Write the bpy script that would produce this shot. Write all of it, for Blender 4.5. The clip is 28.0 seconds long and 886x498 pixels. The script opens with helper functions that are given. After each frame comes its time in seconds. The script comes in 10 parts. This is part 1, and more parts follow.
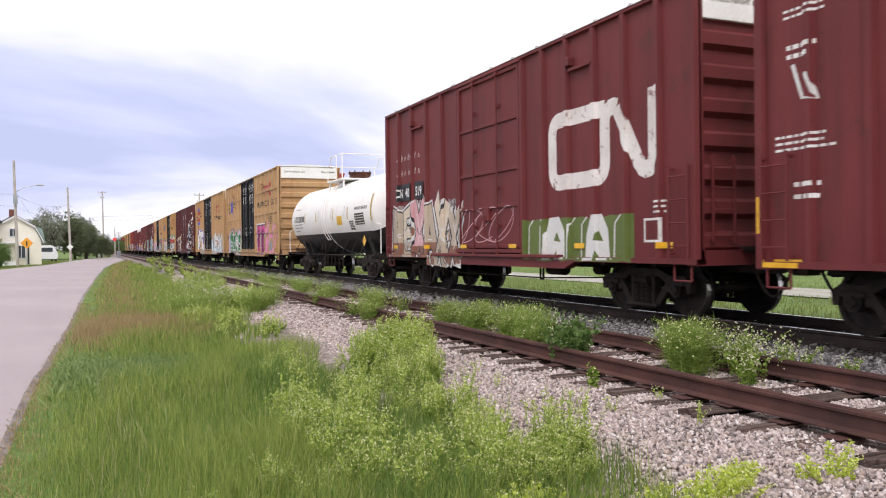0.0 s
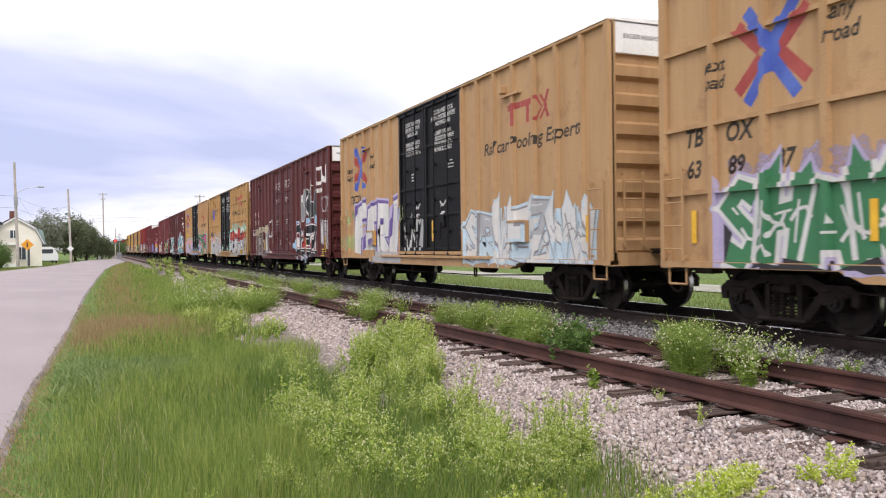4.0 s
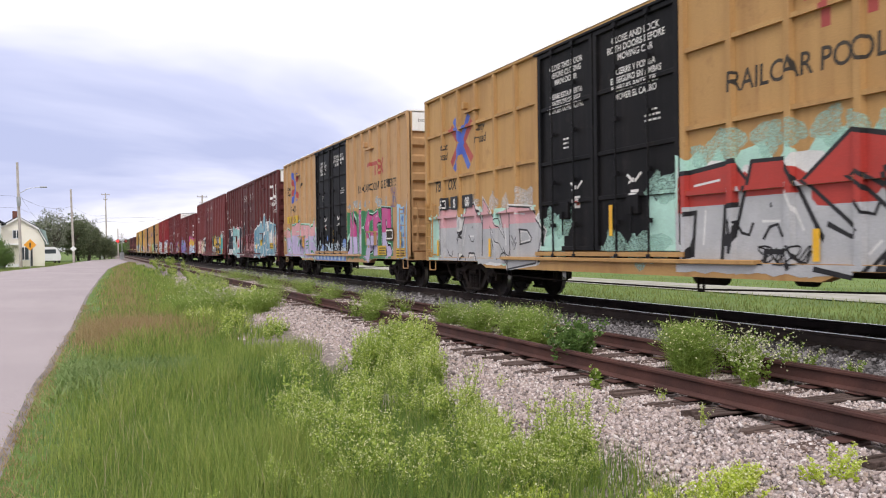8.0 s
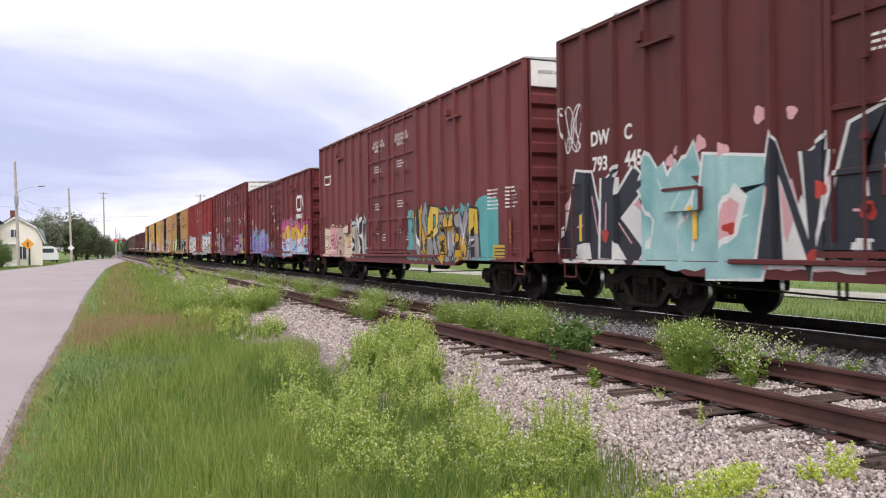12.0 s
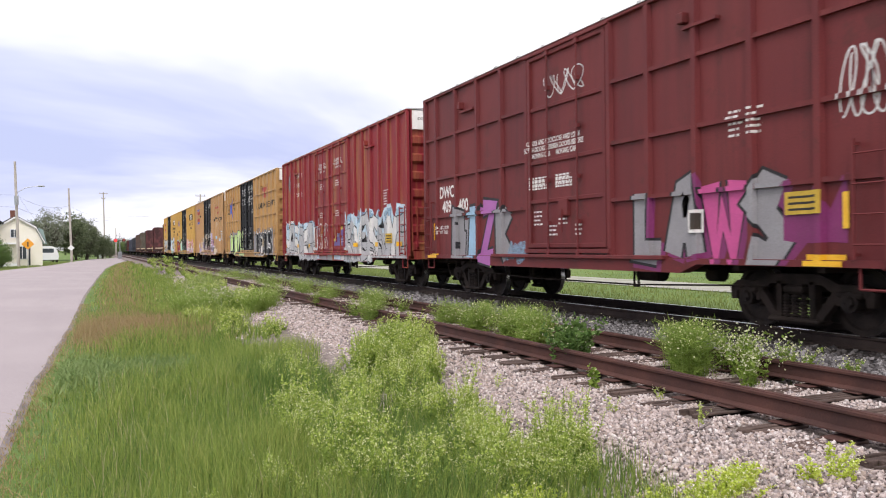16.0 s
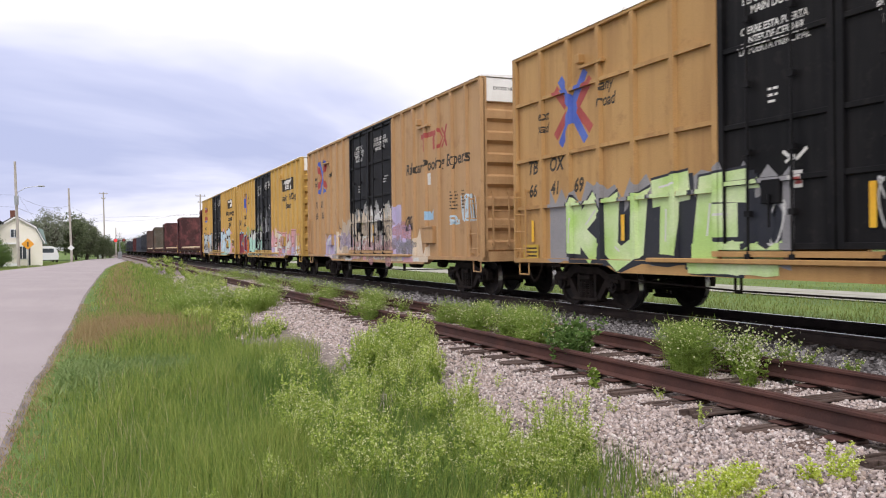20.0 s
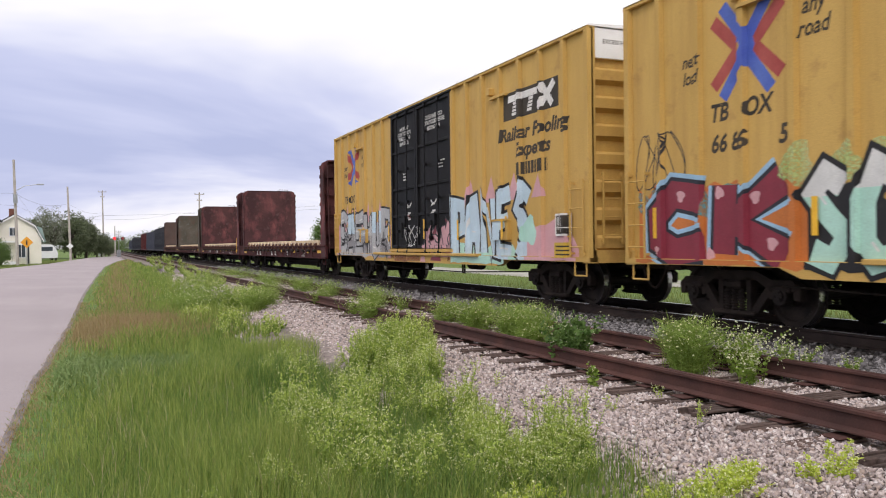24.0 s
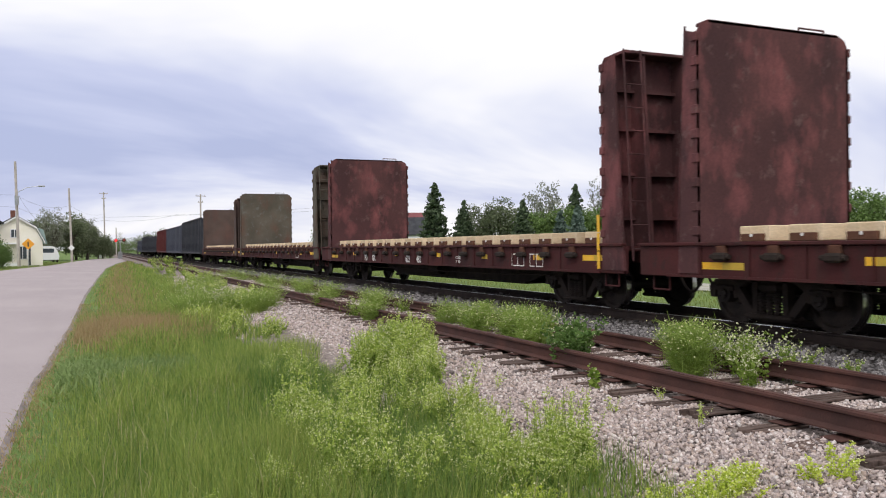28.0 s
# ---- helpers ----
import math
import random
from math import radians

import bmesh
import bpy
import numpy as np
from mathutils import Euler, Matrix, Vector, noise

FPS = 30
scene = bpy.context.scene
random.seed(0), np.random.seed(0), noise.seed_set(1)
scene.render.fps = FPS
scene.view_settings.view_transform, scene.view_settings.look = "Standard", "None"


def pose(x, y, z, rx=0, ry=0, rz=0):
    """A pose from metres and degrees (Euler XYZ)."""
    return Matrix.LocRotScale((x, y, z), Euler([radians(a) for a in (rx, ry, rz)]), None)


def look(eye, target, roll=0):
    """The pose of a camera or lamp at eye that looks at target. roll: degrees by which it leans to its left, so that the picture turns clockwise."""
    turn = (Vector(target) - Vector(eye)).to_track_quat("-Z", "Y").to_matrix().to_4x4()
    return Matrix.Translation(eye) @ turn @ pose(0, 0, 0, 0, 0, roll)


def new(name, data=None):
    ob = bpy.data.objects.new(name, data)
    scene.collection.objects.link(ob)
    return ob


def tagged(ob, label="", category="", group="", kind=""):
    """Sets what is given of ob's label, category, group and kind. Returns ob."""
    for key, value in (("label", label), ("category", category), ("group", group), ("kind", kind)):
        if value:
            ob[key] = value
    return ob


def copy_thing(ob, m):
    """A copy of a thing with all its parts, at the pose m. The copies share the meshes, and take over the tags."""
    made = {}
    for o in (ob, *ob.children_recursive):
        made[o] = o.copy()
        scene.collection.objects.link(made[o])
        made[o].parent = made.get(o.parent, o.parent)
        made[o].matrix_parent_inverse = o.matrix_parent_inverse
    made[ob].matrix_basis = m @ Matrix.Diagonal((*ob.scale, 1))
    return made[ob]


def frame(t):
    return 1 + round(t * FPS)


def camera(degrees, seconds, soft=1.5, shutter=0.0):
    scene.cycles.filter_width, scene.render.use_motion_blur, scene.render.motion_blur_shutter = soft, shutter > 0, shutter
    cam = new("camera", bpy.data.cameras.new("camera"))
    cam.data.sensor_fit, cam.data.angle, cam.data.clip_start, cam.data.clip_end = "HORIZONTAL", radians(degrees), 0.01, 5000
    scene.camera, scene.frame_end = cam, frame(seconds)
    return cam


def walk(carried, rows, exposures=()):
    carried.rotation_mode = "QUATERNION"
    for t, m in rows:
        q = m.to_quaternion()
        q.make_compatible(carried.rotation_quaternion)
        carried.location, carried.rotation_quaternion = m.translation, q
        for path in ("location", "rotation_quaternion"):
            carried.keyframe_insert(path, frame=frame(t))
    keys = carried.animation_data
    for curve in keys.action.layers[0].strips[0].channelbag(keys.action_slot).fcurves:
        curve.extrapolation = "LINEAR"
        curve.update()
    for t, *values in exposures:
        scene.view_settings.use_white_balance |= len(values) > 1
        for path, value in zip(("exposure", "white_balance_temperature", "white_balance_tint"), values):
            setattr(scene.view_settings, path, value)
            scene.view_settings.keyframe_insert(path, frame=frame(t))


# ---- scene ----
# ---- camera: a hand-held view from the roadside, nearly still ----
cam = camera(57.47, 28.0, soft=1.05, shutter=0.13)
FOCAL = 1430.0
EYE_Z = 1.597
SWAY = [(0, -1.5, -1.5), (0.5, -1.1, 0.0), (1, 0.0, 0.0), (1.5, 0.0, 0.0), (2, 0.0, 3.0), (2.5, 0.0, 0.0), (3, -1.1, 0.0), (3.5, -0.8, 1.5), (5.5, -1.5, 0.0), (6, -1.5, 0.0), (6.5, 0.0, 0.0), (7, -3.0, -1.5), (7.5, 1.1, -1.5), (8, 3.1, 1.5), (8.5, 0.0, -1.5), (9, 0.0, -1.5), (9.5, 0.0, 1.5), (10, -1.5, -1.5), (10.5, -1.5, 1.5), (11, 0.4, 0.8), (11.5, 1.6, 0.0), (12, 0.0, 0.0), (12.5, 0.0, -1.5), (14.5, -1.1, 0.0), (15, 0.0, -0.8), (15.5, 0.0, 0.0), (16, 0.0, 0.0), (16.5, -1.5, 1.6), (17, 0.0, -1.5), (17.5, -1.6, 1.5), (18, 1.5, 0.0), (18.5, 3.0, -1.5), (19, 1.5, -1.5), (19.5, 1.6, 0.0), (20, 0.0, 0.0), (20.5, 0.0, 0.0), (21, 0.0, 0.0), (21.5, 0.0, -1.5), (23.5, 0.0, 1.6), (24, -1.5, -3.0), (24.5, -1.5, 0.0), (25, 0.0, -0.8), (25.5, 0.0, -1.5), (26, 0.0, -3.0), (26.5, -1.1, -3.0), (27, -1.5, 0.0), (27.5, 0.0, 0.0), (28, 0.4, 0.0)]


def camera_pose(dx, dy):
    turn = pose(0, 0, EYE_Z, 90 - 0.228 + math.degrees(dy / FOCAL), 0, -23.282 + math.degrees(dx / FOCAL))
    return turn @ pose(0, 0, 0, 0, 0, -0.685)


# the film camera's own brightening and darkening, in stops
STOPS = [(0, 0.35), (0.5, 0.15), (1, 0.0), (2, -0.05), (3, 0.3), (4, 0.36), (7, 0.38), (8, 0.27), (9, 0.27), (10, 0.34), (12, 0.3), (15, 0.42), (16, 0.42), (17, 0.34), (18, 0.27), (20, 0.22), (21, 0.14), (24, 0.1), (25, 0.08), (26, -0.02), (27, -0.12), (28, 0.06)]
TINTS = [(0, 14), (1, 11.5), (2, 11), (3, 13), (24, 13), (26, 10), (28, 10)]
walk(cam, [(t, camera_pose(dx, dy)) for t, dx, dy in SWAY], [(t, stops, 6500, float(np.interp(t, [a for a, _ in TINTS], [b for _, b in TINTS]))) for t, stops in STOPS])

# ---- light: a bright overcast sky ----
SUN_ELEVATION, SUN_AZIMUTH = radians(48), radians(-143)
world = bpy.data.worlds.new("overcast_sky")
scene.world = world
world.use_nodes = True


def build_sky():
    tree = world.node_tree
    n, link = tree.nodes, tree.links
    n.clear()
    out = n.new("ShaderNodeOutputWorld")
    bg = n.new("ShaderNodeBackground")
    link.new(bg.outputs[0], out.inputs[0])
    sky = n.new("ShaderNodeTexSky")
    sky.sky_type = "NISHITA"
    sky.sun_disc = False
    sky.sun_elevation = SUN_ELEVATION
    sky.sun_rotation = -SUN_AZIMUTH
    sky.dust_density = 2.0
    dim = n.new("ShaderNodeVectorMath")
    dim.operation = "SCALE"
    dim.inputs[3].default_value = 0.11
    link.new(sky.outputs[0], dim.inputs[0])
    co = n.new("ShaderNodeTexCoord")
    sep = n.new("ShaderNodeSeparateXYZ")
    link.new(co.outputs["Generated"], sep.inputs[0])
    # cloud deck: the direction met with a high flat layer
    up = n.new("ShaderNodeMath")
    up.operation = "ADD"
    up.inputs[1].default_value = 0.20
    link.new(sep.outputs[2], up.inputs[0])
    inv = n.new("ShaderNodeMath")
    inv.operation = "MAXIMUM"
    inv.inputs[1].default_value = 0.06
    link.new(up.outputs[0], inv.inputs[0])
    dx = n.new("ShaderNodeMath")
    dx.operation = "DIVIDE"
    link.new(sep.outputs[0], dx.inputs[0])
    link.new(inv.outputs[0], dx.inputs[1])
    dy = n.new("ShaderNodeMath")
    dy.operation = "DIVIDE"
    link.new(sep.outputs[1], dy.inputs[0])
    link.new(inv.outputs[0], dy.inputs[1])
    deck = n.new("ShaderNodeCombineXYZ")
    link.new(dx.outputs[0], deck.inputs[0])
    link.new(dy.outputs[0], deck.inputs[1])
    turn = n.new("ShaderNodeMapping")
    turn.inputs["Rotation"].default_value = (0, 0, radians(28))
    turn.inputs["Scale"].default_value = (0.7, 1.1, 1)
    link.new(deck.outputs[0], turn.inputs[0])
    big = n.new("ShaderNodeTexNoise")
    big.inputs["Scale"].default_value = 0.62
    big.inputs["Detail"].default_value = 5
    big.inputs["Roughness"].default_value = 0.55
    big.inputs["Distortion"].default_value = 0.6
    link.new(turn.outputs[0], big.inputs["Vector"])
    # cover grows with height
    cover = n.new("ShaderNodeMapRange")
    cover.inputs[1].default_value, cover.inputs[2].default_value = 0.12, 0.29
    cover.inputs[3].default_value, cover.inputs[4].default_value = -0.06, 0.26
    link.new(sep.outputs[2], cover.inputs[0])
    total = n.new("ShaderNodeMath")
    total.operation = "ADD"
    # the deck is thinner to the west
    east = n.new("ShaderNodeMapRange")
    east.inputs[1].default_value, east.inputs[2].default_value = -0.1, 0.6
    east.inputs[3].default_value, east.inputs[4].default_value = -0.055, 0.085
    link.new(sep.outputs[0], east.inputs[0])
    both = n.new("ShaderNodeMath")
    both.operation = "ADD"
    link.new(cover.outputs[0], both.inputs[0])
    link.new(east.outputs[0], both.inputs[1])
    # paler down at the horizon
    low = n.new("ShaderNodeMapRange")
    low.inputs[1].default_value, low.inputs[2].default_value = 0.0, 0.13
    low.inputs[3].default_value, low.inputs[4].default_value = 0.20, 0.0
    link.new(sep.outputs[2], low.inputs[0])
    plus = n.new("ShaderNodeMath")
    plus.operation = "ADD"
    link.new(both.outputs[0], plus.inputs[0])
    link.new(low.outputs[0], plus.inputs[1])
    link.new(big.outputs["Fac"], total.inputs[0])
    link.new(plus.outputs[0], total.inputs[1])
    ramp = n.new("ShaderNodeValToRGB")
    ramp.color_ramp.elements[0].position = 0.36
    ramp.color_ramp.elements[0].color = (0.47, 0.515, 0.75, 1)
    ramp.color_ramp.elements[1].position = 0.84
    ramp.color_ramp.elements[1].color = (1.16, 1.14, 1.12, 1)
    for at, shade in ((0.49, (0.61, 0.645, 0.86, 1)), (0.58, (0.79, 0.81, 0.95, 1)), (0.68, (1.0, 0.99, 1.03, 1))):
        e = ramp.color_ramp.elements.new(at)
        e.color = shade
    link.new(total.outputs[0], ramp.inputs[0])
    mix = n.new("ShaderNodeMixRGB")
    mix.inputs[0].default_value = 0.9
    link.new(dim.outputs[0], mix.inputs[1])
    link.new(ramp.outputs[0], mix.inputs[2])
    link.new(mix.outputs[0], bg.inputs[0])
    bg.inputs[1].default_value = 1.0


build_sky()
sun_data = bpy.data.lights.new("sun", "SUN")
sun_data.energy = 1.45
sun_data.angle = radians(25)
sun_data.color = (1.0, 0.97, 0.92)
sun = new("sun", sun_data)
sun.matrix_world = look((0, 0, 0), (-math.cos(SUN_ELEVATION) * math.sin(SUN_AZIMUTH), -math.cos(SUN_ELEVATION) * math.cos(SUN_AZIMUTH), -math.sin(SUN_ELEVATION)))
sun.location = (0, 0, 60)
scene.view_settings.exposure = 0.0

# ---- materials ----
MATS = {}


def surface(name, a, b, rough=0.7, spec=0.35, metal=0.0, scale=1.5, grain=40.0, bump=0.15, streak=None, streak_amount=0.5, streak_size=(5.0, 5.0, 0.35), spread=(0.35, 0.65), piece=0.0, island=0.0, wear=None, wear_amount=0.0, bump_distance=0.01):
    """A weathered surface: two tones, fine grain, streaks of a third tone, worn patches of a fourth."""
    if name in MATS:
        return MATS[name]
    m = bpy.data.materials.new(name)
    m.use_nodes = True
    n, link = m.node_tree.nodes, m.node_tree.links
    shader = n["Principled BSDF"]
    co = n.new("ShaderNodeTexCoord")
    big = n.new("ShaderNodeTexNoise")
    big.inputs["Scale"].default_value = scale
    big.inputs["Detail"].default_value = 6
    link.new(co.outputs["Object"], big.inputs["Vector"])
    rng = n.new("ShaderNodeMapRange")
    rng.inputs[1].default_value, rng.inputs[2].default_value = spread
    link.new(big.outputs["Fac"], rng.inputs[0])
    mix = n.new("ShaderNodeMixRGB")
    mix.inputs[1].default_value, mix.inputs[2].default_value = (*a, 1), (*b, 1)
    link.new(rng.outputs[0], mix.inputs[0])
    colour = mix.outputs[0]
    if streak:
        place = n.new("ShaderNodeMapping")
        place.inputs["Scale"].default_value = streak_size
        link.new(co.outputs["Object"], place.inputs[0])
        run = n.new("ShaderNodeTexNoise")
        run.inputs["Scale"].default_value = 1.0
        run.inputs["Detail"].default_value = 5
        run.inputs["Roughness"].default_value = 0.6
        link.new(place.outputs[0], run.inputs["Vector"])
        cut = n.new("ShaderNodeMapRange")
        cut.inputs[1].default_value, cut.inputs[2].default_value = 0.48, 0.72
        cut.inputs[4].default_value = streak_amount
        link.new(run.outputs["Fac"], cut.inputs[0])
        mix2 = n.new("ShaderNodeMixRGB")
        mix2.inputs[2].default_value = (*streak, 1)
        link.new(cut.outputs[0], mix2.inputs[0])
        link.new(colour, mix2.inputs[1])
        colour = mix2.outputs[0]
    if wear:
        spots = n.new("ShaderNodeTexNoise")
        spots.inputs["Scale"].default_value = scale * 4.3
        spots.inputs["Detail"].default_value = 9
        spots.inputs["Roughness"].default_value = 0.7
        link.new(co.outputs["Object"], spots.inputs["Vector"])
        cut = n.new("ShaderNodeMapRange")
        cut.inputs[1].default_value, cut.inputs[2].default_value = 0.56, 0.64
        cut.inputs[4].default_value = wear_amount
        link.new(spots.outputs["Fac"], cut.inputs[0])
        mix4 = n.new("ShaderNodeMixRGB")
        mix4.inputs[2].default_value = (*wear, 1)
        link.new(cut.outputs[0], mix4.inputs[0])
        link.new(colour, mix4.inputs[1])
        colour = mix4.outputs[0]
    fine = n.new("ShaderNodeTexNoise")
    fine.inputs["Scale"].default_value = grain
    fine.inputs["Detail"].default_value = 4
    link.new(co.outputs["Object"], fine.inputs["Vector"])
    gain = n.new("ShaderNodeMapRange")
    gain.inputs[3].default_value, gain.inputs[4].default_value = (0.72, 1.28) if grain > 8 else (0.94, 1.06)
    link.new(fine.outputs["Fac"], gain.inputs[0])
    value = gain.outputs[0]
    for amount, kind, output in ((piece, "ShaderNodeObjectInfo", "Random"), (island, "ShaderNodeNewGeometry", "Random Per Island")):
        if amount:
            info = n.new(kind)
            vary = n.new("ShaderNodeMapRange")
            vary.inputs[3].default_value, vary.inputs[4].default_value = 1 - amount, 1 + amount
            link.new(info.outputs[output], vary.inputs[0])
            times = n.new("ShaderNodeMath")
            times.operation = "MULTIPLY"
            link.new(value, times.inputs[0])
            link.new(vary.outputs[0], times.inputs[1])
            value = times.outputs[0]
    mix3 = n.new("ShaderNodeVectorMath")
    mix3.operation = "SCALE"
    link.new(colour, mix3.inputs[0])
    link.new(value, mix3.inputs[3])
    link.new(mix3.outputs[0], shader.inputs["Base Color"])
    rough_range = n.new("ShaderNodeMapRange")
    rough_range.inputs[3].default_value, rough_range.inputs[4].default_value = max(0.05, rough - 0.12), min(1, rough + 0.12)
    link.new(big.outputs["Fac"], rough_range.inputs[0])
    link.new(rough_range.outputs[0], shader.inputs["Roughness"])
    shader.inputs["Metallic"].default_value = metal
    shader.inputs["Specular IOR Level"].default_value = spec
    if bump:
        bm_node = n.new("ShaderNodeBump")
        bm_node.inputs["Strength"].default_value = bump
        bm_node.inputs["Distance"].default_value = bump_distance
        link.new(fine.outputs["Fac"], bm_node.inputs["Height"])
        link.new(bm_node.outputs[0], shader.inputs["Normal"])
    MATS[name] = m
    return m


def leaf(name, a, b, rough=0.6, glow=0.35):
    """Foliage: two greens from leaf to leaf, light partly passing through."""
    if name in MATS:
        return MATS[name]
    m = bpy.data.materials.new(name)
    m.use_nodes = True
    n, link = m.node_tree.nodes, m.node_tree.links
    shader = n["Principled BSDF"]
    info = n.new("ShaderNodeNewGeometry")
    co = n.new("ShaderNodeTexCoord")
    patch = n.new("ShaderNodeTexNoise")
    patch.inputs["Scale"].default_value = 0.9
    patch.inputs["Detail"].default_value = 3
    link.new(co.outputs["Object"], patch.inputs["Vector"])
    add = n.new("ShaderNodeMath")
    add.operation = "ADD"
    link.new(info.outputs["Random Per Island"], add.inputs[0])
    link.new(patch.outputs["Fac"], add.inputs[1])
    rng = n.new("ShaderNodeMapRange")
    rng.inputs[1].default_value, rng.inputs[2].default_value = 0.35, 1.25
    link.new(add.outputs[0], rng.inputs[0])
    mix = n.new("ShaderNodeMixRGB")
    mix.inputs[1].default_value, mix.inputs[2].default_value = (*a, 1), (*b, 1)
    link.new(rng.outputs[0], mix.inputs[0])
    link.new(mix.outputs[0], shader.inputs["Base Color"])
    shader.inputs["Roughness"].default_value = rough
    shader.inputs["Specular IOR Level"].default_value = 0.25
    thin = n.new("ShaderNodeBsdfTranslucent")
    link.new(mix.outputs[0], thin.inputs[0])
    both = n.new("ShaderNodeMixShader")
    both.inputs[0].default_value = glow
    link.new(shader.outputs[0], both.inputs[1])
    link.new(thin.outputs[0], both.inputs[2])
    link.new(both.outputs[0], n["Material Output"].inputs[0])
    MATS[name] = m
    return m


def glow(name, colour, strength):
    if name in MATS:
        return MATS[name]
    m = bpy.data.materials.new(name)
    m.use_nodes = True
    shader = m.node_tree.nodes["Principled BSDF"]
    shader.inputs["Base Color"].default_value = (*colour, 1)
    shader.inputs["Emission Color"].default_value = (*colour, 1)
    shader.inputs["Emission Strength"].default_value = strength
    MATS[name] = m
    return m


def glass(name, colour=(0.05, 0.06, 0.07)):
    if name in MATS:
        return MATS[name]
    m = surface(name, colour, tuple(c * 1.6 for c in colour), rough=0.12, scale=0.8, grain=5, bump=0.0)
    return m


# ---- mesh helpers ----
class Build:
    """Collects boxes, tubes and plates of one part."""

    def __init__(self):
        self.v, self.f, self.m = [], [], []

    def add(self, verts, faces, slot=0):
        k = len(self.v)
        self.v.extend(verts)
        self.f.extend([tuple(i + k for i in f) for f in faces])
        self.m.extend([slot] * len(faces))
        return self

    def box(self, x0, x1, y0, y1, z0, z1, slot=0, bevel=0.0):
        if bevel:
            # chamfered along the vertical and the horizontal edges
            b = min(bevel, (x1 - x0) / 2.1, (y1 - y0) / 2.1, (z1 - z0) / 2.1)
            verts = []
            for z, i in ((z0, b), (z0 + b, 0), (z1 - b, 0), (z1, b)):
                verts += [(x0 + i, y0 + i, z), (x1 - i, y0 + i, z), (x1 - i, y1 - i, z), (x0 + i, y1 - i, z)]
            faces = [(3, 2, 1, 0), (12, 13, 14, 15)]
            for r in range(3):
                for k in range(4):
                    faces.append((4 * r + k, 4 * r + (k + 1) % 4, 4 * r + 4 + (k + 1) % 4, 4 * r + 4 + k))
            return self.add(verts, faces, slot)
        verts = [(x0, y0, z0), (x1, y0, z0), (x1, y1, z0), (x0, y1, z0), (x0, y0, z1), (x1, y0, z1), (x1, y1, z1), (x0, y1, z1)]
        return self.add(verts, [(3, 2, 1, 0), (4, 5, 6, 7), (0, 1, 5, 4), (1, 2, 6, 5), (2, 3, 7, 6), (3, 0, 4, 7)], slot)

    def tube(self, a, b, r, sides=8, slot=0, r2=None, caps=True):
        a, b = Vector(a), Vector(b)
        q = (b - a).to_track_quat("Z", "Y").to_matrix()
        r2 = r if r2 is None else r2
        verts = []
        for p, rad in ((a, r), (b, r2)):
            for k in range(sides):
                w = 2 * math.pi * k / sides
                verts.append(tuple(p + q @ Vector((rad * math.cos(w), rad * math.sin(w), 0))))
        faces = [(k, (k + 1) % sides, sides + (k + 1) % sides, sides + k) for k in range(sides)]
        if caps:
            faces += [tuple(reversed(range(sides))), tuple(range(sides, 2 * sides))]
        return self.add(verts, faces, slot)

    def path(self, points, r, sides=6, slot=0):
        for a, b in zip(points, points[1:]):
            self.tube(a, b, r, sides, slot)
        return self

    def prism(self, outline, axis, lo, hi, slot=0):
        """A flat outline drawn out along an axis. For axis x the outline is (y, z), for y (x, z), for z (x, y)."""
        n = len(outline)
        put = {"x": lambda p, h: (h, p[0], p[1]), "y": lambda p, h: (p[0], h, p[1]), "z": lambda p, h: (p[0], p[1], h)}[axis]
        verts = [put(p, lo) for p in outline] + [put(p, hi) for p in outline]
        faces = [tuple(range(n)), tuple(reversed(range(n, 2 * n)))]
        faces += [((k + 1) % n, k, n + k, n + (k + 1) % n) for k in range(n)]
        return self.add(verts, faces, slot)

    def lathe(self, profile, axis_point, sides=24, slot=0):
        """A profile of (along x, radius) turned round the x axis through axis_point."""
        cx, cy, cz = axis_point
        n = len(profile)
        verts = []
        for k in range(sides):
            w = 2 * math.pi * k / sides
            verts += [(cx + h, cy + r * math.cos(w), cz + r * math.sin(w)) for h, r in profile]
        faces = []
        for k in range(sides):
            j = (k + 1) % sides
            faces += [(k * n + i, k * n + i + 1, j * n + i + 1, j * n + i) for i in range(n - 1)]
        return self.add(verts, faces, slot)

    def mesh(self, name, materials, fix=True):
        me = bpy.data.meshes.new(name)
        me.from_pydata(self.v, [], self.f)
        for m in materials:
            me.materials.append(m)
        me.polygons.foreach_set("material_index", self.m)
        if fix:
            bm = bmesh.new()
            bm.from_mesh(me)
            bmesh.ops.recalc_face_normals(bm, faces=bm.faces)
            bm.to_mesh(me)
            bm.free()
        return me


def part(name, build, material, parent, label="", where=None, smooth=False):
    """Links a built part, or a mesh that is shared, as one object under its thing."""
    me = build if isinstance(build, bpy.types.Mesh) else build.mesh(name, material if isinstance(material, (list, tuple)) else [material])
    ob = new(name, me)
    ob.parent = parent
    if where is not None:
        ob.matrix_basis = where
    if smooth:
        me.polygons.foreach_set("use_smooth", [True] * len(me.polygons))
    return tagged(ob, label)


SHARED = {}


def shared(name, maker, materials, smooth=False):
    if name not in SHARED:
        b = maker()
        SHARED[name] = b.mesh(name.split(":")[0], materials)
        if smooth:
            SHARED[name].polygons.foreach_set("use_smooth", [True] * len(SHARED[name].polygons))
    return SHARED[name]


def thing(name, label, category, where=None, group=""):
    ob = new(name)
    ob.empty_display_size = 0.2
    if where is not None:
        ob.matrix_basis = where
    return tagged(ob, label, category, group)


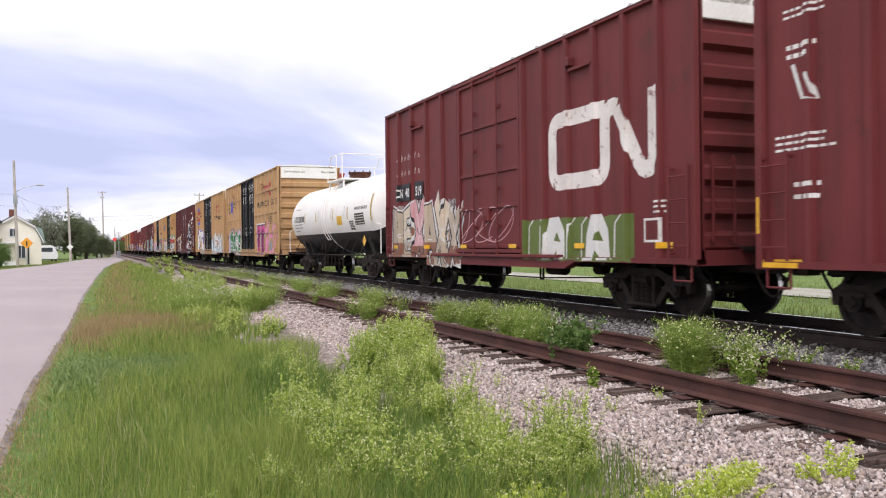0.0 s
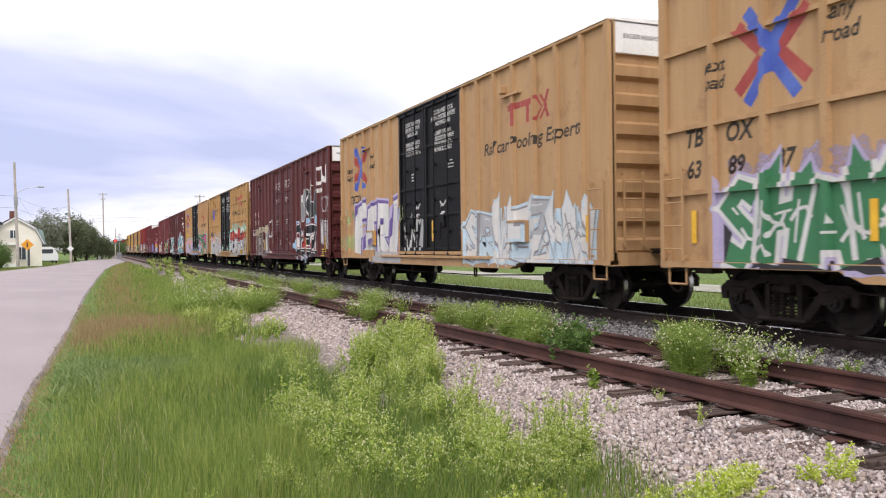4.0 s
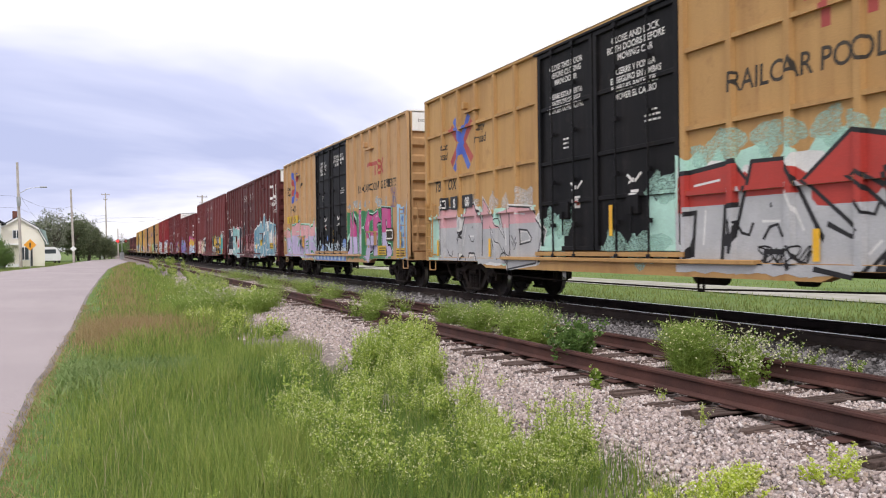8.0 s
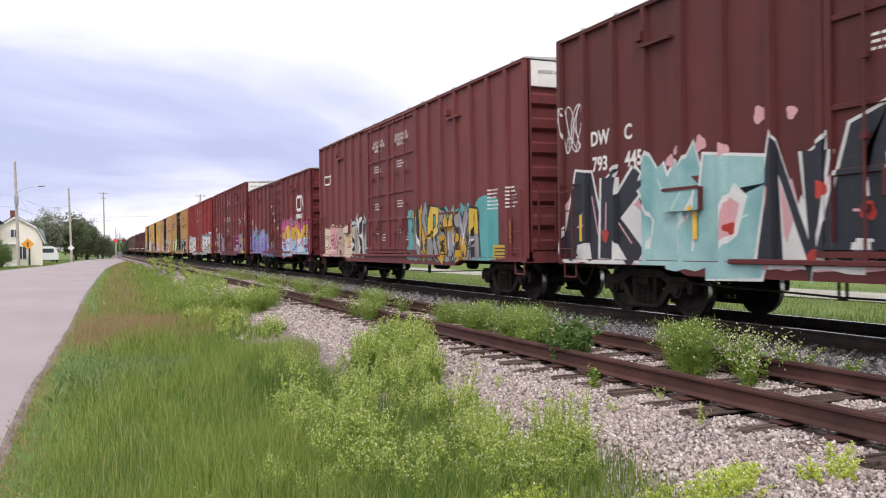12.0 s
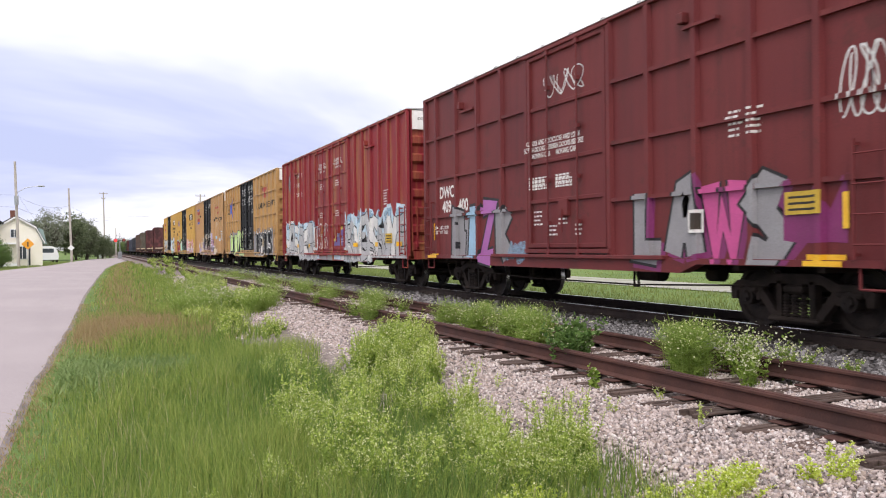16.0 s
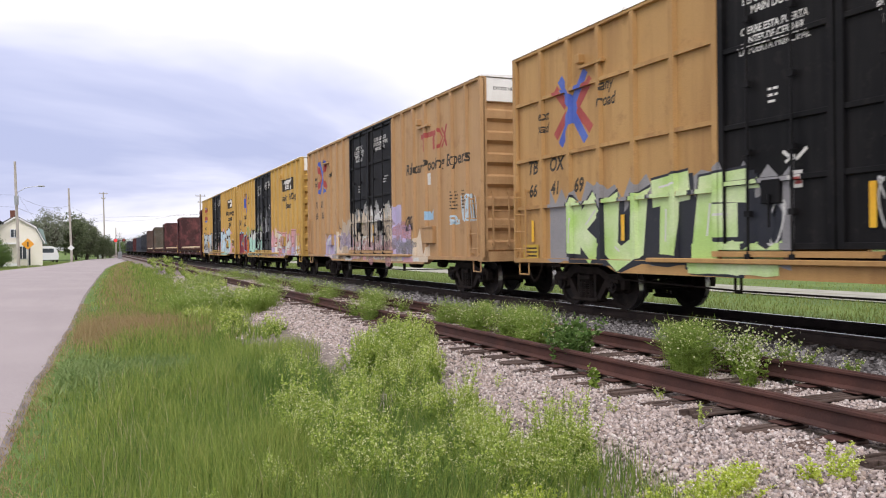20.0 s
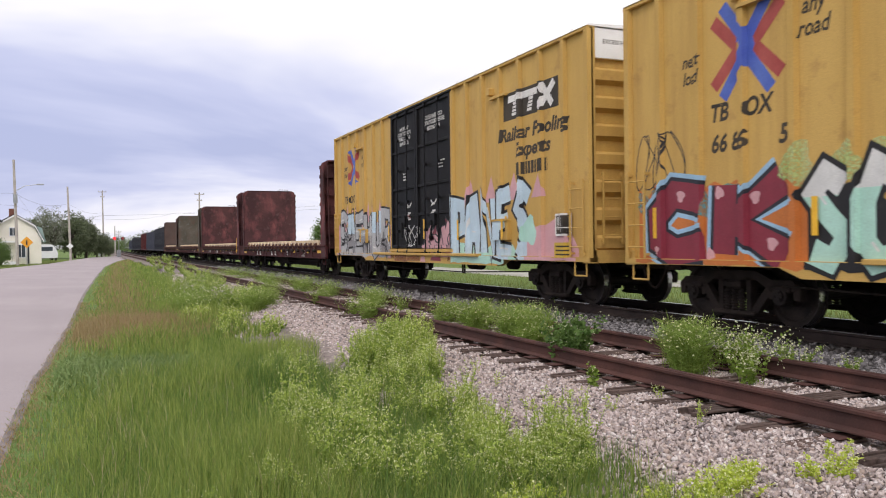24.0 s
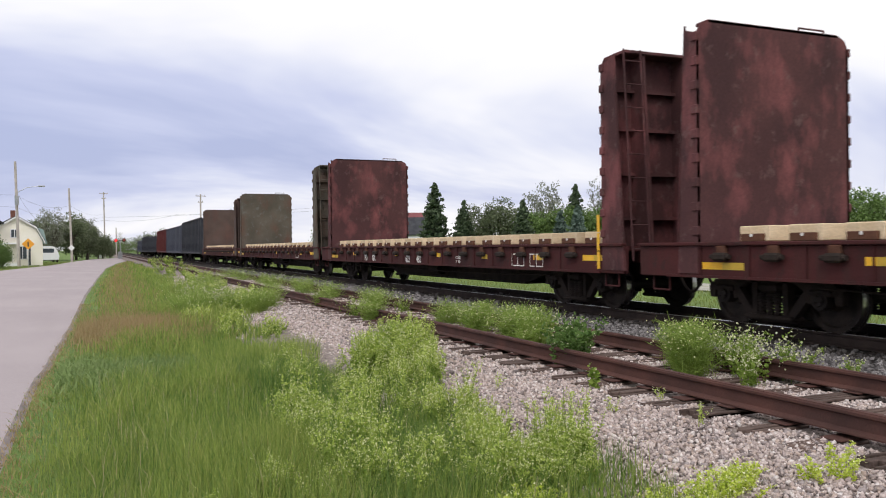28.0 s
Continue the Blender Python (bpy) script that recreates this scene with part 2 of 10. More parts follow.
def setting(name, build, material, label="", parent=None, smooth=False):
    me = build.mesh(name, material if isinstance(material, (list, tuple)) else [material])
    ob = new(name, me)
    if smooth:
        me.polygons.foreach_set("use_smooth", [True] * len(me.polygons))
    return tagged(ob, label, "", "", "structure")


# ---- the plan, in metres: y runs along the track away from the eye, x to the train ----
RAIL_Z = 0.35          # top of both tracks' rails
MAIN_X = 9.953         # middle of the main track
SIDING_X = 5.878       # middle of the rusty siding
GAUGE = 1.505          # rail head to rail head


def travelled(t):
    """How far the train has come since the start: it slows gently."""
    return 11.7332 * t - 0.0366329 * t * t + 0.000110689 * t ** 3


def bed_height(x):
    """The ballast's cross-section."""
    xs = [2.2, 2.9, 3.4, 4.6, 7.2, 7.9, 8.5, 8.9, 11.1, 12.3, 13.2]
    zs = [-0.06, 0.02, 0.090, 0.132, 0.142, 0.115, 0.13, 0.185, 0.185, 0.02, -0.06]
    return float(np.interp(x, xs, zs))


def bed_edge(y):
    """Where the gravel gives way to the grass on the road's side."""
    return 2.75 + 0.35 * math.sin(y * 0.31 + 1) + 0.3 * noise.noise((y * 0.4, 3.1, 0)) + 0.9 * max(0, min(1, (y - 24) / 20))


ROAD_RIGHT = [(-60, -0.75), (0, -0.77), (8, -0.76), (11, -0.73), (14.5, -0.65), (18, -0.55), (32, -0.38), (50, 0.05), (76, 0.75), (100, 2.1), (129, 4.4), (150, 7.0), (165, 10.5)]
ROAD_LEFT = [(-60, -8.2), (0, -8.0), (20, -7.9), (45, -7.8), (73, -7.2), (95, -4.4), (120, -2.9), (150, -0.6), (172, 4.5), (182, 10.0)]


def along(table, y):
    return float(np.interp(y, [p[0] for p in table], [p[1] for p in table]))


GRASS_GROUND = surface("grass_ground", (0.085, 0.15, 0.03), (0.15, 0.22, 0.05), rough=0.95, scale=0.35, grain=25, bump=0.6, streak=(0.12, 0.13, 0.05), streak_amount=0.4, streak_size=(0.5, 0.35, 0.5), bump_distance=0.05)
GRAVEL = surface("gravel_bed", (0.19, 0.155, 0.14), (0.33, 0.275, 0.25), rough=0.95, scale=9, grain=28, bump=1.0, bump_distance=0.04, streak=(0.10, 0.085, 0.08), streak_amount=0.6, streak_size=(7, 7, 7))
ASPHALT = surface("worn_asphalt", (0.33, 0.285, 0.295), (0.375, 0.325, 0.335), rough=0.9, scale=0.25, grain=70, bump=0.35, streak=(0.28, 0.24, 0.25), streak_amount=0.35, streak_size=(1.2, 0.12, 1))
ASPHALT_EDGE = surface("asphalt_edge", (0.17, 0.145, 0.145), (0.29, 0.25, 0.245), rough=0.95, scale=5, grain=60, bump=0.5)
LANE = surface("gravel_lane", (0.30, 0.29, 0.25), (0.40, 0.385, 0.34), rough=0.95, scale=1.2, grain=40, bump=0.4, streak=(0.16, 0.19, 0.08), streak_amount=0.6, streak_size=(1.5, 0.15, 1))
RUST_RAIL = surface("rusty_rail", (0.055, 0.024, 0.02), (0.10, 0.043, 0.034), rough=0.85, scale=2.5, grain=60, bump=0.3, streak=(0.05, 0.03, 0.028), streak_amount=0.6, streak_size=(3, 0.6, 3))
WORN_RAIL_SIDE = surface("worn_rail_side", (0.03, 0.022, 0.02), (0.055, 0.04, 0.035), spec=0.15, rough=0.8, scale=3, grain=60, bump=0.2)
BRIGHT_STEEL = surface("bright_steel", (0.55, 0.55, 0.56), (0.75, 0.75, 0.76), rough=0.28, metal=1.0, scale=2, grain=30, bump=0.03)
OLD_TIE = surface("weathered_tie", (0.075, 0.05, 0.042), (0.15, 0.105, 0.09), rough=0.95, scale=3, grain=24, bump=0.8, streak=(0.05, 0.035, 0.03), streak_amount=0.8, streak_size=(2, 22, 12), piece=0.25, bump_distance=0.02)
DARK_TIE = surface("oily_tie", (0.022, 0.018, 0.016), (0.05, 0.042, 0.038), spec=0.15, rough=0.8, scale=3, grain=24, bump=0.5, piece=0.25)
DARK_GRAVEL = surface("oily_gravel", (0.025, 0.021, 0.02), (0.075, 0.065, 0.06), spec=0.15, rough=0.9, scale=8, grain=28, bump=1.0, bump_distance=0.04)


def ground_sheet():
    b = Build()
    xs = [-3000, -900, -300, -120, -60, -30, -12, -8, -4, 0, 3, 8, 14, 20, 40, 80, 160, 400, 1200, 3000]
    ys = [-400, -100, -40, -10, 0, 10, 20, 40, 70, 100, 150, 200, 300, 500, 900, 1600, 3200]
    verts = []
    for y in ys:
        for x in xs:
            h = 0.0
            if (x > 10 or x < -12) and -60 < x < 60 and -10 < y < 200:
                h = 0.05 * noise.noise((x * 0.11, y * 0.07, 0))
            verts.append((x, y, h - 0.05))
    w = len(xs)
    faces = [(j * w + i, j * w + i + 1, (j + 1) * w + i + 1, (j + 1) * w + i) for j in range(len(ys) - 1) for i in range(w - 1)]
    b.add(verts, faces)
    return setting("ground", b, GRASS_GROUND, "flat rough grass ground reaching to the horizon")


def road_surface():
    b = Build()
    ys = [-60 + 2.5 * k for k in range(24)] + [0.5 * k for k in range(61)] + [32.5 + 2.5 * k for k in range(58)]
    rows = []
    for y in ys:
        r = along(ROAD_RIGHT, y) + 0.035 * noise.noise((y * 0.9, 0.3, 0)) + 0.018 * noise.noise((y * 4.1, 9.3, 0))
        l = along(ROAD_LEFT, y) + 0.08 * noise.noise((y * 0.8, 7.3, 0))
        rows.append([(l - 0.3, y, -0.06), (l, y, 0.015), ((l + r) / 2, y, 0.05), (r, y, -0.025), (r + 0.10, y, -0.056)])
    for k in range(len(ys) - 1):
        p, q = rows[k], rows[k + 1]
        for i in range(4):
            b.add([p[i], p[i + 1], q[i + 1], q[i]], [(0, 1, 2, 3)], 1 if i in (0, 3) else 0)
    return setting("road", b, [ASPHALT, ASPHALT_EDGE], "pale worn asphalt village road with a crumbling edge", smooth=True)


def ballast_bed():
    b = Build()
    ys = [-40 + 0.5 * k for k in range(140)] + [30 + 3 * k for k in range(150)]
    xs = [2.2, 2.9, 3.4, 4.0, 4.6, 5.1, 5.9, 6.6, 7.2, 7.55, 7.9, 8.2]
    verts = []
    for y in ys:
        e = bed_edge(y) - 2.75
        for x in xs:
            verts.append((x + e * (x < 3.5), y, bed_height(x) - 0.03 + 0.022 * noise.noise((x * 2.2, y * 2.2, 1))))
    w = len(xs)
    b.add(verts, [(j * w + i, j * w + i + 1, (j + 1) * w + i + 1, (j + 1) * w + i) for j in range(len(ys) - 1) for i in range(w - 1)])
    bed = setting("gravel_bed", b, GRAVEL, "grey crushed-stone ballast under the siding", smooth=True)
    b = Build()
    xs = [8.2, 8.5, 8.7, 8.9, 9.3, 9.95, 10.6, 11.1, 11.7, 12.3, 13.2]
    verts = []
    for y in ys:
        for x in xs:
            verts.append((x, y, bed_height(x) - 0.02 + 0.015 * noise.noise((x * 2.2, y * 2.2, 1))))
    w = len(xs)
    b.add(verts, [(j * w + i, j * w + i + 1, (j + 1) * w + i + 1, (j + 1) * w + i) for j in range(len(ys) - 1) for i in range(w - 1)])
    setting("main_ballast", b, DARK_GRAVEL, "dark ballast under the main track", smooth=True)
    return bed


def rail_profile(x, top):
    h = 0.172
    half = [(0.076, 0), (0.076, 0.012), (0.012, 0.032), (0.009, 0.125), (0.036, 0.138), (0.037, 0.160), (0.028, 0.172)]
    pts = [(x + a, top - h + z) for a, z in half] + [(x - a, top - h + z) for a, z in reversed(half)]
    return pts


def worn_tie(seed, split):
    """A squared timber whose top is checked and whose ends are broken."""
    rng = random.Random(seed)
    b = Build()
    cuts = [-0.115, -0.075, -0.02, 0.03, 0.08, 0.115]
    for y0, y1 in zip(cuts, cuts[1:]):
        e0, e1 = (rng.uniform(-0.10, 0.03), rng.uniform(-0.10, 0.03)) if split else (0, 0)
        top = rng.uniform(-0.022, 0.006) if split else 0.0
        b.box(-1.3 - e0, 1.3 + e1, y0 + 0.003, y1 - 0.003, -0.17, top, bevel=0.006)
    b.box(-1.18, 1.18, -0.112, 0.112, -0.168, -0.03)
    return b


def track(name, label, x, side, head, tie_material, spacing, far, first=-12.0, jitter=0.0):
    root = tagged(thing(name, label, "railway track", pose(x, 0, 0)), kind="structure")
    for off in (-GAUGE / 2, GAUGE / 2):
        b = Build()
        prof = rail_profile(off, RAIL_Z)
        b.prism(prof, "y", -340, 760)
        lay = part("rail", b, [side], root)
        b = Build()
        b.box(off - 0.029, off + 0.029, -340, 760, RAIL_Z - 0.0005, RAIL_Z + 0.0035)
        part("rail_head", b, [head], lay)
    ties = [shared("tie:%s:%d" % (name, k), lambda: worn_tie(k, jitter > 0), [tie_material]) for k in range(5)]
    plate = shared("tie_plate:" + name, lambda: Build().box(-0.17, 0.17, -0.09, 0.09, 0, 0.014, bevel=0.005), [side])
    rng = random.Random(5 if jitter else 6)
    y = first
    while y < far:
        s = pose(rng.uniform(-1, 1) * jitter, y + rng.uniform(-1, 1) * jitter * 0.6, RAIL_Z - 0.186 + rng.uniform(-0.035, 0.004) * (jitter > 0), 0, 0, rng.uniform(-1, 1) * jitter * 22)
        laid = part("tie", ties[rng.randrange(5)], None, root, where=s)
        if y < 30:
            for off in (-GAUGE / 2, GAUGE / 2):
                part("tie_plate", plate, None, laid, where=pose(off, 0, 0))
        y += spacing
    return root


# ---- stones, grass and weeds ----
def fast_mesh(name, verts, faces, sides, materials, slots=None, smooth=False):
    """A mesh from arrays: verts (n, 3) and faces (m, sides)."""
    me = bpy.data.meshes.new(name)
    verts = np.asarray(verts, dtype=np.float32)
    faces = np.asarray(faces, dtype=np.int32)
    me.vertices.add(len(verts))
    me.vertices.foreach_set("co", verts.ravel())
    me.loops.add(faces.size)
    me.loops.foreach_set("vertex_index", faces.ravel())
    me.polygons.add(len(faces))
    me.polygons.foreach_set("loop_start", np.arange(0, faces.size, sides, dtype=np.int32))
    for m in materials:
        me.materials.append(m)
    if slots is not None:
        me.polygons.foreach_set("material_index", np.asarray(slots, dtype=np.int32))
    if smooth:
        me.polygons.foreach_set("use_smooth", np.ones(len(faces), dtype=bool))
    me.update(calc_edges=True)
    me.validate()
    return me


def stone_material(name, shades, rough=0.9):
    m = bpy.data.materials.new(name)
    m.use_nodes = True
    n, link = m.node_tree.nodes, m.node_tree.links
    shader = n["Principled BSDF"]
    info = n.new("ShaderNodeNewGeometry")
    ramp = n.new("ShaderNodeValToRGB")
    ramp.color_ramp.interpolation = "CONSTANT"
    els = ramp.color_ramp.elements
    for k, c in enumerate(shades):
        e = els[k] if k < 2 else els.new(k / len(shades))
        e.position = k / len(shades)
        e.color = (*c, 1)
    link.new(info.outputs["Random Per Island"], ramp.inputs[0])
    co = n.new("ShaderNodeTexCoord")
    fine = n.new("ShaderNodeTexNoise")
    fine.inputs["Scale"].default_value = 55
    fine.inputs["Detail"].default_value = 5
    link.new(co.outputs["Object"], fine.inputs["Vector"])
    gain = n.new("ShaderNodeMapRange")
    gain.inputs[3].default_value, gain.inputs[4].default_value = 0.6, 1.4
    link.new(fine.outputs["Fac"], gain.inputs[0])
    mul = n.new("ShaderNodeVectorMath")
    mul.operation = "SCALE"
    link.new(ramp.outputs[0], mul.inputs[0])
    link.new(gain.outputs[0], mul.inputs[3])
    link.new(mul.outputs[0], shader.inputs["Base Color"])
    shader.inputs["Roughness"].default_value = rough
    return m


def rough_block():
    """The corners and triangles of an angular broken stone."""
    v = np.array([(x, y, z) for z in (-1, 1) for y in (-1, 1) for x in (-1, 1)], dtype=float) * 0.72
    f = np.array([(0, 2, 1), (1, 2, 3), (4, 5, 6), (5, 7, 6), (0, 1, 4), (1, 5, 4), (2, 6, 3), (3, 6, 7), (0, 4, 2), (2, 4, 6), (1, 3, 5), (3, 7, 5)])
    return v, f


def turns(rng, n):
    """n random rotations as matrices."""
    q = rng.normal(size=(n, 4))
    q /= np.linalg.norm(q, axis=1)[:, None]
    w, x, y, z = q.T
    return np.stack([np.stack([1 - 2 * (y * y + z * z), 2 * (x * y - z * w), 2 * (x * z + y * w)], 1), np.stack([2 * (x * y + z * w), 1 - 2 * (x * x + z * z), 2 * (y * z - x * w)], 1), np.stack([2 * (x * z - y * w), 2 * (y * z + x * w), 1 - 2 * (x * x + y * y)], 1)], 1)


def scatter_stones(name, label, rng, xs, ys, zs, sizes, material):
    v, f = rough_block()
    n = len(xs)
    shape = v[None] * rng.uniform(0.6, 1.3, size=(n, 8, 1)) + rng.normal(0, 0.12, size=(n, 8, 3))
    shape = shape * np.stack([rng.uniform(0.8, 1.35, n), rng.uniform(0.75, 1.1, n), rng.uniform(0.5, 0.9, n)], 1)[:, None, :] * sizes[:, None, None]
    rot = turns(rng, n)
    pts = np.einsum("nij,nkj->nki", rot, shape) + np.stack([xs, ys, zs], 1)[:, None, :]
    faces = (f[None] + (np.arange(n) * 8)[:, None, None]).reshape(-1, 3)
    ob = new(name, fast_mesh(name, pts.reshape(-1, 3), faces, 3, [material]))
    return tagged(ob, label, "gravel", "", "stuff")


def lay_gravel():
    rng = np.random.default_rng(11)
    grey = stone_material("crushed_stone", [(0.42, 0.345, 0.32), (0.51, 0.43, 0.405), (0.27, 0.22, 0.205), (0.55, 0.465, 0.44), (0.44, 0.345, 0.30), (0.66, 0.60, 0.58), (0.17, 0.14, 0.135), (0.48, 0.395, 0.37), (0.36, 0.295, 0.28), (0.53, 0.44, 0.415), (0.40, 0.32, 0.285), (0.32, 0.275, 0.27)])
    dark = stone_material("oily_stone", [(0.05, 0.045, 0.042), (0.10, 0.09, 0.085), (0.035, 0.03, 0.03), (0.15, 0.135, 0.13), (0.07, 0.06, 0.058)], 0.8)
    mid = stone_material("bluish_stone", [(0.16, 0.148, 0.148), (0.22, 0.205, 0.205), (0.11, 0.10, 0.10), (0.30, 0.28, 0.28), (0.07, 0.064, 0.065)])
    xs, ys, ss = [], [], []
    for y0, y1, density, size in ((-8.0, 2.6, 60, 0.07), (2.6, 8.0, 1650, 0.0165), (8.0, 14, 980, 0.020), (14, 24, 520, 0.0235), (24, 46, 130, 0.042)):
        n = int((7.6 - 2.0) * (y1 - y0) * density)
        xs.append(rng.uniform(2.0, 7.6, n))
        ys.append(rng.uniform(y0, y1, n))
        ss.append(size * rng.uniform(0.55, 1.35, n))
    x, y, s = np.concatenate(xs), np.concatenate(ys), np.concatenate(ss)
    # beside the eye and behind it the stones lie thinner
    seen = (x < 1.32 * y + 0.6) | (y < 2.6) | (rng.uniform(0, 1, len(x)) < 0.12)
    x, y, s = x[seen], y[seen], s[seen]
    keep = np.array([a > bed_edge(b) - 0.5 + 0.35 * noise.noise((a * 3, b * 3, 0)) for a, b in zip(x, y)])
    near_rail = (np.abs(np.abs(x - SIDING_X) - GAUGE / 2) < 0.10)
    x, y, s = x[keep & ~near_rail], y[keep & ~near_rail], s[keep & ~near_rail]
    # some ties lie bare, others are buried
    phase = ((y - 1.0 + 0.28) % 0.56) - 0.28
    bare = (np.abs(phase) < 0.125) & (np.abs(x - SIDING_X) < 1.30) & (np.sin(np.floor((y - 0.72) / 0.56) * 2.7) > np.where(y < 8.2, -0.45, 0.55))
    x, y, s = x[~bare], y[~bare], s[~bare]
    z = np.array([bed_height(a) for a in x]) - 0.022 + rng.uniform(-0.4, 0.5, len(x)) * s
    scatter_stones("gravel", "grey and brown crushed stone scattered beside the rusty siding", rng, x, y, z, s, grey)
    xs, ys, ss = [], [], []
    for y0, y1, density, size in ((4.5, 14.0, 560, 0.027), (14, 30, 150, 0.045), (30, 60, 30, 0.085)):
        n = int(1.35 * (y1 - y0) * density)
        xs.append(rng.uniform(7.3, 8.75, n))
        ys.append(rng.uniform(y0, y1, n))
        ss.append(size * rng.uniform(0.6, 1.3, n))
    x, y, s = np.concatenate(xs), np.concatenate(ys), np.concatenate(ss)
    z = np.array([bed_height(a) for a in x]) - 0.02 + rng.uniform(-0.4, 0.5, len(x)) * s
    scatter_stones("ballast_shoulder", "blue-grey ballast on the shoulder between the tracks", rng, x, y, z, s, mid)
    xs, ys, ss = [], [], []
    for y0, y1, density, size in ((5, 16, 150, 0.04), (16, 40, 40, 0.07)):
        n = int(2.6 * (y1 - y0) * density)
        xs.append(rng.uniform(8.7, 11.3, n))
        ys.append(rng.uniform(y0, y1, n))
        ss.append(size * rng.uniform(0.6, 1.2, n))
    x, y, s = np.concatenate(xs), np.concatenate(ys), np.concatenate(ss)
    ok = np.abs(np.abs(x - MAIN_X) - GAUGE / 2) > 0.11
    x, y, s = x[ok], y[ok], s[ok]
    z = np.array([bed_height(a) for a in x]) - 0.03 + rng.uniform(-0.4, 0.3, len(x)) * s
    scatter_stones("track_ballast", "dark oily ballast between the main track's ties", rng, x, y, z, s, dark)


GRASS = leaf("grass_blade", (0.167, 0.252, 0.045), (0.31, 0.383, 0.095))
GRASS_PALE = leaf("pale_grass_blade", (0.276, 0.331, 0.069), (0.432, 0.46, 0.147))
# a darker tone in random patches; also the painted shade under the weeds
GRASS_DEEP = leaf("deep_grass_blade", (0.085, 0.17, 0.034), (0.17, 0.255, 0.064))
GRASS_DRY = leaf("dry_grass", (0.29, 0.20, 0.10), (0.42, 0.32, 0.17))
GRASS_STRAW = leaf("straw_stalk", (0.42, 0.36, 0.20), (0.55, 0.48, 0.30))
GRASS_SHORT = leaf("verge_grass", (0.16, 0.22, 0.06), (0.27, 0.315, 0.105))
CLOVER = leaf("clover_leaf", (0.15, 0.24, 0.075), (0.26, 0.34, 0.13))
WEED_LEAF = leaf("weed_leaf", (0.128, 0.224, 0.032), (0.264, 0.36, 0.068))
WEED_TIP = leaf("young_weed_leaf", (0.29, 0.395, 0.065), (0.47, 0.56, 0.135))
WEED_YELLOW = leaf("yellow_flower_heads", (0.62, 0.65, 0.30), (0.80, 0.80, 0.48))
WEED_WHITE = leaf("cream_flower_heads", (0.5, 0.51, 0.29), (0.7, 0.7, 0.48))
WEED_LIME = leaf("lime_weed_leaf", (0.40, 0.52, 0.05), (0.60, 0.68, 0.13))
WEED_DARK = leaf("dark_weed_leaf", (0.06, 0.125, 0.028), (0.14, 0.23, 0.06))
WEED_GRASS = leaf("clump_grass", (0.144, 0.239, 0.038), (0.297, 0.396, 0.09))


def blades(name, label, rng, x, y, z, height, width, lean, material, slots=None):
    """Bent tapering blades; material may be a list, with a slot for each blade."""
    n = len(x)
    yaw = rng.uniform(0, 2 * np.pi, n)
    dx, dy = np.cos(yaw), np.sin(yaw)
    tilt = rng.normal(0, lean, n)
    away = rng.uniform(0, 2 * np.pi, n)
    lx, ly = np.cos(away) * tilt, np.sin(away) * tilt
    w = width * rng.uniform(0.6, 1.4, n)
    h = height
    base = np.stack([x, y, z], 1)
    side = np.stack([dx * w, dy * w, np.zeros(n)], 1)
    mid = base + np.stack([lx * h * 0.35, ly * h * 0.35, h * 0.6], 1)
    tip = base + np.stack([lx * h * 1.1, ly * h * 1.1, h], 1)
    verts = np.stack([base - side, base + side, mid + side * 0.7, mid - side * 0.7, tip], 1).reshape(-1, 3)
    k = (np.arange(n) * 5)[:, None]
    tris = np.concatenate([k + np.array([0, 1, 2]), k + np.array([0, 2, 3]), k + np.array([3, 2, 4])], 1).reshape(-1, 3)
    mats = material if isinstance(material, list) else [material]
    ob = new(name, fast_mesh(name, verts, tris, 3, mats, None if slots is None else np.repeat(slots, 3)))
    return tagged(ob, label, "grass", "", "stuff")


def many_noise(x, y, fx, fy, seed):
    return np.array([noise.noise((a * fx, b * fy, seed)) for a, b in zip(x, y)])


def brownness(x, y, r):
    """The dry reddish strip: one strong patch, and a thinner band on along the road."""
    patch = 1.15 * np.exp(-((x - r - 1.35) / 0.85) ** 2 - ((y - 17.2) / 1.7) ** 2)
    band = 0.62 * np.exp(-((x - r - 1.15) / 0.85) ** 2) * np.clip((y - 18) / 6, 0, 1)
    return np.clip(patch + band, 0, 1)


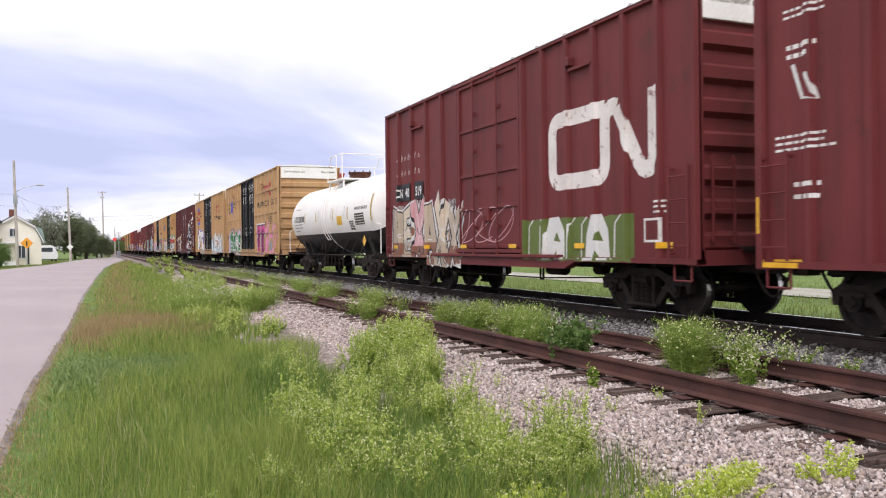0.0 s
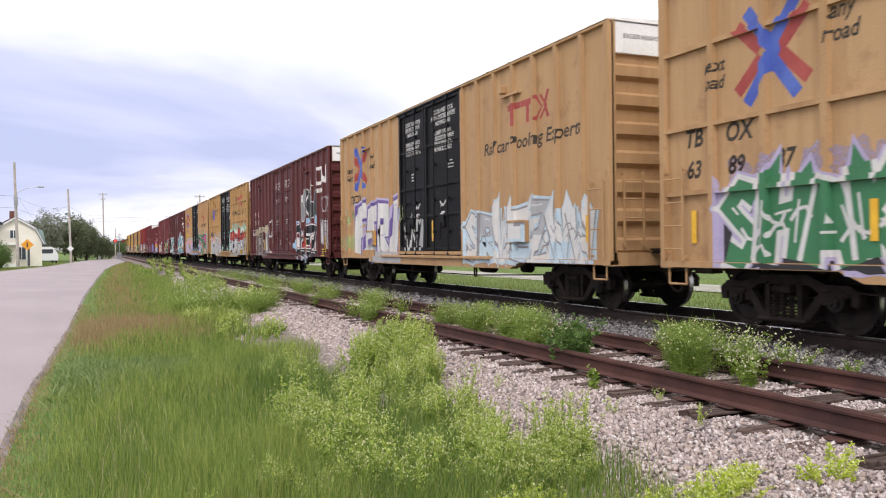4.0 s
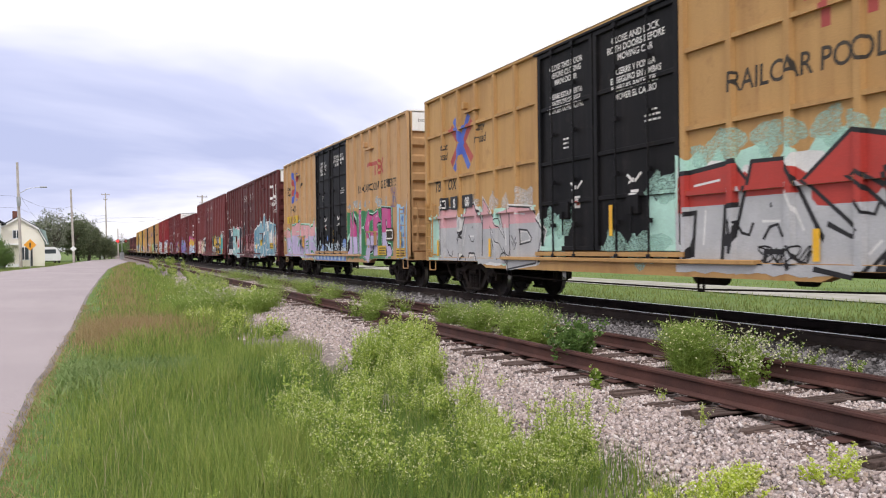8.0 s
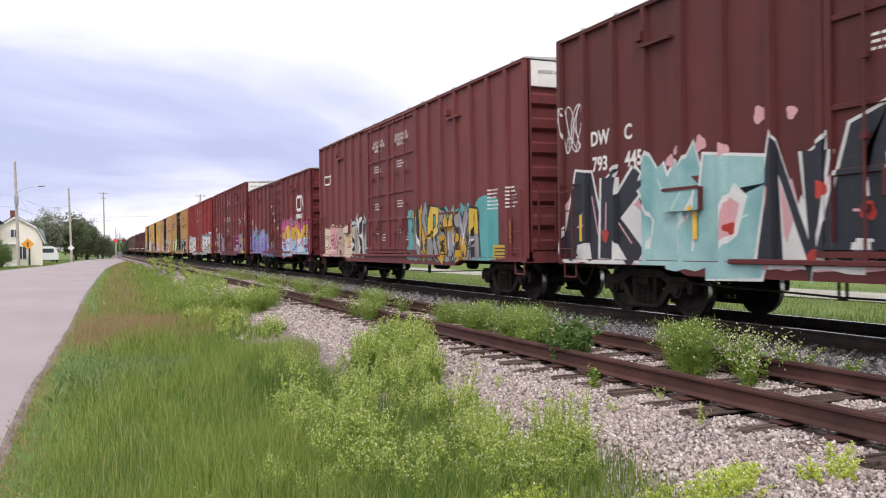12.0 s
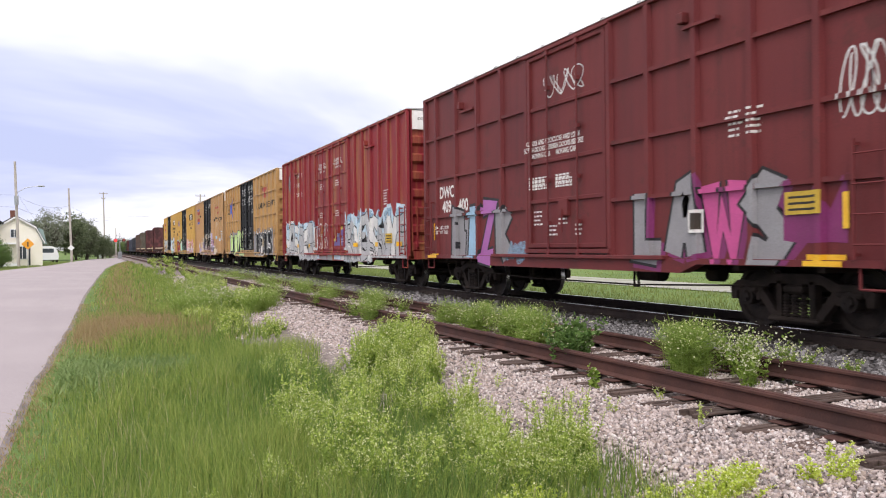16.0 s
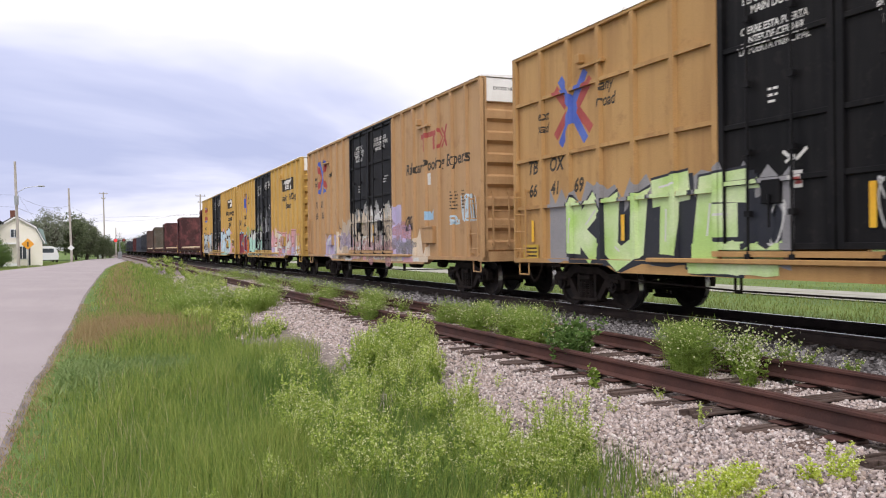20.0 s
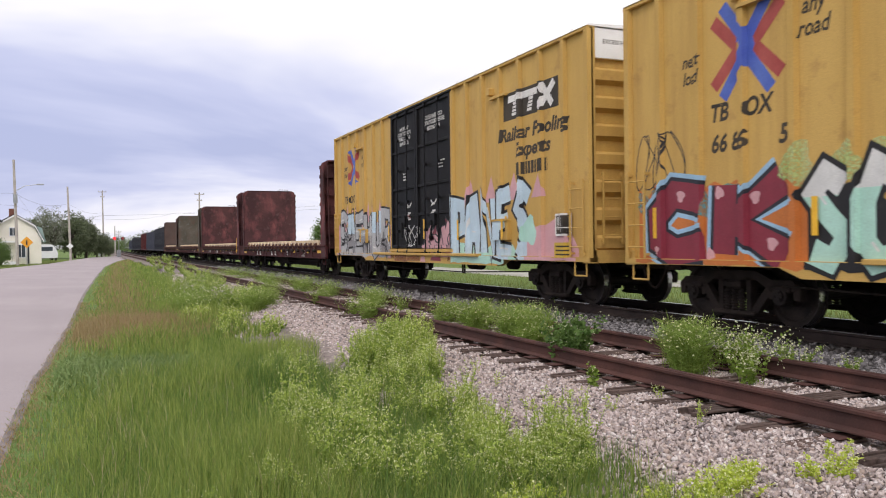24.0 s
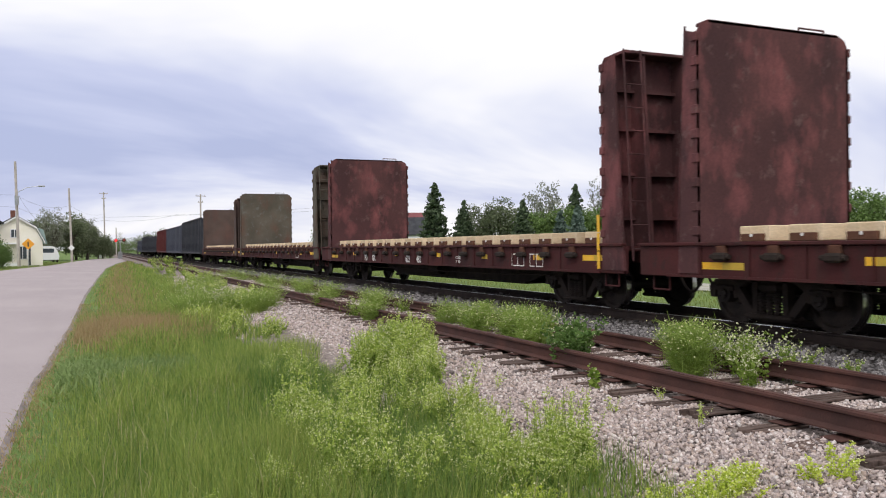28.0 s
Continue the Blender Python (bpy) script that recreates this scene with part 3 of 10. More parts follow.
def sow_grass():
    rng = np.random.default_rng(21)
    X, Y, H, W, S = [], [], [], [], []
    for y0, y1, density, h, w in ((-8.0, 2.6, 200, 0.25, 0.011), (2.6, 7, 3000, 0.27, 0.0030), (7, 13, 1500, 0.27, 0.0042), (13, 24, 560, 0.26, 0.0068), (24, 50, 150, 0.26, 0.014), (50, 120, 30, 0.28, 0.035)):
        n = int(6.0 * (y1 - y0) * density)
        x = rng.uniform(-0.85, 5.15, n)
        y = rng.uniform(y0, y1, n)
        r = np.array([along(ROAD_RIGHT, b) for b in y])
        e = np.array([bed_edge(b) for b in y])
        patch = many_noise(x, y, 0.7, 0.45, 2.0)
        fine = many_noise(x, y, 2.3, 1.9, 5.0)
        fade = np.clip((x - r - 0.12) / 1.0, 0, 1)
        keep = (x > r - 0.03 + 0.09 * fine) & (x < e + 0.35 + 0.5 * patch) & (rng.uniform(0, 1, n) < 0.16 + 0.84 * fade)
        keep &= ~((x > e - 0.25) & (rng.uniform(0, 1, n) < 0.6))
        brown = brownness(x, y, r)
        # low clover in front of the brown patch
        clover = np.exp(-((x - 0.5) / 1.0) ** 4 - ((y - 11.6) / 1.1) ** 2)
        keep &= rng.uniform(0, 1, n) > 0.75 * clover
        hh = h * (0.16 + 0.84 * fade ** 1.2) * (1 + 0.5 * patch + 0.3 * fine) * rng.uniform(0.55, 1.25, n) * (1 - 0.45 * clover)
        pick = rng.uniform(0, 1, n)
        tone = patch + 0.5 * fine
        slot = np.where(pick < 0.10 + 0.28 * np.clip(tone, 0, 1), 1, np.where(pick > 0.72 + 0.5 * np.clip(tone, -0.5, 0.5), 2, 0))
        # under the weeds most blades go dark: shade put into their colour
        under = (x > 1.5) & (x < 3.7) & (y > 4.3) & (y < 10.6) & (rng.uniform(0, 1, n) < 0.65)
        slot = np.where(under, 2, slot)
        slot = np.where((1 - fade) * 0.6 > rng.uniform(0, 1, n), 4, slot)
        slot = np.where(brown > rng.uniform(0, 1, n), 3, slot)
        X.append(x[keep]), Y.append(y[keep]), H.append(hh[keep]), W.append(np.full(keep.sum(), w)), S.append(slot[keep])
    x, y, h, w, sl = (np.concatenate(a) for a in (X, Y, H, W, S))
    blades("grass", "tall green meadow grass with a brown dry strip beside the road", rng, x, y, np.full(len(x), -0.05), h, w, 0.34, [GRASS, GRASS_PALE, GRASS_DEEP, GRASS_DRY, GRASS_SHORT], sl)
    # reddish seed heads over the dry patch
    n = 15000
    y = rng.normal(17.3, 1.5, n)
    r = np.array([along(ROAD_RIGHT, b) for b in y])
    x = r + 1.4 + rng.normal(0, 0.6, n)
    ok = (y > 13) & (x > r + 0.2)
    blades("dry_grass", "reddish brown dry grass patch by the road", rng, x[ok], y[ok], np.full(ok.sum(), -0.05), rng.uniform(0.1, 0.27, ok.sum()), np.full(ok.sum(), 0.005), 0.4, GRASS_DRY)
    n = 1100
    x, y = rng.uniform(0.0, 2.6, n), 2.8 + 8 * rng.uniform(0, 1, n) ** 1.5
    blades("grass_seed_heads", "pale dry seed stalks among the grass", rng, x, y, np.full(n, -0.05), rng.uniform(0.18, 0.38, n), np.full(n, 0.0020), 0.35, GRASS_STRAW)
    # clover: small level leaves on short stalks
    n = 9000
    x, y = 0.5 + rng.normal(0, 0.75, n), 11.6 + rng.normal(0, 0.8, n)
    r = np.array([along(ROAD_RIGHT, b) for b in y])
    ok = x > r + 0.25
    blades("clover", "low blue-green clover among the grass", rng, x[ok], y[ok], np.full(ok.sum(), -0.05), rng.uniform(0.06, 0.15, ok.sum()), np.full(ok.sum(), 0.014), 0.9, CLOVER)
    # thin dead stalks and crumbs on the soil strip by the asphalt
    n = 5200
    y = 2.8 + 24 * rng.uniform(0, 1, n) ** 1.7
    r = np.array([along(ROAD_RIGHT, b) for b in y])
    x = r + np.abs(rng.normal(0.05, 0.16, n))
    blades("dead_stalks", "flattened dead stalks on the soil by the asphalt", rng, x, y, np.full(n, -0.05), rng.uniform(0.015, 0.06, n), np.full(n, 0.004), 1.3, GRASS_DRY)
    # verges beyond the track and across the road
    n = 42000
    x = 12.2 + rng.gamma(1.6, 4.5, n)
    y = rng.uniform(8, 90, n)
    ok = (np.abs(x - 20.5) > 1.6)
    blades("far_grass", "rough grass beyond the main track", rng, x[ok], y[ok], np.full(ok.sum(), -0.06), rng.uniform(0.05, 0.15, ok.sum()), np.full(ok.sum(), 0.012), 0.45, GRASS_SHORT)
    n = 9000
    y = rng.uniform(60, 125, n)
    l = np.array([along(ROAD_LEFT, b) for b in y])
    x = l - 0.3 - rng.gamma(1.2, 3.0, n)
    blades("lawn_grass", "mown lawn across the road", rng, x, y, np.full(n, -0.05), rng.uniform(0.05, 0.14, n), np.full(n, 0.03), 0.3, GRASS_SHORT)


def panicle_arrays(rng, height, stems, spread, leaves, leaf_size, heads, head_size):
    """Quads of an upright weed with loose flowering sprays: stems, lower leaves, young leaves, flower heads."""
    S, L, T, F = [], [], [], []

    def leaf_at(p, up, size, bag, narrow=0.26):
        u = rng.normal(size=3)
        u[2] = abs(u[2]) * 0.5 + up
        u /= np.linalg.norm(u)
        v = np.cross(u, rng.normal(size=3))
        v /= np.linalg.norm(v)
        q = size * rng.uniform(0.6, 1.4)
        bag.append([p, p + u * q * 0.5 + v * q * narrow, p + u * q, p + u * q * 0.5 - v * q * narrow])

    def stalk(p, q, w):
        d = np.array([rng.normal(), rng.normal(), 0.0])
        d *= w / (np.linalg.norm(d) + 1e-6)
        S.append([p - d, p + d, q + d * 0.7, q - d * 0.7])

    for _ in range(stems):
        a = rng.uniform(0, 2 * np.pi)
        out = spread * rng.uniform(0.15, 1.0)
        base = np.array([rng.normal(0, spread * 0.3), rng.normal(0, spread * 0.3), 0.0])
        tip = base + np.array([math.cos(a) * out, math.sin(a) * out, height * rng.uniform(0.6, 1.1)])
        bend = rng.uniform(1.2, 2.0)
        at = lambda q: base + (tip - base) * np.array([q ** bend, q ** bend, q])
        for k in range(3):
            stalk(at(k / 3), at((k + 1) / 3), 0.0024)
        for _ in range(leaves):
            q = rng.uniform(0.05, 0.98)
            leaf_at(at(q), 0.25, leaf_size * (1.25 - 0.6 * q), T if q > 0.62 else L)
        for k in range(heads):
            q = 0.58 + 0.42 * (k + rng.uniform(0, 1)) / heads
            p = at(q)
            w = rng.uniform(0, 2 * np.pi)
            reach = height * rng.uniform(0.05, 0.16) * (1.5 - q)
            end = p + np.array([math.cos(w) * reach, math.sin(w) * reach, reach * rng.uniform(0.6, 1.4)])
            stalk(p, end, 0.0014)
            for _ in range(3):
                c = end + rng.normal(0, head_size * 1.1, 3)
                u = rng.normal(size=3)
                u /= np.linalg.norm(u)
                v = np.cross(u, rng.normal(size=3))
                v /= np.linalg.norm(v)
                z = head_size * rng.uniform(0.6, 1.3)
                F.append([c - u * z, c + v * z * 0.8, c + u * z, c - v * z * 0.8])
            leaf_at(p + (end - p) * 0.5, 0.3, leaf_size * 0.55, T)
    pack = lambda q: np.array(q).reshape(-1, 4, 3) if q else np.zeros((0, 4, 3))
    return pack(S), pack(L), pack(T), pack(F)


def plant_arrays(rng, height, stems, spread, leaves, leaf_size, flowers, flower_size, narrow=0.35):
    """Quads of one weed: stems, leaves, flower heads, each as (n, 4, 3)."""
    S, L, F = [], [], []
    for _ in range(stems):
        a = rng.uniform(0, 2 * np.pi)
        out = spread * rng.uniform(0.2, 1.0)
        hh = height * rng.uniform(0.65, 1.1)
        base = np.array([rng.normal(0, spread * 0.22), rng.normal(0, spread * 0.22), 0.0])
        tip = base + np.array([math.cos(a) * out, math.sin(a) * out, hh])
        bend = rng.uniform(1.2, 1.9)
        at = lambda q: base + (tip - base) * np.array([q ** bend, q ** bend, q])
        prev = at(0.0)
        for k in range(1, 5):
            cur = at(k / 4)
            w = 0.0028 * (1.2 - 0.18 * k)
            d = np.array([math.sin(a), -math.cos(a), 0]) * w
            S.append([prev - d, prev + d, cur + d * 0.8, cur - d * 0.8])
            prev = cur
        for _ in range(leaves):
            p = at(rng.uniform(0.1, 0.95))
            u = rng.normal(size=3)
            u[2] = abs(u[2]) * 0.5 + 0.15
            u /= np.linalg.norm(u)
            v = np.cross(u, rng.normal(size=3))
            v /= np.linalg.norm(v)
            s = leaf_size * rng.uniform(0.6, 1.4)
            L.append([p, p + u * s * 0.5 + v * s * narrow, p + u * s, p + u * s * 0.5 - v * s * narrow])
        for _ in range(flowers):
            p = at(rng.uniform(0.72, 1.04)) + rng.normal(0, spread * 0.10, 3)
            u = rng.normal(size=3)
            u /= np.linalg.norm(u)
            v = np.cross(u, rng.normal(size=3))
            v /= np.linalg.norm(v)
            s = flower_size * rng.uniform(0.6, 1.4)
            F.append([p - u * s, p + v * s, p + u * s, p - v * s])
    pack = lambda q: np.array(q).reshape(-1, 4, 3) if q else np.zeros((0, 4, 3))
    return pack(S), pack(L), pack(F)


def quads_mesh(name, quads, material):
    n = len(quads)
    return fast_mesh(name, quads.reshape(-1, 3), np.arange(n * 4).reshape(-1, 4), 4, [material])


def weed(label, where, seed, height, stems, spread, leaves, leaf_size, flowers, flower_size, leaf_mat, flower_mat, category="weed", narrow=0.35):
    rng = np.random.default_rng(seed)
    s, l, f = plant_arrays(rng, height, stems, spread, leaves, leaf_size, flowers, flower_size, narrow)
    root = thing("weed_clump", label, category, pose(*where), "weeds along the tracks")
    part("stalk", quads_mesh("stalk", s, leaf_mat), None, root)
    if len(l):
        part("foliage", quads_mesh("foliage", l, leaf_mat), None, root)
    if len(f):
        part("blossom", quads_mesh("blossom", f, flower_mat), None, root)
    return root


def inside(x, y, corners):
    hit = False
    for (ax, ay), (bx, by) in zip(corners, corners[1:] + corners[:1]):
        if (ay > y) != (by > y) and x < ax + (bx - ax) * (y - ay) / (by - ay):
            hit = not hit
    return hit


def grow_weeds():
    # the broad yellow-green drift in the foreground
    rng = np.random.default_rng(33)
    near = [panicle_arrays(rng, rng.uniform(0.34, 0.54), 9, 0.13, 26, 0.036, 4, 0.0062) for _ in range(6)]
    tall = [panicle_arrays(rng, rng.uniform(0.5, 0.64), 11, 0.15, 32, 0.042, 3, 0.0066) for _ in range(4)]
    far = [panicle_arrays(rng, 0.45, 8, 0.2, 20, 0.065, 2, 0.012) for _ in range(4)]
    spots = []

    def field(n, corners, scale, kind, gaps=0.0):
        xs, ys = [c[0] for c in corners], [c[1] for c in corners]
        tries = 0
        while n > 0 and tries < 6000:
            tries += 1
            x, y = rng.uniform(min(xs), max(xs)), rng.uniform(min(ys), max(ys))
            if not inside(x, y, corners) or noise.noise((x * 1.5, y * 1.1, 4.0)) < gaps - 0.2:
                continue
            n -= 1
            spots.append((x, y, scale * rng.uniform(0.6, 1.15), kind))

    field(170, [(1.45, 7.5), (1.4, 5.3), (1.7, 4.4), (2.3, 4.3), (2.75, 5.3), (3.15, 6.6), (3.4, 7.9), (2.5, 8.4)], 0.92, near, 0.14)
    field(46, [(2.5, 8.2), (3.4, 7.9), (3.75, 9.0), (3.2, 8.9)], 0.9, near)
    field(64, [(2.75, 8.9), (3.5, 8.7), (4.1, 9.8), (3.7, 10.6), (3.0, 10.3)], 1.0, tall)
    field(24, [(1.3, 9.0), (2.3, 8.3), (2.8, 9.6), (2.0, 11.2)], 0.75, near, 0.1)
    field(34, [(0.2, 3.9), (1.9, 4.2), (1.7, 5.4), (0.4, 5.2)], 0.62, near, 0.2)
    field(26, [(2.75, 4.75), (3.1, 4.7), (3.45, 5.3), (3.1, 5.75)], 0.85, near)
    field(26, [(2.45, 4.35), (2.95, 4.4), (3.3, 5.0), (2.9, 5.2)], 0.72, near)
    field(20, [(2.3, 4.2), (2.75, 4.3), (2.6, 4.8), (2.2, 4.7)], 0.8, near)
    field(16, [(1.9, 14.2), (3.2, 13.6), (3.3, 15.2), (2.2, 15.8)], 0.75, far)
    field(22, [(1.6, 16.4), (2.7, 16.0), (3.0, 18.0), (1.7, 19.0)], 0.85, far)
    field(24, [(2.6, 20.0), (4.3, 19.5), (4.4, 22.0), (3.0, 22.5)], 1.1, far)
    field(24, [(2.6, 24), (4.2, 24), (4.8, 34), (3.0, 34)], 0.85, far)
    field(44, [(3.4, 36), (5.0, 36), (6.4, 70), (4.2, 70)], 1.05, far)
    field(34, [(4.0, 70), (7.0, 70), (9.0, 110), (6.2, 110)], 1.3, far)
    groups = {"stems": [], "leaves": [], "tips": [], "flowers": []}
    for x, y, scale, kind in spots:
        if x < along(ROAD_RIGHT, y) + 0.6:
            continue
        quads = kind[rng.integers(0, len(kind))]
        w = rng.uniform(0, 2 * np.pi)
        c, s = math.cos(w) * scale, math.sin(w) * scale
        m = np.array([[c, -s, 0], [s, c, 0], [0, 0, scale]])
        off = np.array([x, y, max(-0.05, bed_height(x) - 0.05) if x > bed_edge(y) else -0.05])
        for key, q in zip(groups, quads):
            groups[key].append(q @ m.T + off)
    for key, label, material, words in (("stems", "weed_stems", WEED_LEAF, "green stems of a drift of yellow-green weeds"), ("leaves", "weed_leaves", WEED_LEAF, "small green leaves of a drift of weeds"), ("tips", "weed_tips", WEED_TIP, "pale young leaves at the tops of the weeds"), ("flowers", "weed_flowers", WEED_YELLOW, "cream-yellow flower sprays over the gravel's edge")):
        ob = new(label, quads_mesh(label, np.concatenate(groups[key]), material))
        tagged(ob, words, "weeds", "", "stuff")
    # bright leafy plants at the gravel's edge close by
    for k, (x, y, stems, height, spread) in enumerate(((3.30, 3.74, 34, 0.16, 0.19), (3.48, 3.80, 34, 0.18, 0.19), (3.66, 3.86, 30, 0.17, 0.18), (3.14, 3.66, 24, 0.15, 0.16), (3.05, 3.9, 18, 0.15, 0.14), (2.22, 4.15, 28, 0.20, 0.2), (2.42, 4.22, 24, 0.20, 0.18), (2.02, 4.1, 20, 0.17, 0.16), (4.10, 3.75, 9, 0.17, 0.14), (4.30, 3.7, 10, 0.18, 0.16), (4.55, 3.95, 6, 0.16, 0.12))):
        weed("bright yellow-green leafy weed at the gravel's edge", (x, y, max(-0.05, bed_height(x) - 0.05)), 140 + k, height, stems, spread, 34, 0.024, 8, 0.006, WEED_LIME, WEED_YELLOW, "weed", 0.3)
    for k, (x, y, height) in enumerate(((4.2, 6.0, 0.2), (3.6, 6.4, 0.16), (4.5, 5.2, 0.22), (3.9, 7.6, 0.18), (4.1, 8.6, 0.2), (4.9, 6.2, 0.15))):
        weed("thin pale weed sprouting from the gravel", (x, y, bed_height(x) - 0.04), 160 + k, height, 5, 0.09, 9, 0.026, 6, 0.006, WEED_TIP, WEED_WHITE, "weed", 0.25)
    # clumps that stand by themselves among the rails
    g = lambda x: bed_height(x) - 0.04
    grassy = "tall green grass clump growing between the rails"
    seed = 50
    for x, y, n, height, spread in ((6.05, 7.15, 190, 0.60, 0.40), (6.2, 7.45, 120, 0.55, 0.32), (5.95, 10.4, 150, 0.5, 0.4), (5.9, 11.0, 150, 0.52, 0.45), (1.9, 21.2, 60, 0.55, 0.6), (2.5, 20.8, 80, 0.6, 0.6), (3.0, 20.4, 80, 0.62, 0.5), (3.4, 19.2, 80, 0.55, 0.5), (2.2, 22.5, 70, 0.6, 0.7), (3.0, 25.0, 80, 0.6, 0.8), (2.6, 29.0, 80, 0.6, 0.9), (3.7, 31.0, 80, 0.6, 0.9), (4.3, 34.0, 80, 0.6, 1.0), (6.0, 25.0, 80, 0.5, 0.7), (5.9, 29.5, 80, 0.5, 0.9), (6.0, 37.0, 80, 0.5, 1.0), (5.0, 15.3, 60, 0.45, 0.35), (6.25, 11.3, 130, 0.52, 0.42), (5.9, 12.3, 120, 0.5, 0.45), (6.1, 14.0, 90, 0.42, 0.45), (5.7, 10.2, 50, 0.35, 0.3), (5.9, 17.6, 70, 0.5, 0.45), (6.2, 18.9, 70, 0.5, 0.5), (5.2, 19.8, 60, 0.5, 0.4), (4.1, 20.6, 80, 0.62, 0.5), (3.6, 19.4, 70, 0.6, 0.45), (6.2, 22.5, 60, 0.5, 0.5), (6.4, 27.0, 60, 0.45, 0.7), (6.3, 33.0, 60, 0.45, 0.8), (6.2, 41.0, 60, 0.5, 0.9), (7.4, 15.0, 40, 0.36, 0.3), (3.5, 9.9, 60, 0.52, 0.25), (3.2, 9.4, 50, 0.46, 0.25)):
        seed += 1
        weed(grassy, (x, y, g(x)), seed, height, int(n * 2.0), spread, 5, 0.15, 1, 0.010, WEED_GRASS, WEED_YELLOW, "grass clump", 0.03)
    for x, y, n, height, spread in ((6.45, 6.75, 34, 0.52, 0.40), (6.65, 7.2, 30, 0.50, 0.4), (6.15, 6.35, 20, 0.38, 0.28), (6.8, 6.35, 16, 0.42, 0.3), (6.9, 6.6, 10, 0.34, 0.22), (5.0, 16.4, 22, 0.42, 0.35), (6.3, 17.0, 16, 0.4, 0.35), (6.0, 9.5, 16, 0.32, 0.3), (6.25, 13.6, 16, 0.34, 0.35), (6.9, 8.3, 10, 0.3, 0.2), (7.3, 6.1, 8, 0.25, 0.15)):
        seed += 1
        weed("branching weed with small cream flowers beside the rail", (x, y, g(x)), seed, height, int(n * 1.5), spread, 16, 0.036, 7, 0.0105, WEED_LEAF, WEED_WHITE)
    weed("dark green leafy bush pushing over the near rail", (5.28, 8.40, g(5.2)), 90, 0.55, 60, 0.34, 26, 0.055, 1, 0.012, WEED_DARK, WEED_WHITE)
    weed("dark green leafy bush pushing over the near rail", (5.6, 8.75, g(5.2)), 91, 0.60, 36, 0.34, 22, 0.050, 3, 0.012, WEED_DARK, WEED_WHITE)
    weed("small green thistle in the gravel", (4.72, 7.0, g(4.7)), 92, 0.27, 7, 0.1, 16, 0.05, 3, 0.01, WEED_LEAF, WEED_WHITE)


def lay_lane():
    b = Build()
    ys = [-40 + 5 * k for k in range(40)]
    rows = [[(18.9 + 0.15 * noise.noise((y * 0.3, 1, 0)), y, -0.02), (20.5, y, 0.02), (22.2 + 0.15 * noise.noise((y * 0.3, 5, 0)), y, -0.02)] for y in ys]
    for p, q in zip(rows, rows[1:]):
        for i in range(2):
            b.add([p[i], p[i + 1], q[i + 1], q[i]], [(0, 1, 2, 3)])
    setting("lane", b, LANE, "pale gravel lane running beyond the main track", smooth=True)


# ---- trees, houses and street furniture in the distance ----
BARK = surface("bark", (0.07, 0.055, 0.045), (0.13, 0.105, 0.085), rough=0.95, scale=2, grain=12, bump=0.6)
LEAF_DARK = leaf("dark_foliage", (0.085, 0.11, 0.06), (0.165, 0.195, 0.105), glow=0.25)
LEAF_MID = leaf("green_foliage", (0.07, 0.125, 0.035), (0.16, 0.24, 0.07), glow=0.25)
LEAF_GREY = leaf("greyish_foliage", (0.14, 0.155, 0.115), (0.25, 0.265, 0.20), glow=0.2)
NEEDLE = leaf("dark_needles", (0.04, 0.065, 0.035), (0.09, 0.125, 0.065), glow=0.1)
NEEDLE_BLUE = leaf("blue_needles", (0.07, 0.105, 0.085), (0.13, 0.18, 0.15), glow=0.1)


def leaf_quads(rng, centres, per, radius, size):
    n = len(centres) * per
    c = np.repeat(centres, per, 0) + rng.normal(0, 1, (n, 3)) * radius * np.array([1, 1, 0.75])
    u = rng.normal(size=(n, 3))
    u /= np.linalg.norm(u, axis=1)[:, None]
    v = np.cross(u, rng.normal(size=(n, 3)))
    v /= np.linalg.norm(v, axis=1)[:, None]
    s = size * rng.uniform(0.5, 1.4, (n, 1))
    return np.stack([c - u * s, c + v * s * 0.6, c + u * s, c - v * s * 0.6], 1)


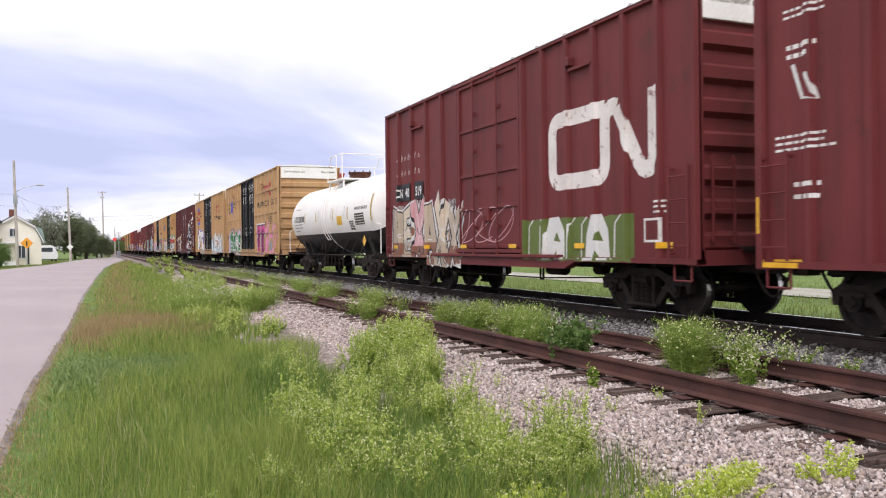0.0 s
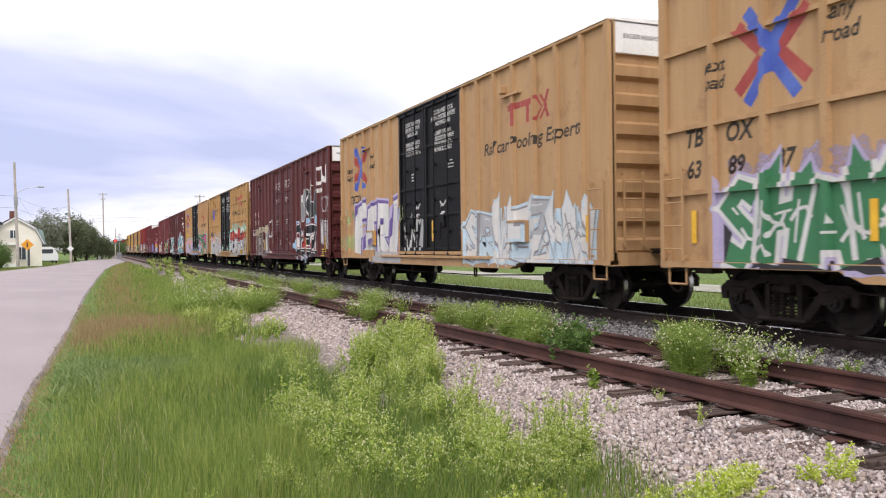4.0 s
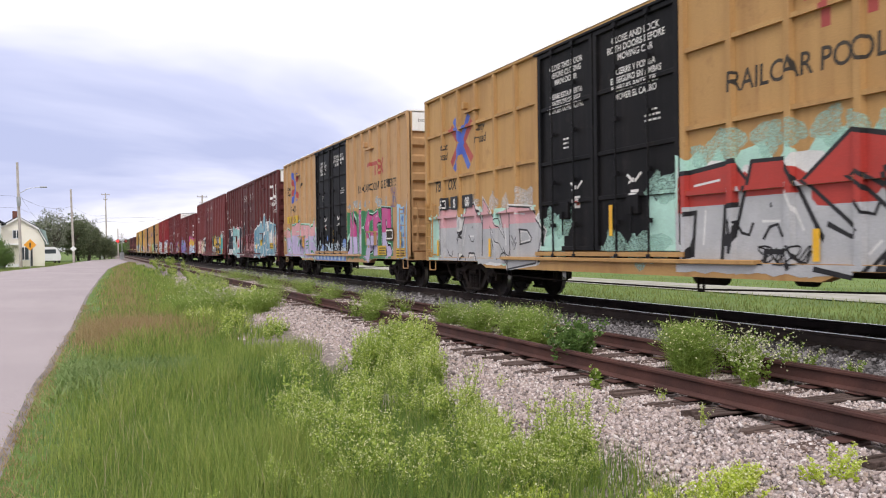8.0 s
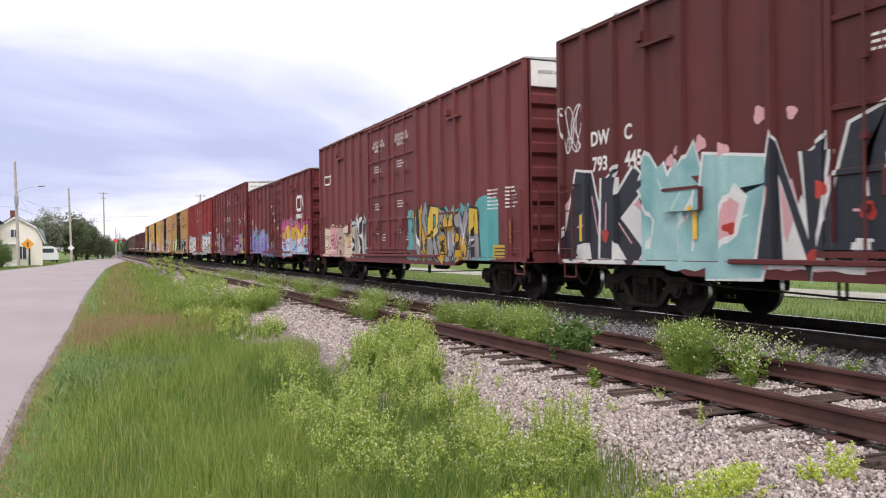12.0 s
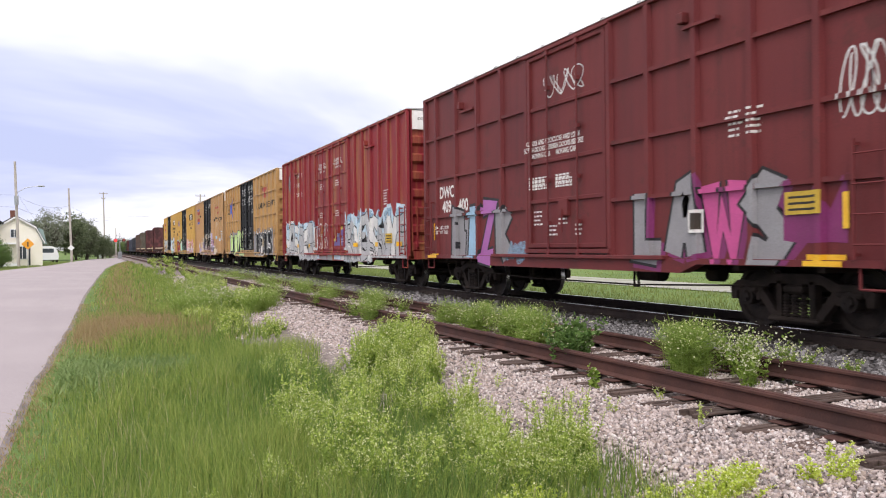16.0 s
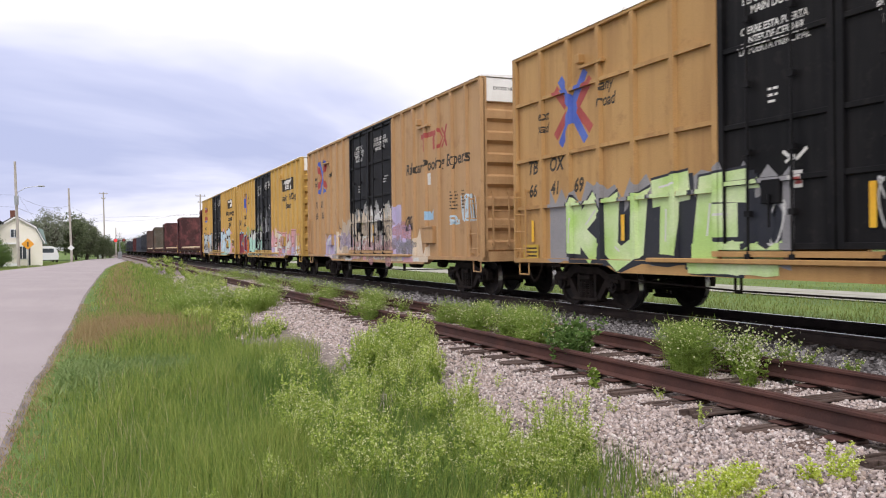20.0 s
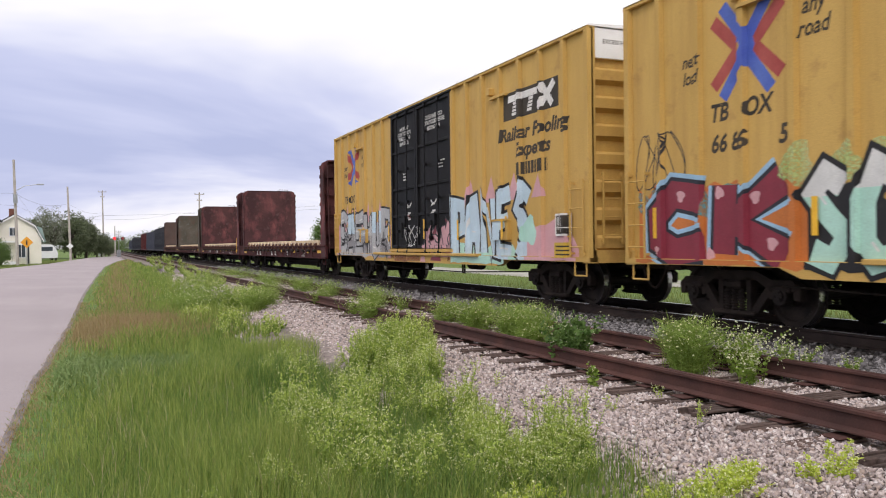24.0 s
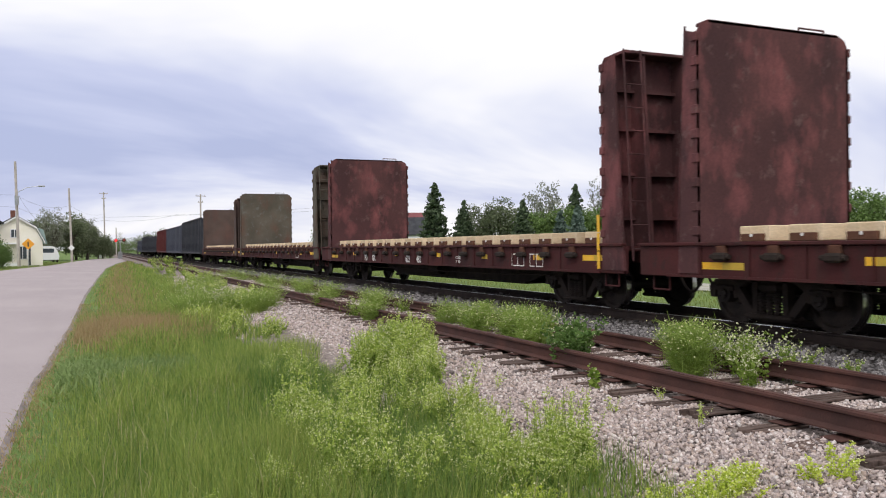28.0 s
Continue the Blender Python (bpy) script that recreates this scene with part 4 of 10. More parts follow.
def broadleaf(seed, height, width, material, label, gappy=0.0, base=0.25, leafs=14):
    """A tree of a tapered trunk, limbs that fork, and leaf clumps round their ends."""
    rng = np.random.default_rng(seed)
    root = thing("tree", label, "tree", None, "trees")
    b = Build()
    top = height * 0.55
    pts = [(0, 0, 0)]
    for k in range(1, 6):
        pts.append((pts[-1][0] + rng.normal(0, 0.05 * width / 4), pts[-1][1] + rng.normal(0, 0.05 * width / 4), top * k / 5))
    r0 = 0.028 * height
    for k in range(5):
        b.tube(pts[k], pts[k + 1], r0 * (1 - 0.15 * k), 8, r2=r0 * (1 - 0.15 * (k + 1)))
    ends = []
    for k in range(16):
        z = height * rng.uniform(base, 0.55)
        a = rng.uniform(0, 2 * np.pi)
        reach = width / 2 * rng.uniform(0.45, 0.85)
        tip = np.array([math.cos(a) * reach, math.sin(a) * reach, z + height * rng.uniform(0.10, 0.38)])
        mid = np.array([math.cos(a) * reach * 0.45, math.sin(a) * reach * 0.45, z + height * 0.10])
        b.tube((0, 0, z * 0.85), tuple(mid), r0 * 0.4, 6, r2=r0 * 0.26)
        b.tube(tuple(mid), tuple(tip), r0 * 0.26, 5, r2=r0 * 0.08)
        ends += [tip, mid + (tip - mid) * 0.6]
        for _ in range(2):
            t2 = mid + np.array([rng.normal(0, width * 0.13), rng.normal(0, width * 0.13), height * rng.uniform(0.05, 0.22)])
            b.tube(tuple(mid), tuple(t2), r0 * 0.16, 5, r2=r0 * 0.05)
            ends.append(t2)
    part("trunk", b, BARK, root)
    n = int(190 * (1 - 0.5 * gappy))
    w = rng.normal(size=(n, 3))
    w /= np.linalg.norm(w, axis=1)[:, None]
    q = rng.uniform(0.45, 1.0, (n, 1)) ** 0.6
    lump = np.array([1 + 0.30 * noise.noise(Vector(p * 1.7) + Vector((seed, 0, 0))) for p in w])[:, None]
    crown = w * q * lump * np.array([width / 2, width / 2, height * (1 - base) / 2]) + np.array([0, 0, height * (1 + base) / 2])
    crown[:, 2] = np.minimum(crown[:, 2], height * 1.02)
    centres = np.concatenate([crown, np.array(ends)])
    part("crown", quads_mesh("crown", leaf_quads(rng, centres, leafs * 2, 0.06 * width, 0.020 * width + 0.035), material), None, root)
    return root


def conifer(seed, height, width, material, label):
    """A pointed tree: a straight trunk, whorls of drooping boughs and many small sprays of needles along them."""
    rng = np.random.default_rng(seed)
    root = thing("conifer", label, "tree", None, "conifers")
    b = Build().tube((0, 0, 0), (0, 0, height * 0.97), 0.02 * height, 8, r2=0.01)
    centres = []
    z = height * 0.05
    while z < height * 0.99:
        f = 1 - z / height
        for k in range(int(6 + 9 * f)):
            a = rng.uniform(0, 2 * np.pi)
            r = width / 2 * (f ** 0.75) * rng.uniform(0.65, 1.12) + 0.10
            tip = np.array([math.cos(a) * r, math.sin(a) * r, z + rng.uniform(-0.30, 0.10) * r])
            if f > 0.25 and k < 4:
                b.tube((0, 0, z), tuple(tip), 0.02 + 0.03 * f, 4, r2=0.008)
            n = max(2, int(r / 0.22))
            for j in range(n):
                q = (j + rng.uniform(0.3, 1.0)) / n
                centres.append(np.array([0, 0, z]) * (1 - q) + tip * q + np.array([0, 0, -0.08 * r * math.sin(q * 3)]))
        z += height * 0.02 + 0.06 * f
    part("trunk", b, BARK, root)
    part("crown", quads_mesh("crown", leaf_quads(rng, np.array(centres), 2, 0.10, 0.27), material), None, root)
    return root


def plant_trees():
    dark = broadleaf(1, 8.6, 5.6, LEAF_DARK, "dense dark green roadside tree", base=0.08)
    grey = broadleaf(2, 9.0, 5.0, LEAF_GREY, "thin greyish tree with gaps in its crown", 0.5, 0.2, 9)
    mid = broadleaf(3, 7.0, 6.0, LEAF_MID, "round green leafy tree in the distance", base=0.05)
    tall = broadleaf(4, 11.0, 3.4, LEAF_GREY, "tall thin half-bare poplar", 0.6, 0.15, 8)
    spruce = conifer(5, 10.0, 5.8, NEEDLE, "dark pointed spruce beyond the railway")
    blue = conifer(6, 6.0, 3.6, NEEDLE_BLUE, "blue-green spruce beyond the railway")
    far_dark = broadleaf(7, 8.6, 5.8, LEAF_DARK, "dark green tree on the skyline", base=0.08, leafs=5)
    far_mid = broadleaf(8, 7.2, 6.2, LEAF_MID, "green tree on the skyline", base=0.05, leafs=5)
    used = set()

    def put(model, x, y, scale, wide=1.0, turn=0.0):
        m = pose(x, y, -0.06, 0, 0, turn)
        if model not in used:
            used.add(model)
            model.matrix_basis = m
            model.scale = (scale * wide, scale * wide, scale)
            return model
        keep = model.scale.copy()
        model.scale = (scale * wide, scale * wide, scale)
        c = copy_thing(model, m)
        model.scale = keep
        return c

    # left of the road
    put(grey, -6.2, 139, 0.92, 1.0, 10)
    put(dark, -7.6, 146, 0.82, 1.1, 50)
    put(dark, -3.4, 143, 0.86, 1.05, 130)
    put(dark, -1.2, 148, 0.72, 1.0, 200)
    put(grey, -1.4, 150, 0.78, 1.0, 80)
    put(dark, -9.5, 150, 0.75, 1.3, 20)
    put(dark, 0.4, 158, 0.55, 1.1, 310)
    for x, y, size in ((1.2, 158, 0.5), (2.4, 164, 0.3), (-3.0, 150, 0.8)):
        put(dark, x, y, size, 1.25, x * 71 % 360)
    put(mid, -9.0, 86, 0.46, 0.8, 15)
    put(mid, -7.9, 84.0, 0.34, 0.9, 115)
    rng = random.Random(8)
    for k in range(16):
        put((far_dark, far_mid)[k % 2], -4 + k * 1.9 + rng.uniform(-1, 1), 210 + k * 7 + rng.uniform(-8, 8), rng.uniform(0.4, 0.55) + 0.03 * k, 1.3, rng.uniform(0, 360))
    for k in range(14):
        put((far_dark, far_mid, far_dark)[k % 3], 22 + k * 3.4, 330 + rng.uniform(-25, 25), rng.uniform(0.9, 1.25), 1.3, rng.uniform(0, 360))
    # beyond the track
    put(mid, 32.3, 104, 0.96, 0.85, 30)
    put(mid, 29.8, 108, 0.80, 1.0, 80)
    put(spruce, 38.6, 92.3, 0.94, 1.0)
    put(spruce, 41.9, 90.8, 0.72, 1.0, 60)
    for x, y, s in ((44.5, 92, 0.78), (47.0, 90, 0.86), (49.5, 89, 0.80), (52, 91, 0.85), (55, 88, 0.92), (58, 86, 0.88), (61, 85, 0.92), (64, 83, 0.8), (67, 83, 0.62), (70.5, 82, 0.5), (89, 82, 0.7)):
        put((mid, mid, dark)[int(x) % 3], x, y, s * 0.98, 1.25, x * 37 % 360)
    put(spruce, 43.6, 78.8, 0.66, 1.05, 120)
    put(grey, 55.9, 94.7, 1.12, 0.9, 45)
    put(spruce, 59.2, 92.6, 0.96, 0.95, 10)
    put(tall, 61.6, 91.0, 0.95, 0.8, 10)
    put(blue, 46.0, 71.5, 0.92, 0.9)
    put(blue, 49.4, 80.5, 0.9, 0.9, 90)
    put(spruce, 66.8, 84.2, 0.68, 0.8, 200)
    put(spruce, 77.0, 82.0, 0.76, 1.0, 30)
    put(tall, 85.8, 97.3, 0.98, 0.9, 60)
    put(tall, 88.8, 96.0, 0.97, 1.0, 160)
    put(spruce, 77.9, 77.7, 0.95, 1.35, 75)
    put(spruce, 76.2, 80.5, 0.80, 1.1, 175)
    put(spruce, 80.6, 76.2, 0.72, 1.1, 255)
    put(blue, 81.3, 74.0, 1.38, 1.05, 15)
    put(mid, 77.2, 63.5, 1.02, 1.15, 15)
    put(dark, 82.0, 60.5, 0.84, 1.2, 95)
    put(mid, 88.0, 55.0, 1.05, 1.2, 145)
    for k in range(12):
        put((far_mid, far_dark)[k % 2], 92 - k * 0.6, 92 - k * 9, 0.9 + 0.1 * (k % 3), 1.2, k * 53)


SIDING_CREAM = surface("cream_siding", (0.84, 0.80, 0.68), (0.89, 0.85, 0.75), rough=0.7, scale=0.8, grain=40, bump=0.05)
SIDING_WHITE = surface("white_siding", (0.74, 0.74, 0.74), (0.82, 0.82, 0.82), rough=0.6, scale=0.8, grain=40, bump=0.05)
ROOF_DARK = surface("dark_shingles", (0.035, 0.037, 0.045), (0.065, 0.067, 0.075), rough=0.9, scale=1.5, grain=25, bump=0.3)
ROOF_RED = surface("red_metal_roof", (0.16, 0.045, 0.05), (0.21, 0.065, 0.07), rough=0.6, scale=0.7, grain=30, bump=0.05)
ROOF_PALE = surface("pale_metal_roof", (0.62, 0.62, 0.62), (0.72, 0.72, 0.72), rough=0.5, scale=0.7, grain=30, bump=0.05)
ROOF_TEAL = surface("teal_roof", (0.26, 0.36, 0.34), (0.33, 0.44, 0.41), rough=0.7, scale=1.5, grain=25, bump=0.2)
PANE = glass("window_pane")
WOOD_POLE = surface("weathered_pole", (0.40, 0.36, 0.33), (0.54, 0.49, 0.45), rough=0.9, scale=2, grain=20, bump=0.3, streak=(0.2, 0.17, 0.14), streak_amount=0.5, streak_size=(9, 9, 0.5))
BRICK = surface("chimney_brick", (0.15, 0.06, 0.045), (0.22, 0.10, 0.07), rough=0.9, scale=6, grain=30, bump=0.4)
GREY_METAL = surface("grey_metal", (0.35, 0.36, 0.37), (0.48, 0.49, 0.5), rough=0.45, metal=0.7, scale=2, grain=40, bump=0.03)
ORANGE = surface("orange_sign_face", (0.78, 0.33, 0.03), (0.85, 0.40, 0.05), rough=0.45, scale=3, grain=40, bump=0.0)
VAN_WHITE = surface("van_white", (0.74, 0.74, 0.76), (0.82, 0.82, 0.84), rough=0.3, scale=1, grain=40, bump=0.0)


def window_part(parent, x, y, z, w, h, name="window"):
    """A framed window in a wall that faces -y."""
    f = part(name, Build().box(x - w / 2 - 0.08, x + w / 2 + 0.08, y - 0.07, y - 0.002, z - 0.08, z + h + 0.08, bevel=0.02), SIDING_WHITE, parent, "white window frame")
    part("pane", Build().box(x - w / 2, x + w / 2, y - 0.085, y - 0.071, z, z + h), PANE, f)
    part("mullion", Build().box(x - 0.03, x + 0.03, y - 0.10, y - 0.086, z, z + h), SIDING_WHITE, f)
    return f


def gambrel_house():
    root = thing("house", "small cream clapboard house with a gambrel roof", "house", pose(-7.7, 96.8, -0.05, 0, 0, 9))
    w, eave, knee, apex, deep = 2.5, 2.6, 4.1, 5.25, 8.0
    outline = [(-w, 0), (w, 0), (w, eave), (w * 0.72, knee), (0, apex), (-w * 0.72, knee), (-w, eave)]
    part("wall", Build().prism(outline, "y", 0, deep), SIDING_CREAM, root)
    for s in (-1, 1):
        b = Build()
        pts = [(s * (w + 0.18), eave - 0.12), (s * w * 0.75, knee + 0.03), (0, apex + 0.05), (0, apex + 0.17), (s * (w * 0.75 + 0.05), knee + 0.16), (s * (w + 0.28), eave - 0.05)]
        b.prism(pts, "y", -0.25, deep + 0.25)
        part("roof", b, ROOF_DARK, root)
        b = Build()
        b.prism([(s * (w + 0.20), eave - 0.22), (s * (w * 0.75), knee - 0.08), (0, apex - 0.08), (0, apex + 0.10), (s * w * 0.76, knee + 0.10), (s * (w + 0.24), eave - 0.06)], "y", -0.29, -0.255)
        part("fascia", b, SIDING_WHITE, root)
    for k in range(9):
        part("clapboard", Build().box(-w + 0.02, w - 0.02, -0.03, -0.004, 0.25 + 0.27 * k, 0.47 + 0.27 * k), SIDING_CREAM, root)
    part("chimney", Build().box(-0.45, 0.0, 1.0, 1.45, apex - 0.4, apex + 0.75), BRICK, root)
    window_part(root, 0.55, -0.03, 0.8, 0.75, 1.3)
    window_part(root, -0.2, -0.03, 3.1, 0.6, 0.8)
    d = part("door", Build().box(1.15, 1.32, -0.06, -0.031, 0.1, 2.1), ROOF_DARK, root)
    b = Build().box(-w - 0.6, 0.1, -1.6, -0.04, 2.35, 2.5)
    porch = part("porch_roof", b, SIDING_WHITE, root)
    for x in (-w - 0.45, -1.2, 0.0):
        part("porch_post", Build().box(x - 0.06, x + 0.06, -1.5, -1.38, 0, 2.35), SIDING_WHITE, porch)
    part("porch_floor", Build().box(-w - 0.6, 0.1, -1.6, -0.04, 0.0, 0.35), SIDING_WHITE, root)
    part("lean_to_roof", Build().prism([(w * 0.80, 4.15), (w + 0.12, 3.9), (w + 0.45, 2.45), (w + 0.45, 2.35), (w * 0.80, 2.6)], "y", 0.3, 2.6), ROOF_TEAL, root, "grey-green side roof")
    # the white house at its side
    root = thing("house", "white two-storey house with a dark roof and porch", "house", pose(-12.6, 94.6, -0.05, 0, 0, 8))
    part("wall", Build().prism([(-3.5, 0), (3.5, 0), (3.5, 4.6), (0, 6.6), (-3.5, 4.6)], "y", 0, 8), SIDING_WHITE, root)
    for s in (-1, 1):
        part("roof", Build().prism([(s * 3.9, 4.45), (0, 6.7), (0, 6.85), (s * 3.95, 4.6)], "y", -0.3, 8.3), ROOF_DARK, root)
    for x in (-2, 0, 2):
        window_part(root, x, -0.002, 3.2, 0.8, 1.2)
        window_part(root, x, -0.002, 0.9, 0.8, 1.3)


def far_houses():
    root = thing("house", "white gabled house with a dark grey roof", "house", pose(34.6, 99.0, -0.05, 0, 0, -22))
    part("wall", Build().prism([(-1.9, 0), (1.9, 0), (1.9, 3.2), (0, 5.5), (-1.9, 3.2)], "y", 0, 6.0), SIDING_WHITE, root)
    for s in (-1, 1):
        part("roof", Build().prism([(s * 2.15, 3.0), (0, 5.55), (0, 5.68), (s * 2.2, 3.12)], "y", -0.25, 6.2), ROOF_DARK, root)
    window_part(root, 0, -0.002, 1.0, 0.9, 1.2)
    wing = part("wing", Build().box(1.9, 6.4, 1.0, 5.4, 0, 3.1), SIDING_WHITE, root)
    part("wing_roof", Build().prism([(0.85, 3.05), (3.2, 5.35), (5.55, 3.05), (5.55, 3.2), (3.2, 5.5), (0.85, 3.2)], "x", 0.6, 6.7), ROOF_DARK, root)
    window_part(root, 3.2, 0.99, 1.2, 0.9, 1.1)
    window_part(root, 5.2, 0.99, 1.2, 0.9, 1.1)
    root = thing("house", "low house with a long dark red metal roof", "house", pose(41.5, 113.0, -0.05, 0, 0, -20))
    part("wall", Build().box(-5.2, 5.2, 0, 7, 0, 3.4), SIDING_WHITE, root)
    part("roof", Build().prism([(-0.4, 3.3), (3.5, 6.6), (7.4, 3.3), (7.4, 3.45), (3.5, 6.78), (-0.4, 3.45)], "x", -5.6, 5.6), ROOF_RED, root)
    for x in (-3, 0, 3):
        window_part(root, x, -0.002, 1.0, 1.0, 1.2)
    root = thing("shed", "dark shed with a pale gable roof", "shed", pose(79.0, 90.3, -0.05, 0, 0, -40))
    part("wall", Build().prism([(-3.4, 0), (3.4, 0), (3.4, 3.4), (0, 5.2), (-3.4, 3.4)], "y", 0, 7), ROOF_DARK, root)
    for s in (-1, 1):
        part("roof", Build().prism([(s * 3.8, 3.2), (0, 5.22), (0, 5.36), (s * 3.85, 3.34)], "y", -0.3, 7.3), ROOF_PALE, root)


def utility_pole(label, x, y, height, arm=True, lean=-1.0, lamp=False, transformer=False):
    root = thing("utility_pole", label, "utility pole", pose(x, y, -0.3, 0, lean, 0), "utility poles")
    part("pole", Build().tube((0, 0, 0), (0, 0, height), 0.16, 10, r2=0.11), WOOD_POLE, root)
    if arm:
        for z, reach in ((height - 0.35, 0.75), (height - 1.3, 0.4)):
            a = part("cross_arm", Build().box(-reach, reach, -0.06, 0.06, z, z + 0.12), WOOD_POLE, root)
            for q in (-reach + 0.1, reach - 0.1):
                part("insulator", Build().tube((q, 0, z + 0.12), (q, 0, z + 0.28), 0.045, 8), GREY_METAL, a)
    if lamp:
        a = part("lamp_arm", Build().path([(0, 0, height - 3.2), (0.9, -0.1, height - 2.65), (2.1, -0.2, height - 2.5)], 0.035, 6), GREY_METAL, root)
        part("lamp_head", Build().box(2.0, 2.65, -0.32, -0.08, height - 2.58, height - 2.44, bevel=0.04), GREY_METAL, a)
    if transformer:
        part("transformer", Build().tube((0.05, -0.34, height - 4.4), (0.05, -0.34, height - 3.5), 0.2, 12), GREY_METAL, root)
    return root


def wire(label, points, sag=0.5, r=0.009):
    b = Build()
    for a, c in zip(points, points[1:]):
        a, c = Vector(a), Vector(c)
        run = [a.lerp(c, k / 12) - Vector((0, 0, sag * 4 * (k / 12) * (1 - k / 12))) for k in range(13)]
        b.path(run, r, 4)
    ob = new("overhead_wire", b.mesh("overhead_wire", [STEEL_DARK]))
    return tagged(ob, label, "wire", "overhead wires")


def street_things():
    utility_pole("weathered wooden utility pole with a street lamp arm", -7.1, 91.7, 10.9, False, -1.2, True, True)
    second = utility_pole("pale wooden utility pole beside the road", -2.8, 115.0, 9.9, False, -1.6)
    part("sign_board", Build().prism([(-0.4, 2.2), (0, 1.8), (0.4, 2.2), (0, 2.6)], "y", -0.20, -0.17), SIDING_WHITE, second, "small white diamond board")
    utility_pole("tall wooden utility pole with cross arms", 1.7, 170.0, 13.1, True, -0.6)
    utility_pole("wooden utility pole beyond the railway", 14.9, 129.1, 10.3, True, 0.3)
    utility_pole("wooden utility pole behind the crossing", 4.6, 210.0, 7.2, False, 0.0)
    wire("thin dark wire along the road", [(-26, 60, 8.4), (-7.25, 91.7, 7.2), (-3.0, 115, 7.4), (1.65, 170, 8.6)], 0.7)
    wire("thin dark wire along the road", [(-26, 60, 7.4), (-7.25, 91.7, 6.0), (-3.0, 115, 6.2)], 0.6)
    wire("thin dark wire across the railway", [(-20, 172, 6.3), (1.6, 170, 7.3), (14.9, 168, 8.4), (60, 160, 10.5)], 0.6, 0.014)
    wire("thin dark wire across the railway", [(-20, 172, 7.0), (1.6, 170, 7.9), (60, 162, 11.5)], 0.7, 0.014)
    wire("thin dark wire to the house", [(-7.25, 91.7, 7.6), (-5.6, 99, 4.6)], 0.3)
    # warning sign
    root = thing("warning_sign", "orange diamond warning sign on a thin post", "road sign", pose(-6.0, 87.9, -0.05))
    part("post", Build().box(-0.03, 0.03, 0.02, 0.06, 0, 2.5), GREY_METAL, root)
    s = 0.56
    plate = part("plate", Build().prism([(-s, 2.3), (0, 2.3 - s), (s, 2.3), (0, 2.3 + s)], "y", -0.012, 0.012), ORANGE, root)
    part("symbol", Build().box(-0.06, 0.06, -0.02, -0.013, 2.05, 2.5), LETTER_BLACK, plate)
    # white van
    root = thing("van", "white van parked on the grass", "van", pose(-5.7, 120, -0.05, 0, 0, 12))
    part("body", Build().prism([(-1.2, 0.4), (1.15, 0.4), (1.25, 0.9), (1.15, 1.3), (0.75, 2.05), (0.4, 2.25), (-1.0, 2.25), (-1.2, 2.0)], "y", 0, 4.6), VAN_WHITE, root)
    part("window", Build().box(-0.8, 0.6, -0.01, -0.002, 1.35, 1.9), PANE, root)
    for y in (0.9, 3.7):
        for x in (-1.15, 1.1):
            w = part("wheel", Build().tube((x - 0.1, y, 0.33), (x + 0.1, y, 0.33), 0.33, 16), STEEL_DARK, root)
            part("rim", Build().tube((x - 0.11, y, 0.33), (x + 0.11, y, 0.33), 0.2, 12), GREY_METAL, w)
    # crossing signals
    for x, y, turn in ((3.9, 150.0, 0), (1.2, 176.0, 15)):
        root = thing("crossing_signal", "railway crossing signal with red flashing lamps", "crossing signal", pose(x, y, -0.05, 0, 0, turn), "crossing signals")
        part("mast", Build().tube((0, 0, 0), (0, 0, 4.6), 0.06, 8), GREY_METAL, root)
        part("bracket", Build().box(-0.75, 0.75, -0.05, 0.05, 3.15, 3.22), STEEL_DARK, root)
        for s in (-1, 1):
            back = part("lamp_disc", Build().tube((s * 0.65, -0.06, 3.28), (s * 0.65, -0.02, 3.28), 0.3, 16), STEEL_DARK, root)
            part("lamp_lens", Build().tube((s * 0.65, -0.09, 3.28), (s * 0.65, -0.062, 3.28), 0.2, 16), glow("red_lamp", (1.0, 0.03, 0.03), 2.2) if s < 0 and x > 2 else SIGN_RED, back)
            part("crossbuck", Build().box(-0.6, 0.6, -0.075 - 0.02 * s, -0.06 - 0.02 * s, -0.09, 0.09), SIDING_WHITE, root, where=pose(0, 0, 4.15, 0, 45 * s, 0))
        part("base_box", Build().box(-0.35, 0.35, 0.25, 0.7, 0.0, 1.3), GREY_METAL, root)


# ---- the train ----
STEEL_DARK = surface("grimy_steel", (0.018, 0.014, 0.012), (0.04, 0.03, 0.026), spec=0.12, rough=0.75, scale=3, grain=40, bump=0.25, streak=(0.045, 0.028, 0.02), streak_amount=0.4)
WHEEL = surface("wheel_steel", (0.022, 0.018, 0.017), (0.045, 0.035, 0.03), spec=0.12, rough=0.65, metal=0.3, scale=5, grain=40, bump=0.15)
TREAD = surface("wheel_tread", (0.35, 0.34, 0.33), (0.6, 0.58, 0.57), rough=0.3, metal=1.0, scale=4, grain=40, bump=0.02)
RUST = surface("rusty_steel", (0.075, 0.032, 0.02), (0.15, 0.07, 0.045), spec=0.2, rough=0.85, scale=3, grain=50, bump=0.3, streak=(0.05, 0.03, 0.025), streak_amount=0.5)
WHITE_PAINT = surface("old_white_paint", (0.80, 0.79, 0.76), (0.86, 0.85, 0.83), rough=0.55, scale=1.2, grain=60, bump=0.03, streak=(0.55, 0.48, 0.42), streak_amount=0.25, wear=(0.6, 0.52, 0.45), wear_amount=0.12)
BLACK_PAINT = surface("black_door_paint", (0.006, 0.006, 0.007), (0.013, 0.012, 0.013), spec=0.12, rough=0.55, scale=0.9, grain=50, bump=0.1, streak=(0.035, 0.032, 0.032), streak_amount=0.3, wear=(0.06, 0.05, 0.045), wear_amount=0.15)
